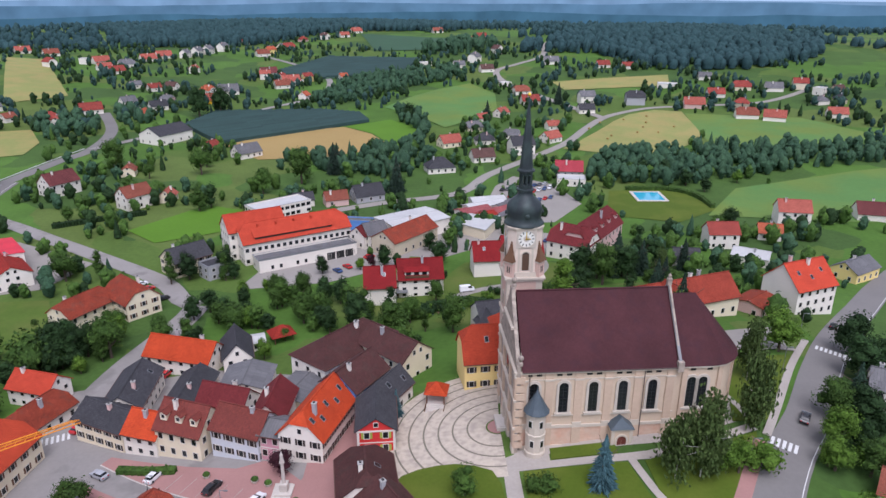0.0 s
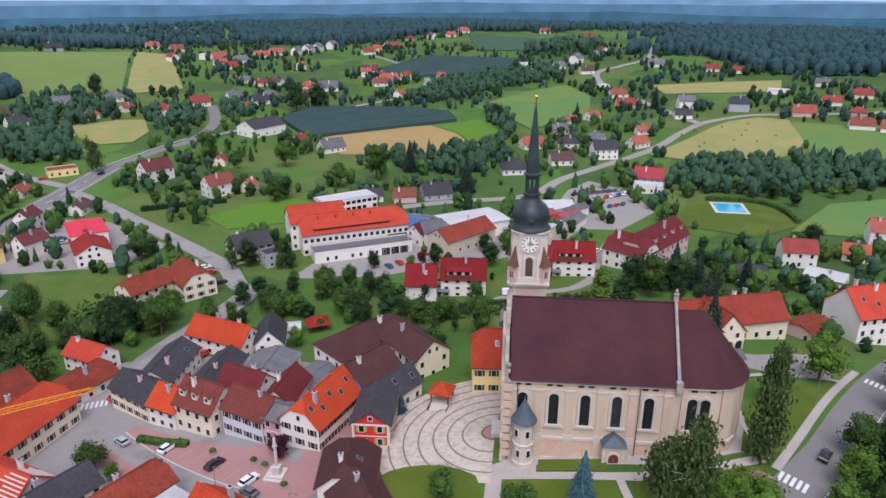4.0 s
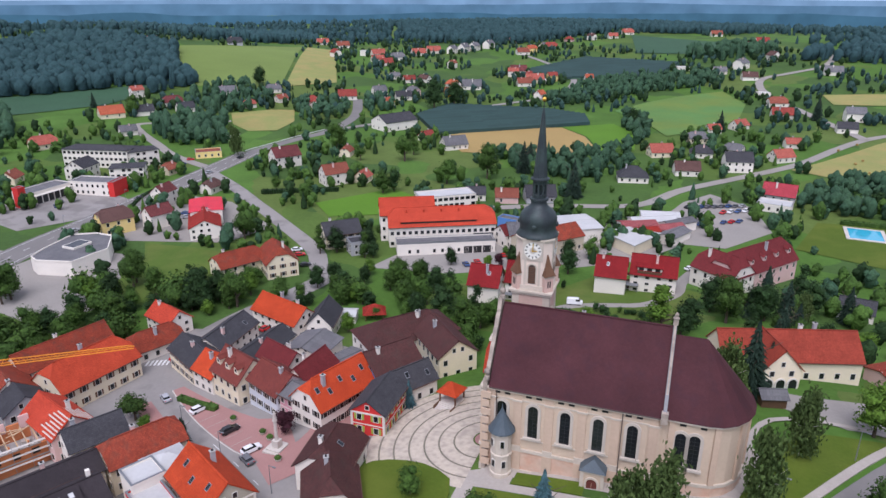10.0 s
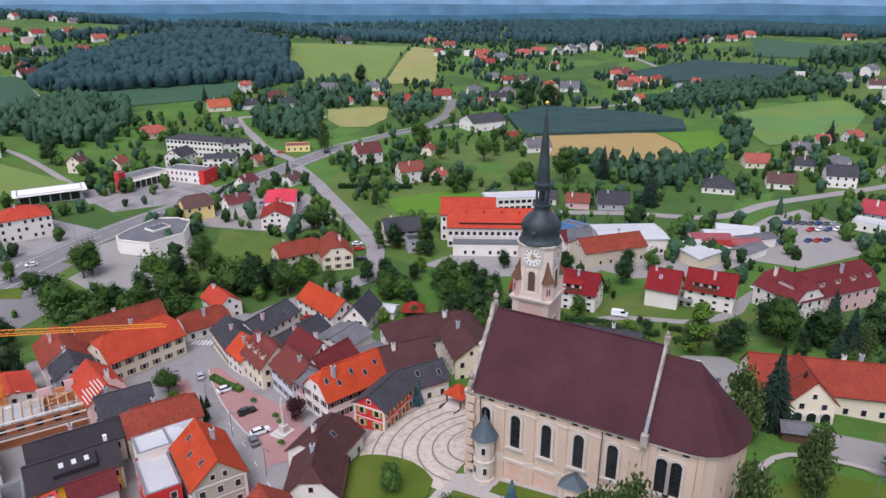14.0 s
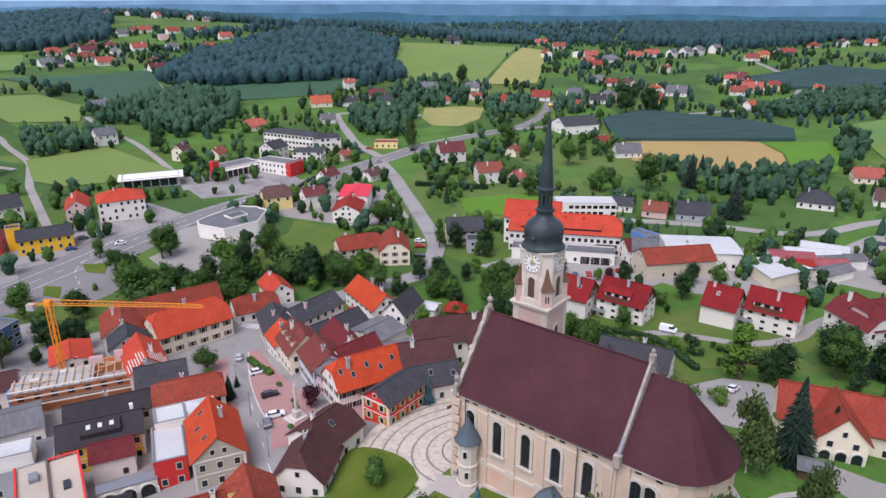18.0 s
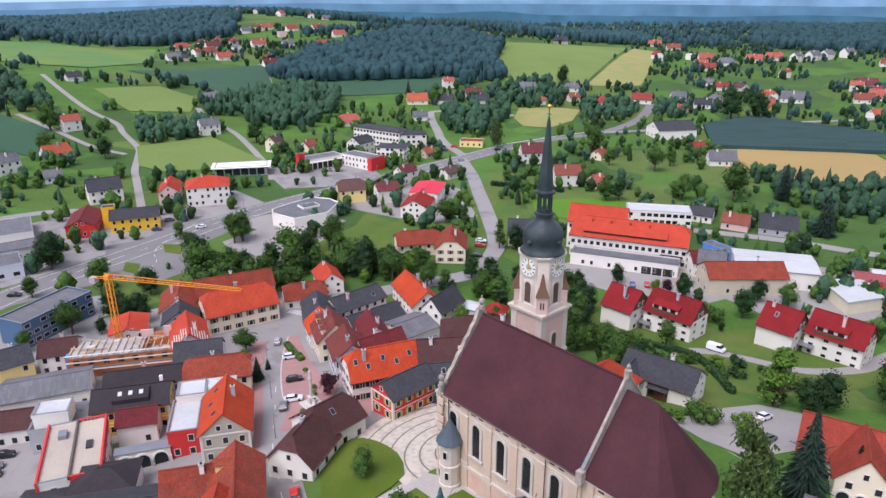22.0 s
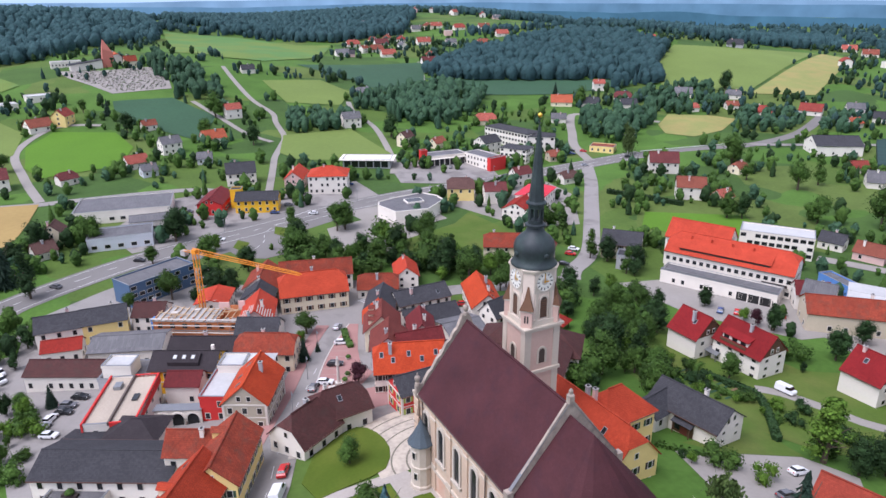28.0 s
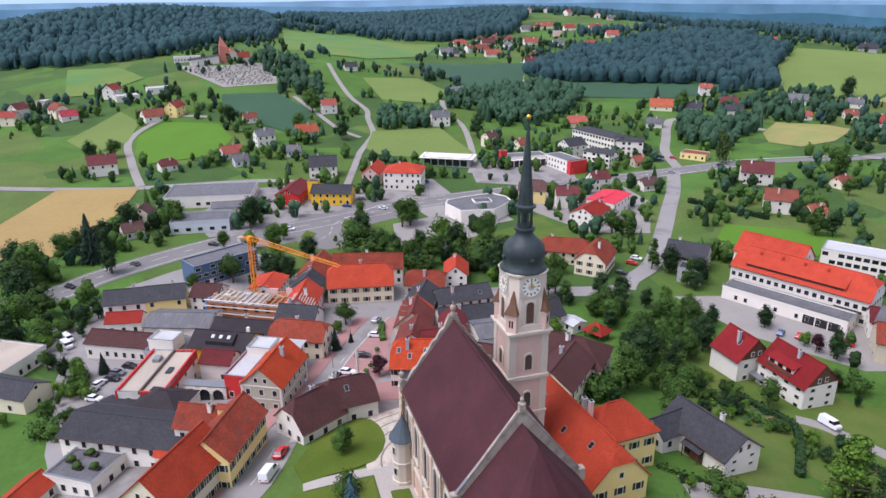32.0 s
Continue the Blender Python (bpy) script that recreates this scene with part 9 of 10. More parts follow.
tree("oak", -24.3, 188.7, 11.2)
tree("oak", -14.2, 170.4, 13.8)
tree("dark", -32.8, 202.9, 10.0)
tree("oak", -51.4, 201.6, 10.0)
tree("oak", -45.2, 206.9, 10.2)
tree("oak", -9.7, 183.5, 9.0)
tree("oak", 2.8, 172.7, 12.0)
tree("oak", 52.0, 208.5, 15.2)
tree("dark", 62.2, 216.6, 12.0)
tree("birch", 71.7, 211.3, 11.5)
tree("conifer", 84.8, 228.1, 12.2)
tree("light", -6.6, 150.3, 4.8)
tree("oak", 2.7, 257.9, 9.5)
tree("dark", -1.4, 238.3, 11.0)
tree("dark", -25.8, 524.4, 14.8)
tree("conifer", 33.3, 530.5, 14.8)
tree("conifer", 96.5, 590.5, 18.2)
tree("dark", -76.5, 192.4, 8.8)
tree("conifer", 61.6, 162.9, 10.0)
tree("dark", -174.3, 547.5, 24.5)
tree("oak", -111.6, 304.8, 13.8)
tree("oak", -163.3, 287.9, 8.0)
tree("oak", -180.4, 373.2, 19.8)
tree("dark", 99.0, 139.5, 12.0)
tree("dark", 41.0, 191.0, 9.0)
tree("dark", -175.4, 76.7, 16.0)
tree("oak", -136.6, 117.9, 16.0)
tree("oak", -163.0, 144.0, 14.5)
tree("oak", -145.3, 86.6, 12.2)
tree("dark", -89.2, 225.3, 11.5)
tree("oak", -12.6, 179.3, 8.8)
tree("conifer", -150.5, 19.3, 19.5)
tree("oak", -149.7, 10.3, 13.5)
tree("talldark", -136.6, 28.8, 17.8)
tree("oak", -161.5, 11.6, 11.2)
tree("dark", -24.7, 180.4, 13.5)
tree("oak", -28.9, 195.7, 10.5)
tree("dark", -38.0, 205.9, 9.2)
tree("oak", -37.5, 192.1, 9.0)
tree("shrub", -10.5, 162.0, 7.8)
tree("oak", -22.1, 175.3, 8.2)
tree("dark", -9.6, 187.1, 5.8)
tree("light", -56.9, 36.7, 6.5)
tree("conifer", -59.0, 42.2, 6.5)
tree("shrublight", -47.6, 39.0, 4.8)
tree("shrublight", 38.1, 169.3, 4.0)
tree("oak", -129.8, 87.9, 8.8)
tree("dark", -131.8, 99.2, 10.0)
tree("shrub", -83.2, 21.3, 7.0)
tree("oak", -182.1, 45.4, 14.8)
tree("dark", -181.2, 27.3, 14.5)
tree("oak", -121.2, 130.2, 10.0)
tree("dark", -113.0, 136.8, 8.8)
tree("oak", -118.9, 119.2, 8.8)
tree("dark", -43.3, 230.5, 7.8)
tree("light", -30.1, 233.8, 5.5)
tree("purple", -26.1, 234.3, 6.5)
tree("dark", -21.5, 237.1, 9.0)
tree("oak", -80.6, 246.0, 7.8)
tree("dark", -77.6, 229.5, 10.8)
tree("oak", -313.8, -3.0, 12.8)
tree("dark", -306.8, -14.5, 14.0)
tree("dark", -325.1, 130.3, 14.2)
tree("oak", -427.1, 31.6, 10.0)
tree("conifer", -415.9, 47.2, 11.8)
tree("dark", -373.0, 59.0, 14.8)
tree("dark", -321.6, 218.6, 16.8)
tree("oak", -372.0, 397.4, 17.8)
tree("dark", -367.3, 545.0, 17.2)
tree("oak", -395.7, 115.6, 19.8)
tree("oak", -343.6, 104.0, 14.5)
tree("talldark", -394.5, 301.9, 15.2)
tree("birch", 66.4, 132.3, 13.8)
tree("dark", 61.0, 219.0, 12.5, 1.2)
tree("conifer", 68.0, 221.0, 13.0)
tree("dark", 74.0, 229.5, 13.5, 1.15)
tree("conifer", 62.5, 232.0, 14.0)
tree("talldark", 72.5, 244.0, 13.0, 1.2)
tree("oak", 53.0, 219.5, 9.5, 1.2)
tree("dark", 83.5, 116.5, 11.0, 1.2)
tree("light", 70.8, 103.4, 7.5, 1.3)
tree("oak", 77.0, 102.6, 8.0, 1.2)
tree("dark", 94.5, 137.5, 12.5, 1.2)
tree("dark", 100.5, 152.0, 12.0, 1.2)
tree("oak", 78.2, 119.0, 9.5, 1.2)
tree("oak", -134.5, 3.6, 16.0, 1.1)
tree("oak", -124.0, 2.0, 14.5, 1.2)
tree("dark", -112.0, 6.0, 15.0, 1.2)
tree("oak", -93.5, 11.5, 13.5, 1.3)
tree("oak", -104.0, 15.0, 12.0, 1.25)
tree("dark", -86.0, 10.0, 11.0, 1.2)
tree("shrub", -101.0, 27.5, 5.0)
tree("shrub", -91.0, 24.5, 4.6)
tree("light", -88.5, 20.0, 6.5)
tree("oak", -66.0, 26.5, 6.8)
tree("oak", -58.5, 36.0, 6.5)


# ---- woods, gardens and hedges ----
def inside(px, py, pts):
    c = False
    for i in range(len(pts)):
        (ax, ay), (bx, by) = pts[i], pts[i - 1]
        if (ay > py) != (by > py) and px < (bx - ax) * (py - ay) / (by - ay) + ax:
            c = not c
    return c


GRID = {}
for x, y, r in TAKEN:
    GRID.setdefault((int(x // 30), int(y // 30)), []).append((x, y, r))


def free(x, y, pad=0.0):
    """Whether a spot is off the houses, roads and fields."""
    i, j = int(x // 30), int(y // 30)
    for a in (i - 1, i, i + 1):
        for b in (j - 1, j, j + 1):
            for hx, hy, r in GRID.get((a, b), ()):
                if (x - hx) ** 2 + (y - hy) ** 2 < (r + pad) ** 2:
                    return False
    return not any(inside(x, y, p) for p in CLEAR)


zone_rng = random.Random(5)
LOOSE = []


def garden(pts, gap, kinds, sizes, seed):
    """Separate trees over a garden plot."""
    for x, y in fill(pts, gap, seed):
        if not free(x, y, 1.5):
            continue
        if math.hypot(x + 20, y - 130) > 125:
            LOOSE.append((x, y))
        else:
            tree(zone_rng.choice(kinds), x, y, zone_rng.uniform(*sizes), zone_rng.uniform(0.85, 1.2))


GREEN = ("oak", "oak", "dark", "tall", "light", "shrub")
garden([(-56, 176), (-20, 176), (-6, 184), (-20, 194), (-48, 216), (-76, 214), (-74, 194)], 9.5, ("oak", "dark", "oak", "light", "oak", "shrub"), (4, 8), 21)
garden([(-6, 158), (4, 176), (2, 196), (-18, 192), (-34, 178), (-30, 166)], 8.5, GREEN, (3.5, 8), 22)
garden([(-148, 118), (-108, 112), (-104, 150), (-110, 178), (-132, 166), (-140, 140)], 7.5, ("oak", "dark", "oak", "tall", "shrub"), (6, 12), 23)
garden([(-112, 152), (-84, 156), (-86, 180), (-110, 184)], 7.5, ("oak", "light", "dark", "tall"), (6, 11), 24)
garden([(-122, 208), (-104, 218), (-112, 236), (-140, 232), (-136, 214)], 8, ("oak", "dark", "light"), (6, 11), 25)
garden([(36, 206), (62, 216), (92, 222), (120, 262), (96, 284), (70, 272), (48, 236)], 8.5, ("oak", "dark", "oak", "talldark", "conifer"), (7, 13), 26)
garden([(84, 196), (104, 206), (128, 236), (112, 232), (90, 220)], 8, ("oak", "light", "dark"), (6, 10), 27)
garden([(84, 108), (98, 128), (116, 160), (140, 186), (168, 214), (190, 200), (140, 130), (100, 96)], 7.5, ("oak", "dark", "conifer", "light", "talldark", "shrub"), (5, 12), 28)
garden([(66, 90), (76, 104), (84, 112), (92, 100), (78, 84)], 7, ("dark", "light", "shrub", "shrublight"), (3, 7), 29)
garden([(-120, 96), (-106, 88), (-112, 70), (-130, 84)], 7, ("oak", "dark"), (6, 11), 30)
garden([(-116, 20), (-84, 8), (-60, 14), (-90, 36), (-114, 38)], 7.5, ("oak", "shrub", "dark", "light"), (3, 9), 31)
garden([(-58, 22), (-36, 20), (-46, 42), (-60, 40)], 6.5, ("shrub", "shrublight", "oak", "light"), (2, 5.5), 32)
garden([(-40, 290), (-10, 310), (4, 330), (-30, 356), (-60, 350), (-56, 312)], 10, GREEN, (4, 9), 33)
garden([(-130, 300), (-160, 290), (-196, 310), (-210, 330), (-180, 352), (-140, 344), (-104, 330)], 9, GREEN, (5, 10), 34)
garden([(-150, 262), (-128, 268), (-136, 284), (-158, 282)], 6, ("shrub", "oak", "shrubdark"), (2.5, 6), 35)
garden([(60, 300), (84, 296), (76, 340), (94, 348), (70, 352)], 8, ("oak", "dark", "light"), (6, 11), 36)
garden([(-176, 6), (-150, 4), (-168, 40), (-196, 46), (-214, 30)], 8, ("oak", "dark", "talldark", "conifer"), (7, 14), 37)
garden([(26, 190), (46, 196), (44, 206), (30, 204)], 7, ("shrub", "oak", "light"), (2.5, 6), 38)
garden([(-4, 214), (8, 216), (2, 232), (-12, 226)], 7, GREEN, (3, 7), 39)
garden([(-100, 258), (-80, 276), (-92, 306), (-56, 310), (-46, 288)], 9, GREEN, (4, 9), 40)
garden([(30, 240), (44, 270), (40, 286), (28, 262)], 7, ("oak", "shrub", "light"), (3, 8), 41)
garden([(64, 98), (58, 96), (50, 90), (56, 84), (66, 88)], 4.5, ("shrublight", "light", "shrub"), (2, 4.5), 42)

garden([(-103, 154), (-91, 152), (-89, 186), (-100, 190), (-108, 180)], 6.5, ("oak", "dark", "oak", "light"), (6, 10), 43)
garden([(-81, 168), (-62, 170), (-60, 186), (-74, 198), (-78, 186)], 6.5, ("oak", "dark", "light", "oak"), (5, 9), 44)
garden([(-190, -25), (-175, 0), (-142, 7), (-121, 23), (-102, 30), (-102, 3), (-140, -20)], 9, ("oak", "dark", "oak", "talldark"), (8, 15), 45)
garden([(-74, 16), (-80, 22), (-68, 36), (-50, 40), (-35, 33), (-42, 28), (-58, 20)], 7, ("oak", "light", "shrub", "dark"), (3, 7), 46)
garden([(-34, 30), (-20, 40), (-30, 44), (-42, 38)], 6, ("shrub", "shrublight", "oak"), (2, 5), 47)

garden([(-8, 183), (4, 184), (20, 192), (14, 200), (-4, 202), (-18, 194)], 4.6, ("shrub", "shrub", "shrubdark", "shrublight", "light"), (1.4, 3.6), 48)
garden([(26, 187), (34, 190), (30, 206), (22, 208), (16, 204)], 5.5, ("shrub", "shrubdark", "oak"), (1.5, 4), 49)
garden([(50, 182), (62, 186), (84, 200), (70, 206), (54, 196)], 7, ("oak", "dark", "talldark", "conifer"), (6, 12), 50)
garden([(26, 150), (34, 152), (30, 164), (25, 160)], 4.5, ("shrub", "shrubdark", "light"), (1.5, 3.5), 51)

garden([(92, 128), (112, 150), (104, 132), (86, 104), (80, 103), (83, 114)], 5.5, ("oak", "dark", "oak", "light", "shrub"), (4, 9), 52)
garden([(-104, 10), (-92, 6), (-62, 14), (-43, 22), (-36, 31), (-52, 30), (-76, 20)], 7, ("oak", "dark", "light", "shrub"), (4, 9), 53)

WOODS = [
    ([(-545, 322), (-474, 350), (-426, 425), (-415, 515), (-510, 600), (-590, 615), (-665, 560), (-645, 430)], 8.5, (11, 16), 0.3, "dense dark forest on the hill"),
    ([(89, 900), (184, 868), (218, 760), (303, 740), (420, 800), (520, 1000), (400, 1200), (235, 1160)], 12, (11, 16), 0.3, "dark mixed wood on the slope"),
    ([(72, 360), (117, 350), (158, 362), (203, 384), (260, 400), (300, 440), (224, 436), (172, 444), (134, 420), (107, 424)], 7, (6, 11), 0.1, "belt of tall trees below the hay field"),
    ([(-98, 580), (-70, 612), (-32, 668), (12, 722), (30, 740), (-4, 782), (-68, 750), (-101, 679), (-120, 620)], 7.5, (7, 12), 0.15, "wood behind the pasture"),
    ([(-90, 392), (-60, 372), (-30, 364), (-8, 372), (-4, 400), (-14, 436), (-6, 490), (-24, 560), (-36, 556), (-26, 482), (-32, 432), (-60, 406), (-96, 404)], 7, (6, 12), 0.12, "row of trees below the wheat field"),
    ([(-374, 235), (-355, 258), (-370, 297), (-438, 348), (-470, 345), (-465, 278)], 8, (9, 15), 0.2, "wood in the west valley"),
    ([(-406, 211), (-397, 237), (-345, 234), (-331, 262), (-403, 314), (-464, 327), (-459, 289), (-439, 246)], 8, (8, 14), 0.25, "wood above the meadow"),
    ([(-317, 350), (-284, 345), (-250, 355), (-262, 366), (-283, 390), (-310, 430), (-340, 413), (-333, 383)], 7.5, (8, 14), 0.15, "trees round the hill houses"),
    ([(-427, 92), (-413, 120), (-470, 128), (-560, 110), (-600, 85), (-569, 71), (-479, 94)], 9, (8, 14), 0.2, "trees beside the cemetery"),
    ([(-335, 146), (-343, 150), (-350, 200), (-378, 210), (-392, 166)], 7.5, (7, 12), 0.15, "copse above the hay meadow"),
    ([(-262, 440), (-229, 470), (-210, 520), (-244, 560), (-280, 520), (-300, 500)], 8.5, (6, 12), 0.15, "trees among the hill houses"),
    ([(-365, 425), (-309, 438), (-320, 500), (-345, 525), (-389, 540), (-398, 500)], 8.5, (6, 12), 0.2, "trees below the fields"),
    ([(-680, -190), (-650, -117), (-630, -60), (-640, -20), (-735, 26), (-800, 90), (-960, 100), (-1250, 60), (-1500, -200), (-1100, -420), (-860, -260)], 15, (11, 16), 0.3, "large dark forest behind the cemetery"),
    ([(-940, 200), (-820, 300), (-860, 420), (-1080, 520), (-1400, 500), (-1400, 150), (-1150, 110)], 16, (11, 16), 0.3, "dark forest on the far ridge"),
    ([(-1010, 660), (-1000, 700), (-1060, 820), (-1300, 860), (-1500, 700), (-1460, 520), (-1290, 500), (-1260, 620), (-1130, 660)], 15, (11, 16), 0.3, "dark forest behind the hill village"),
    ([(-640, 690), (-560, 720), (-520, 880), (-640, 1000), (-860, 900), (-860, 720)], 14, (10, 15), 0.3, "forest behind the hilltop fields"),
    ([(-420, 960), (-250, 1000), (-160, 1190), (20, 1200), (60, 1330), (-200, 1500), (-600, 1300)], 17, (10, 15), 0.3, "wide dark forest to the north"),
    ([(-40, 900), (30, 880), (80, 960), (20, 1000)], 12, (12, 18), 0.25, "wood by the far road"),
]
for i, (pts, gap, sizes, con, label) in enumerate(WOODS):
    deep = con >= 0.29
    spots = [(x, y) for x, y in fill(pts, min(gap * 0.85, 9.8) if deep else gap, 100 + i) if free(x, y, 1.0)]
    # the spruce leaf here is a haze-blue tint over mixed woods
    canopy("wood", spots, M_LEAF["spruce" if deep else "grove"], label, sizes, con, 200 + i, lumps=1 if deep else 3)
# loose trees and hedges among the outlying houses
spots = list(LOOSE)
rng = random.Random(9)
for k in range(9000):
    x, y = rng.uniform(-780, 420), rng.uniform(-80, 980)
    r = math.hypot(x, y - 115)
    if r < 150 or not free(x, y, 0.5):
        continue
    if noise.noise(Vector((x * 0.011, y * 0.011, 2.0))) + 0.35 * noise.noise(Vector((x * 0.04, y * 0.04, 5.0))) > 0.04:
        spots.append((x, y))
for hx, hy, r in HOMES:
    if math.hypot(hx + 20, hy - 130) < 130:
        continue
    for k in range(11):
        a, d = rng.uniform(0, 6.283), r + 1.5 + 13 * rng.random()
        x, y = hx + d * math.cos(a), hy + d * math.sin(a)
        if free(x, y, 0.3):
            spots.append((x, y))
near = [p for p in spots if math.hypot(p[0] + 20, p[1] - 115) < 430]
far = [p for p in spots if math.hypot(p[0] + 20, p[1] - 115) >= 430]
KINDS = (("mid", "green garden trees between the houses"), ("dark", "dark green garden trees between the houses"), ("grove", "green trees and shrubs along lanes"), ("wood", "small copses between the fields"))
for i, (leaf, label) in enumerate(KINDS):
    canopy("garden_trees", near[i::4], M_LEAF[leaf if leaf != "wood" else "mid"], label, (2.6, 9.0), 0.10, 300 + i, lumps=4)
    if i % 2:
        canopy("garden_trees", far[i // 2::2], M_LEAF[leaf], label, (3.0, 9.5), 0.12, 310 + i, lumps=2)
# woods out to the horizon, distance haze tinted into the leaf colour
spots = []
for k in range(15000):
    a, r = rng.uniform(0, 2 * math.pi), 850 * (1620 / 850) ** rng.random()
    x, y = r * math.cos(a), 115 + r * math.sin(a)
    if y < -0.4 * abs(x) - 200 or x > 1500 + 0.6 * y:
        continue
    if noise.noise(Vector((x * 0.0022, y * 0.0022, 9.0))) + 0.4 * noise.noise(Vector((x * 0.008, y * 0.008, 4.0))) > (0.10 if r < 1250 else -0.30) and free(x, y, 14):
        spots.append((x, y))
canopy("far_wood", spots, M_LEAF["spruce"], "dark woods out to the horizon, leaf colour tinted haze blue", (8, 13), 0.3, 400)


# trees behind the parish gardens, along the valley road, round the inn and by the pool
for kind, x, y, h, wide in (
        ("dark", -75, 193, 8.5, 1.1), ("oak", -55, 185.5, 8.0, 1.2), ("oak", -52.6, 200, 7.5, 1.2), ("light", -66, 210, 7.0, 1.0), ("dark", -73.6, 226, 7.5, 1.1), ("oak", -55, 212.5, 8.5, 1.2),
        ("oak", -43, 201, 6.5, 1.1), ("light", -42.6, 227, 6.0, 1.1), ("purple", -33, 231.7, 6.0, 1.1), ("dark", -36.4, 186, 7.0, 1.2), ("oak", -61, 183, 8.0, 1.1), ("oak", -73, 203, 7.0, 1.1), ("talldark", -22, 236.7, 9.0, 1.2),
        ("conifer", -193, -18, 17, 1.15), ("conifer", -200, -23, 14, 1.1), ("dark", -166, -3, 12, 1.2), ("oak", -195, 28, 9, 1.2), ("dark", -171, 21, 11, 1.2), ("oak", -206, 38.6, 8.5, 1.1), ("conifer", -168, 14, 13, 1.0),
        ("dark", -146, -6, 13, 1.2), ("oak", -131, 4.7, 11, 1.2),
        ("oak", -163, 123, 9, 1.2), ("dark", -148, 122, 10, 1.1), ("linden", -141, 155, 10, 1.0), ("oak", -144, 173, 10, 1.2), ("talldark", -105, 168, 12, 1.2), ("oak", -132, 227, 8, 1.1), ("dark", -137, 100, 9, 1.1),
        ("dark", -167, 145, 9, 1.3), ("oak", -125.5, 147, 9, 1.2), ("dark", -93, 219, 8, 0.8),
        ("dark", 89, 340, 8, 1.2), ("oak", 100, 363, 10, 1.2), ("oak", 117, 334, 11, 1.2), ("dark", 132, 339, 8, 1.2), ("dark", 83, 306, 10, 1.2), ("oak", 121, 326, 11, 1.2), ("light", 155, 356, 8, 1.2), ("dark", 140, 309, 10, 1.2), ("oak", 158, 328, 11, 1.2), ("oak", 157, 304, 8, 1.2), ("light", 190, 352, 10, 1.2), ("dark", 122, 282, 11, 1.2), ("oak", 116, 278, 8, 1.2), ("dark", 126, 350, 10, 1.2)):
    if free(x, y, 0.8):
        tree(kind, x, y, h, wide)


def hedge(pts, w, h, leaf, label):
    """A clipped hedge of leafy blocks along a line."""
    rng = random.Random(int(pts[0][0] * 3))
    mb = MB()
    line = smooth_line(pts, 1.1)
    for p in line:
        z = height(p.x, p.y)
        for k in range(16):
            c = Vector((p.x + rng.uniform(-0.55, 0.55) * max(w, 1.1), p.y + rng.uniform(-0.55, 0.55) * max(w, 1.1), z + rng.uniform(0.15, 1.0) * h))
            d = [Vector((rng.gauss(0, 1), rng.gauss(0, 1), rng.gauss(0, 1))).normalized() * 0.42 for _ in range(2)]
            mb.face([c - d[0], c + d[1], c + d[0], c - d[1]], M_LEAF[leaf])
        mb.box(p.x - 0.5 * w, p.x + 0.5 * w, p.y - 0.5 * w, p.y + 0.5 * w, z - 0.2, z + 0.85 * h, M_LEAF[leaf])
    return tagged(new("hedge", mb.mesh("hedge")), label, "hedge", kind="stuff")


hedge([(-66, 117.5), (-60, 116.5), (-55, 116.2)], 1.6, 1.5, "mid", "clipped green hedge on the square")
hedge([(-165, 280), (-150, 290), (-135, 299)], 2.0, 2.4, "dark", "tall dark hedge beside the meadow")
hedge([(-6, 196), (6, 200), (14, 196), (26, 186)], 1.4, 1.6, "dark", "dark hedge in front of the flats")
hedge([(22, 158), (27, 163), (30, 170)], 1.0, 1.1, "mid", "low hedge at the parish hall drive")
hedge([(-12, 186), (-2, 192), (8, 194)], 1.2, 1.4, "mid", "green hedge between the gardens")
hedge([(-200, 226), (-214, 250), (-218, 268)], 1.3, 1.3, "dark", "low hedge at the fire station")
hedge([(94, 342), (112, 342), (124, 332), (126, 312)], 2.0, 2.2, "mid", "green hedge round the pool")


# ---- cars ----
PAINTS = {k: surface("car_" + k, c, 0.25, spec=0.6, big=(1, 0.03), fine=(4, 0.03), bump=0) for k, c in {"white": (0.72, 0.72, 0.72), "black": (0.02, 0.02, 0.022), "silver": (0.38, 0.39, 0.41), "red": (0.50, 0.02, 0.02), "blue": (0.04, 0.08, 0.20), "grey": (0.12, 0.12, 0.13)}.items()}
M_TYRE = surface("tyre", (0.02, 0.02, 0.02), 0.9, big=(1, 0.1), fine=(5, 0.1), bump=0)
M_HEAD = surface("headlight", (0.6, 0.6, 0.6), 0.2, big=(1, 0.1), fine=(5, 0.1), bump=0)
M_TAIL = surface("tail_light", (0.4, 0.02, 0.02), 0.3, big=(1, 0.1), fine=(5, 0.1), bump=0)
CARS = {}


def extrude_profile(mb, prof, w0, w1, mat):
    """A side profile (x, z, k) drawn across the width; k blends from w0 to w1 half width."""
    n = len(prof)
    v = [(x, -(w0 + (w1 - w0) * k), z) for x, z, k in prof] + [(x, w0 + (w1 - w0) * k, z) for x, z, k in prof]
    mb.poly(v, [tuple(range(n)), tuple(range(2 * n - 1, n - 1, -1))] + [(i, n + i, n + (i + 1) % n, (i + 1) % n) for i in range(n)], mat)


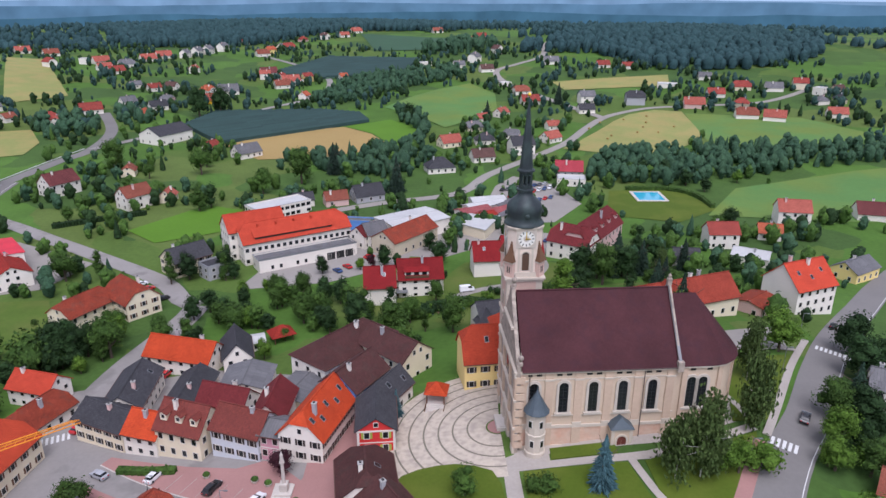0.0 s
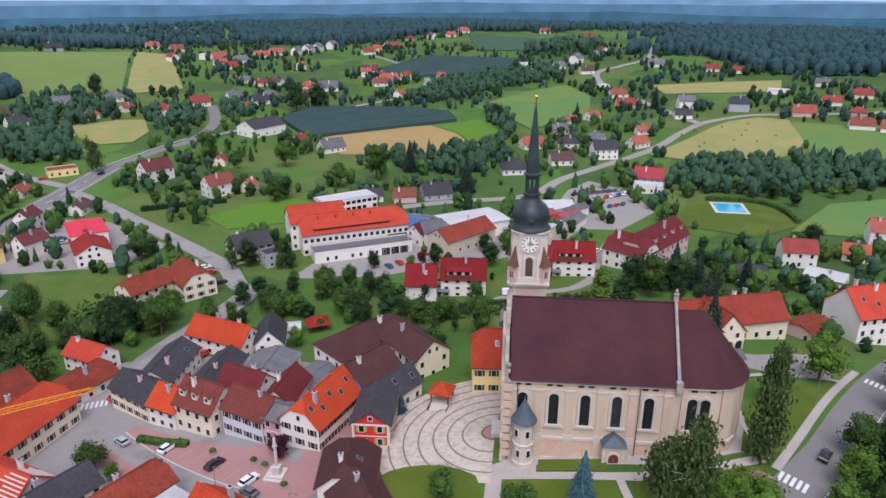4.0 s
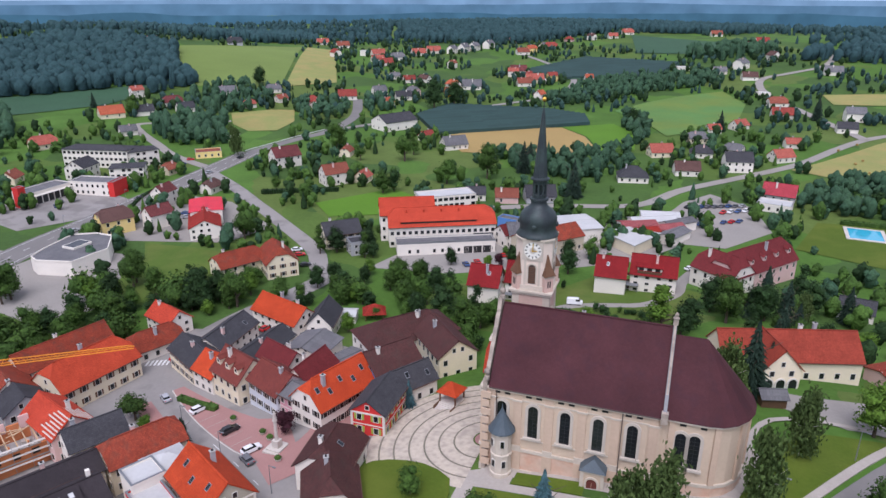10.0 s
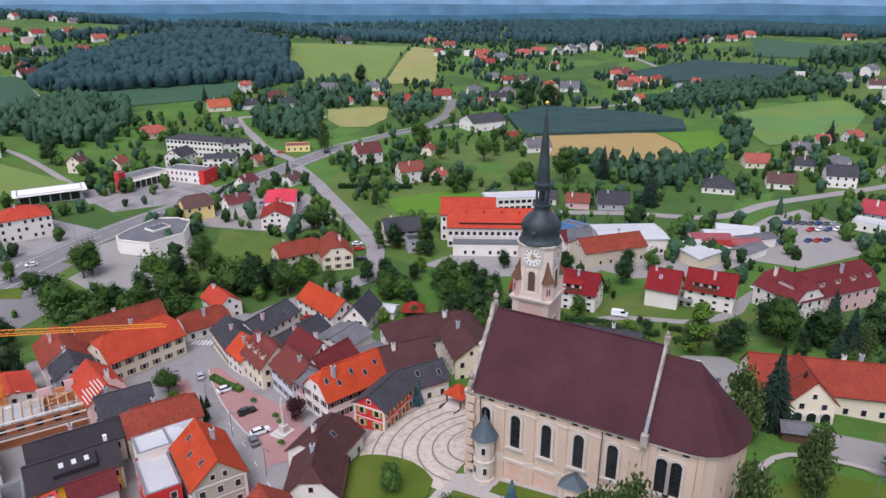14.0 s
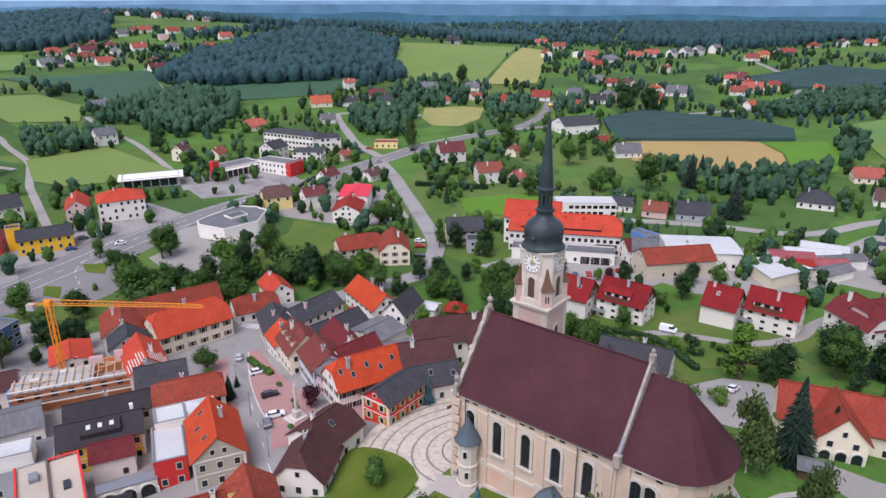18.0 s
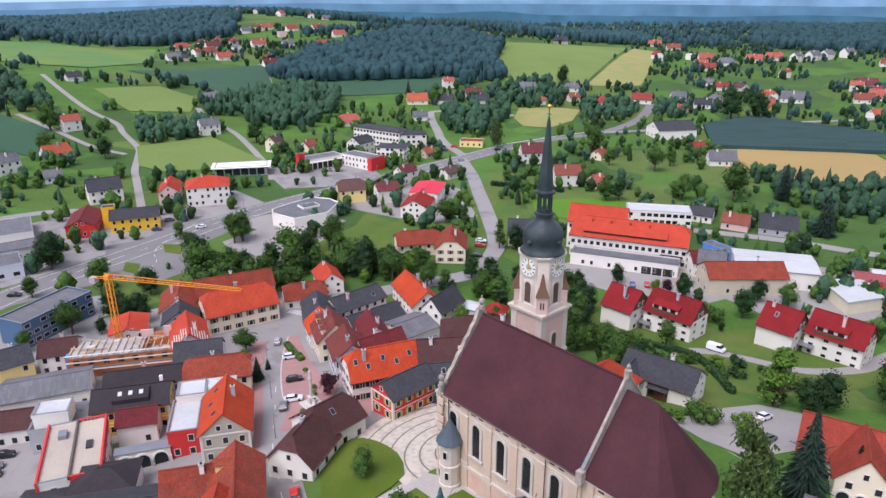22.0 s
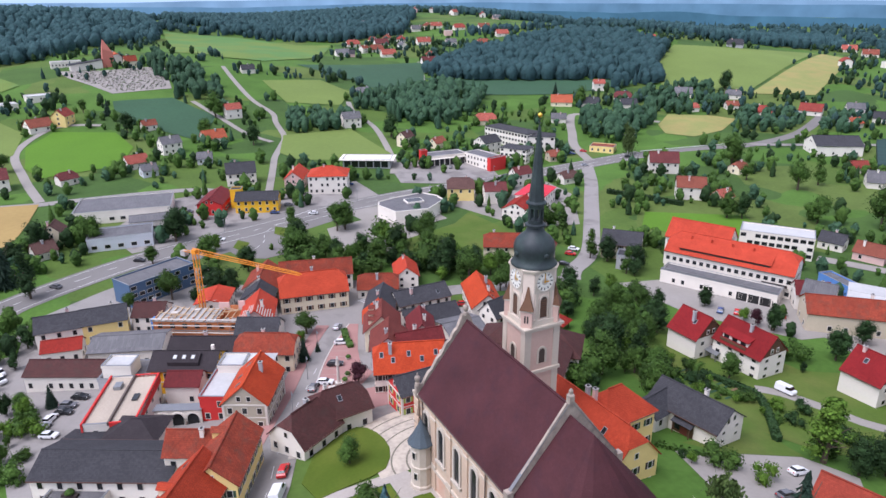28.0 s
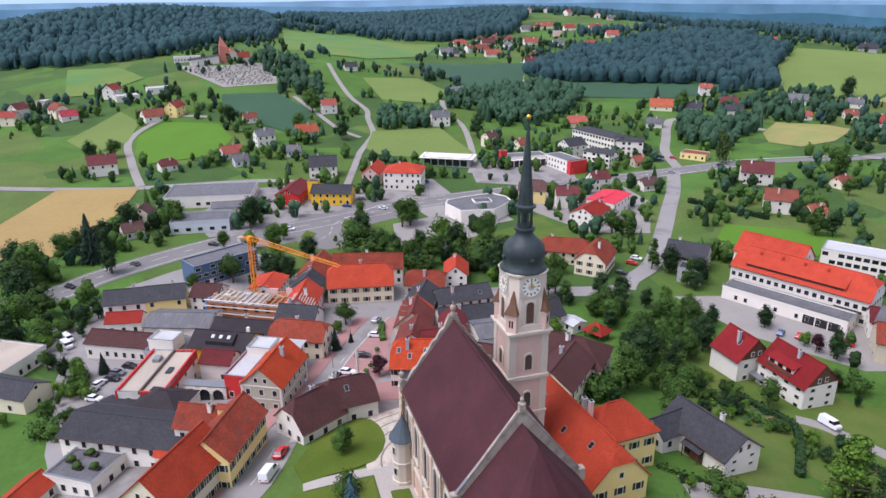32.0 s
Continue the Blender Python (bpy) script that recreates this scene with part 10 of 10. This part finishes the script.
def car_meshes(kind, paint):
    key = (kind, paint)
    if key in CARS:
        return CARS[key]
    pm = PAINTS[paint]
    body, cabin, roof = MB(), MB(), MB()
    if kind == "van":
        extrude_profile(body, [(-2.4, 0.3, 0), (2.3, 0.3, 0), (2.45, 0.8, 0), (2.3, 1.15, 0.05), (1.75, 1.25, 0.1), (1.2, 2.0, 0.6), (-2.35, 2.05, 0.6), (-2.45, 0.9, 0)], 0.95, 0.85, pm)
        extrude_profile(cabin, [(0.35, 1.25, 0), (1.78, 1.27, 0), (1.3, 1.9, 0.8), (0.35, 1.92, 0.8)], 0.965, 0.9, M_GLASS)
        extrude_profile(roof, [(-2.2, 2.03, 0), (1.1, 2.0, 0), (1.0, 2.1, 1), (-2.1, 2.12, 1)], 0.85, 0.75, pm)
    else:
        extrude_profile(body, [(-2.1, 0.28, 0), (2.05, 0.28, 0), (2.15, 0.55, 0), (2.0, 0.78, 0.3), (0.95, 0.95, 0.4), (-1.9, 0.98, 0.4), (-2.15, 0.75, 0.1)], 0.9, 0.82, pm)
        extrude_profile(cabin, [(-1.75, 0.95, 0), (1.05, 0.93, 0), (0.35, 1.38, 1), (-1.35, 1.4, 1)], 0.8, 0.64, M_GLASS)
        extrude_profile(roof, [(-1.4, 1.38, 0), (0.4, 1.36, 0), (0.2, 1.46, 1), (-1.2, 1.48, 1)], 0.66, 0.56, pm)
    w = MB().lathe([(0.20, -0.125), (0.31, -0.11), (0.32, 0.0), (0.31, 0.11), (0.20, 0.125)], 12, M_TYRE)
    light = MB().box(-0.06, 0.06, -0.2, 0.2, -0.08, 0.08, M_HEAD)
    tail = MB().box(-0.05, 0.05, -0.16, 0.16, -0.1, 0.1, M_TAIL)
    CARS[key] = [m.mesh(n) for m, n in ((body, "body"), (cabin, "glazing"), (roof, "roof"), (w, "wheel"), (light, "headlight"), (tail, "tail_light"))]
    return CARS[key]


def car(x, y, rot, paint, kind="car", where="parked on the asphalt"):
    """A parked car, its nose along rot."""
    body, cabin, roof, wheel, light, tail = car_meshes(kind, paint)
    e = 1.5
    c, s = math.cos(radians(rot)), math.sin(radians(rot))
    slope = math.degrees(math.atan2(height(x + e * c, y + e * s) - height(x - e * c, y - e * s), 2 * e))
    side = math.degrees(math.atan2(height(x - s, y + c) - height(x + s, y - c), 2))
    t = empty("car" if kind == "car" else "van", pose(x, y, height(x, y) + 0.22, 0, 0, rot) @ pose(0, 0, 0, side, -slope, 0), "%s %s %s" % (paint, "small van" if kind == "van" else "car", where), "car" if kind == "car" else "van", "parked cars")
    part("body", body, t)
    part("glazing", cabin, t)
    part("roof", roof, t)
    for wx in (-1.3, 1.35):
        for wy in (-0.8, 0.8):
            part("wheel", wheel, t, at=pose(wx, wy, 0.32, 90, 0, 0))
    for wy in (-0.6, 0.6) if y < 200 and x > -120 else ():
        part("headlight", light, t, at=pose(2.08 if kind == "car" else 2.4, wy, 0.64))
        part("tail_light", tail, t, at=pose(-2.12 if kind == "car" else -2.42, wy, 0.72))


car(0.0, 88.2, 157, "red", where="driving up the main street")
car(7.0, 86.0, 155, "white", "van", "driving up the main street")
car(-34.7, 104.4, 62, "white", where="parked on the square")
car(-44.5, 109.4, 66, "black", where="parked on the square")
car(-58.0, 114.6, 70, "white", where="parked on the square")
car(-70.0, 116.4, 150, "silver", where="driving through the square")
car(-33.2, 101.2, 152, "grey", where="parked beside the street")
car(-36.1, 69.3, 60, "white", "van", "parked in the yard")
car(-54.0, 45.3, 60, "black", where="parked in the yard")
car(-44.1, 43.1, 60, "white", where="parked in the yard")
car(-85.5, 40.0, 40, "white", "van", "parked in the yard")
car(7.9, 209.1, 10, "white", "van", "parked by the flats")
car(72.0, 117.5, 58, "black", where="driving on the road")
car(107, 171, 55, "black", where="parked before the corner house")
car(38.0, 178.0, 90, "white", where="parked in the gravel car park")
car(44.0, 168.0, 90, "grey", where="parked in the gravel car park")
lot = random.Random(3)
for i in range(16):
    a = i % 8
    b = i // 8
    if lot.random() < 0.85:
        car(31 + a * 3.1 + b * 2, 312 + b * 17 + a * 2.2, 70 + b * 180, lot.choice(("white", "silver", "black", "grey", "blue", "red")), where="in the crowded gravel car park")
for i in range(9):
    car(30 + i * 2.9, 340 + i * 1.5, 65, lot.choice(("white", "silver", "black", "grey", "blue")), where="in the crowded gravel car park")
for x, y, r in ((-160, 64, 60), (-172, 94, 68), (-186, 135, 250), (-203, 200, 85), (-210, 246, 265), (-219, 300, 80), (-128, 19, 50), (-141, 34, 230), (-226, 335, 82)):
    car(x + 2.6 * math.sin(radians(r)), y - 2.6 * math.cos(radians(r)), r, lot.choice(("white", "silver", "black", "grey", "red")), where="on the dark highway")
for x, y, r in ((-205, 128, 75), (-196, 120, 75), (-212, 84, 70), (-208, 78, 70), (-232, 160, 60), (-228, 164, 60), (-236, 220, 150), (-240, 226, 150), (-176, 238, 40), (-172, 234, 40), (-168, 250, 40), (-100, 216, 45), (-104, 220, 45), (-92, 208, 45), (-38, 232, 130), (-35, 236, 130), (-28, 246, 40), (-20, 250, 40), (-246, 318, 50), (-250, 312, 50), (-243, 308, 50), (46, 268, 60), (42, 264, 60), (38, 260, 60), (-83, 134, 70), (-72, 158, 80), (-160, 176, 60)):
    car(x, y, r, lot.choice(("white", "silver", "black", "grey", "blue", "red")), where="parked in a side yard")

# ---- column on the square ----
g = height(-29.8, 106.6)
col = empty("monument_column", pose(-29.8, 106.6, g), "pale stone column with a statue on stepped base", "monument")
part("base_step", MB().box(-2.2, 2.2, -2.2, 2.2, -1, 0.35, M_STONE), col)
part("base_step", MB().box(-1.6, 1.6, -1.6, 1.6, 0.35, 0.7, M_STONE), col)
part("pedestal", MB().box(-0.75, 0.75, -0.75, 0.75, 0.7, 2.3, M_STONE), col)
part("shaft", MB().lathe([(0.45, 2.3), (0.38, 2.5), (0.3, 6.6), (0.5, 6.8), (0.5, 7.1)], 12, M_STONE), col)
part("figure", MB().lathe([(0.35, 7.1), (0.4, 7.4), (0.28, 8.2), (0.33, 8.6), (0.12, 8.8), (0.17, 9.0), (0.05, 9.2)], 8, M_STONE), col)
for x, y in ((-33.5, 109), (-36.5, 110.5), (-27.0, 103.0), (-47, 113.5)):
    p = empty("planter", pose(x, y, height(x, y) + 0.15), "round stone planter with green plants", "planter", "planters on the square")
    part("bowl", MB().lathe([(0.5, -0.1), (0.75, 0.55), (0.68, 0.55)], 10, M_STONE), p)
    part("plant", MB().lathe([(0.6, 0.5), (0.8, 0.8), (0.5, 1.2), (0.15, 1.4)], 7, M_LEAF["mid"]), p)

# ---- timber pavilion on the plaza ----
g = height(-1.3, 131.5)
pav = empty("plaza_pavilion", pose(-1.3, 131.5, g, 0, 0, -8), "open timber pavilion with orange hipped roof and steps", "pavilion")
for sx in (-1.9, 1.9):
    for sy in (-1.9, 1.9):
        part("post", MB().box(sx - 0.14, sx + 0.14, sy - 0.14, sy + 0.14, -0.5, 3.6, M_BROWN), pav)
part("platform", MB().box(-2.1, 2.1, -2.1, 2.1, -1.0, 0.9, M_STONE), pav)
mr, _ = roof_meshes(4.0, 4.0, 3.5, 1.6, "hip", TILE["orange"])
part("roof", mr, pav, "orange tiled hipped roof")
for i in range(5):
    part("step", MB().box(-1.9, 1.9, -2.1 - 0.45 * (i + 1), -2.1 - 0.45 * i, -1.0, 0.75 - 0.17 * i, M_STONE), pav)
for s in (-2.05, 2.05):
    part("rail", MB().box(s - 0.06, s + 0.06, -4.3, -2.1, 0.2, 1.0, M_BROWN), pav)
g = height(-46, 177)
gp = empty("garden_pavilion", pose(-46, 177, g, 0, 0, 30), "open garden shelter with brick-red hipped roof", "pavilion")
for sx in (-2.6, 2.6):
    for sy in (-2.1, 2.1):
        part("post", MB().box(sx - 0.12, sx + 0.12, sy - 0.12, sy + 0.12, -0.5, 2.7, M_BROWN), gp)
mr, _ = roof_meshes(6.0, 5.0, 2.6, 2.0, "hip", TILE["red"])
part("roof", mr, gp)

# ---- building site with its crane ----
site = empty("building_site", pose(-86.0, 80.0, height(-86, 80), 0, 0, 65), "raw brick shell of a house under construction", "building site")
for q in ((-13, 13, -4.4, -4.0), (-13, 13, 4.0, 4.4), (-13, -12.6, -4.0, 4.0), (12.6, 13, -4.0, 4.0), (-5, -4.7, -4.0, 4.0), (4.5, 4.8, -4.0, 4.0)):
    part("brick_wall", MB().box(*q, -2, 5.6, WALL["brickwork"]), site)
part("floor_slab", MB().box(-13.1, 13.1, -4.5, 4.5, 2.7, 3.0, M_CONCRETE), site)
part("floor_slab", MB().box(-13.1, 5.0, -4.5, 4.5, 5.6, 5.85, M_CONCRETE), site)
for i in range(7):
    # black plates on uncut brick paint the dark of the unglazed openings
    part("opening", MB().box(-11.5 + i * 3.6, -10.1 + i * 3.6, -4.46, -4.38, 3.6, 5.0, M_BLACK), site)
    part("pillar", MB().box(-11.9 + i * 3.6, -11.6 + i * 3.6, -4.2, -3.9, 5.85, 7.0, WALL["brickwork"]), site)
for i in range(9):
    part("scaffold_pole", MB().lathe([(0.05, -1), (0.05, 7.2)], 5, M_METAL, -13 + i * 3.25, -5.3), site)
for z in (2.6, 4.8, 6.8):
    part("scaffold_board", MB().box(-13.2, 13.2, -5.6, -4.9, z, z + 0.06, M_STONE), site)
part("tarpaulin", MB().box(-13.3, -12.9, -4.6, -2.2, 3.0, 6.2, WALL["blue"]), site, "blue tarpaulin")
for i, (x, y, w) in enumerate(((-8, 0, 2.0), (-2, 2, 1.4), (7, -1, 2.4), (10, 2, 1.6))):
    part("material_stack", MB().box(x - w / 2, x + w / 2, y - 0.6, y + 0.6, 5.85 if x < 5 else 3.0, (5.85 if x < 5 else 3.0) + 0.7, M_STONE), site)

M_TIMBER = surface("raw_timber", (0.46, 0.32, 0.19), 0.9, big=(0.5, 0.2), fine=(4, 0.25), bump=0.2)
site_rng = random.Random(31)
for i in range(14):
    x, y = -12.5 + i * 1.85, site_rng.uniform(-0.6, 0.6)
    part("timber_beam", MB().box(x - 0.12, x + 0.12, -4.8 + y, 4.6 + y, 6.0, 6.25, M_TIMBER), site)
for i in range(12):
    w, a = site_rng.uniform(1.6, 3.6), site_rng.uniform(-30, 30)
    part("plank", MB().box(-w, w, -0.14, 0.14, 0, 0.06, M_TIMBER), site, at=pose(site_rng.uniform(-11, 11), site_rng.uniform(-3, 3), 6.27 + 0.05 * i, 0, 0, a))
for x, w, h in ((5.5, 1.6, 2.4), (8.5, 1.2, 1.5), (10.8, 1.0, 3.0), (12.2, 0.7, 1.8)):
    part("wall_stub", MB().box(x - w, x + w, 3.9, 4.3, 5.6, 5.6 + h, WALL["rose"] if h > 2 else WALL["brickwork"]), site)
for x in (-9, -3, 3, 9):
    part("roof_edge", MB().box(x - 3.0, x + 2.9, -5.0, -4.5, 5.9, 6.05, M_STONE), site)

cz = height(-95.0, 80.8)
crane = empty("tower_crane", pose(-95.0, 80.8, cz, 0, 0, 40.5), "orange lattice tower crane over the building site", "crane")
TOP = 18.6 - cz
for sx in (-0.6, 0.6):
    for sy in (-0.6, 0.6):
        part("mast_chord", MB().box(sx - 0.1, sx + 0.1, sy - 0.1, sy + 0.1, 0, TOP + 0.4, M_CRANE), crane)


def strut(name, a, b, w, mat, parent):
    a, b = Vector(a), Vector(b)
    d = (b - a).normalized()
    s = d.orthogonal().normalized() * w
    u = d.cross(s).normalized() * w
    part(name, MB().poly([a + s, a + u, a - s, a - u, b + s, b + u, b - s, b - u], [(0, 1, 5, 4), (1, 2, 6, 5), (2, 3, 7, 6), (3, 0, 4, 7), (3, 2, 1, 0), (4, 5, 6, 7)], mat), parent)


n = 11
for k in range(n):
    z0, z1 = TOP * k / n, TOP * (k + 1) / n
    f = 1 if k % 2 else -1
    strut("mast_brace", (-0.6 * f, -0.6, z0), (0.6 * f, -0.6, z1), 0.06, M_CRANE, crane)
    strut("mast_brace", (-0.6, 0.6 * f, z0), (-0.6, -0.6 * f, z1), 0.06, M_CRANE, crane)
    strut("mast_brace", (0.6, 0.6 * f, z0), (0.6, -0.6 * f, z1), 0.06, M_CRANE, crane)
JIB = 39.0
for y in (-0.5, 0.5):
    strut("jib_chord", (-5.0, y, TOP), (JIB, y, TOP), 0.11, M_CRANE, crane)
strut("jib_chord", (-1.0, 0, TOP + 1.3), (JIB - 1, 0, TOP + 0.6), 0.11, M_CRANE, crane)
for k in range(26):
    x0 = k * JIB / 26
    strut("jib_brace", (x0, -0.5, TOP), (x0 + 0.75, 0, TOP + 1.2 - 0.6 * k / 26), 0.05, M_CRANE, crane)
    strut("jib_brace", (x0 + 1.5, 0.5, TOP), (x0 + 0.75, 0, TOP + 1.2 - 0.6 * k / 26), 0.05, M_CRANE, crane)
part("counterweight", MB().box(-5.4, -3.6, -0.8, 0.8, TOP - 1.6, TOP, M_CONCRETE), crane)
part("crane_base", MB().box(-2.0, 2.0, -2.0, 2.0, -1.0, 0.7, M_CONCRETE), crane)
part("crane_head", MB().box(-0.8, 0.8, -0.8, 0.8, TOP - 0.3, TOP + 1.0, M_CRANE), crane)

# ---- cemetery with its chapel ----
M_CHAPEL = surface("chapel_brick", (0.46, 0.16, 0.12), 0.85, big=(0.2, 0.12), fine=(2, 0.1), bump=0.2)
cx, cy = -572.0, 46.0
chapel = empty("cemetery_chapel", pose(cx, cy, height(cx, cy), 0, 0, 100), "modern red-brick chapel with wedge tower and dark roof", "chapel")
part("tower", MB().poly([(-5, -4, -3), (5, -4, -3), (5, 4, -3), (-5, 4, -3), (-3.2, -3, 15), (4.6, -3, 12), (4.6, 3, 12), (-3.2, 3, 15), (-1.6, 0, 23)], [(0, 1, 5, 4), (1, 2, 6, 5), (2, 3, 7, 6), (3, 0, 4, 7), (4, 5, 8), (5, 6, 8), (6, 7, 8), (7, 4, 8), (3, 2, 1, 0)], M_CHAPEL), chapel, "tapering red-brick tower")
part("nave", MB().poly([(-30, -6, -3), (-5, -6, -3), (-5, 6, -3), (-30, 6, -3), (-30, -6, 3), (-5, -6, 6), (-5, 6, 6), (-30, 6, 3)], [(0, 1, 5, 4), (1, 2, 6, 5), (2, 3, 7, 6), (3, 0, 4, 7), (3, 2, 1, 0)], WALL["white"]), chapel)
part("roof", MB().slab([(-31, -7, 3.4), (-4.6, -7, 6.6), (-4.6, 7, 6.6), (-31, 7, 3.4)], 0.4, TILE["dark"]), chapel)
house(-590, 12, 100, 24, 9, 4.2, 0.4, "flat", "white", "white", 1, "long white cemetery hall with flat roof", chimneys=0, simple=True, category="hall")
house(-566, 64, 100, 10, 8, 5.0, 4.0, "gable", "rust", "cream", 1, "small cream house by the cemetery", simple=True)
drape("cemetery_ground", [(-566, 6), (-553, 41), (-560, 91), (-478, 92), (-472, 50), (-533, 17)], M_YARD, 0.35, 12, "pale gravel ground of the walled cemetery", "cemetery")
gr = random.Random(8)
gm = MB()
for i, (x, y) in enumerate(fill([(-560, 12), (-550, 41), (-556, 87), (-482, 88), (-476, 54), (-530, 22)], 3.4, 55)):
    z = height(x, y)
    w, h = gr.uniform(0.5, 0.9), gr.uniform(0.9, 1.5)
    gm.box(x - w, x + w, y - w, y + w, z, z + 0.5, M_LEAF["mid"] if gr.random() < 0.5 else M_PAVELINE)
    gm.box(x - w, x + w, y + w - 0.2, y + w, z + 0.5, z + 0.5 + h, gr.choice((M_BLACK, M_PAVELINE, M_CONCRETE)))
tagged(new("graves", gm.mesh("graves")), "rows of grave stones and plots", "graves", kind="stuff")

# ---- street lamps ----
for x, y in ((-40, 101.2), (-56, 107.4), (-22, 94.2), (62.5, 116), (76, 136), (92, 160), (55, 103), (-178, 96), (-190, 128), (-200, 160), (-206, 200), (-214, 240)):
    lp = empty("street_lamp", pose(x, y, height(x, y)), "slender grey street lamp at the roadside", "street lamp", "street lamps")
    part("pole", MB().lathe([(0.1, -0.5), (0.06, 6.5)], 6, M_METAL), lp)
    part("arm", MB().box(0, 1.2, -0.04, 0.04, 6.4, 6.5, M_METAL), lp)
    part("lamp_head", MB().box(0.8, 1.5, -0.14, 0.14, 6.32, 6.46, M_METAL), lp)
# hay bales on the mown field
bale = MB().lathe([(0.62, -0.6), (0.7, -0.5), (0.7, 0.5), (0.62, 0.6)], 10, M_WHEAT).mesh("hay_bale")
br = random.Random(12)
for x, y in fill([(90, 440), (112, 530), (150, 556), (176, 540), (164, 455), (138, 434)], 22, 14):
    b = new("hay_bale", bale)
    b.matrix_world = pose(x, y, height(x, y) + 0.95, 90, 0, br.uniform(0, 180))
    tagged(b, "round pale hay bale on the mown field", "hay bale", "hay bales")

for x, y, r in ((-83.5, 27.0, 35), (-79.0, 28.0, 35)):
    car(x, y, r, "white", "van", "parked in the yard")
for x, y, r, c in ((-60, 48.5, 60, "black"), (-52, 42.5, 150, "white"), (-48.5, 41.5, 150, "silver"), (-57, 46, 60, "grey")):
    car(x, y, r, c, where="parked beside the shop")
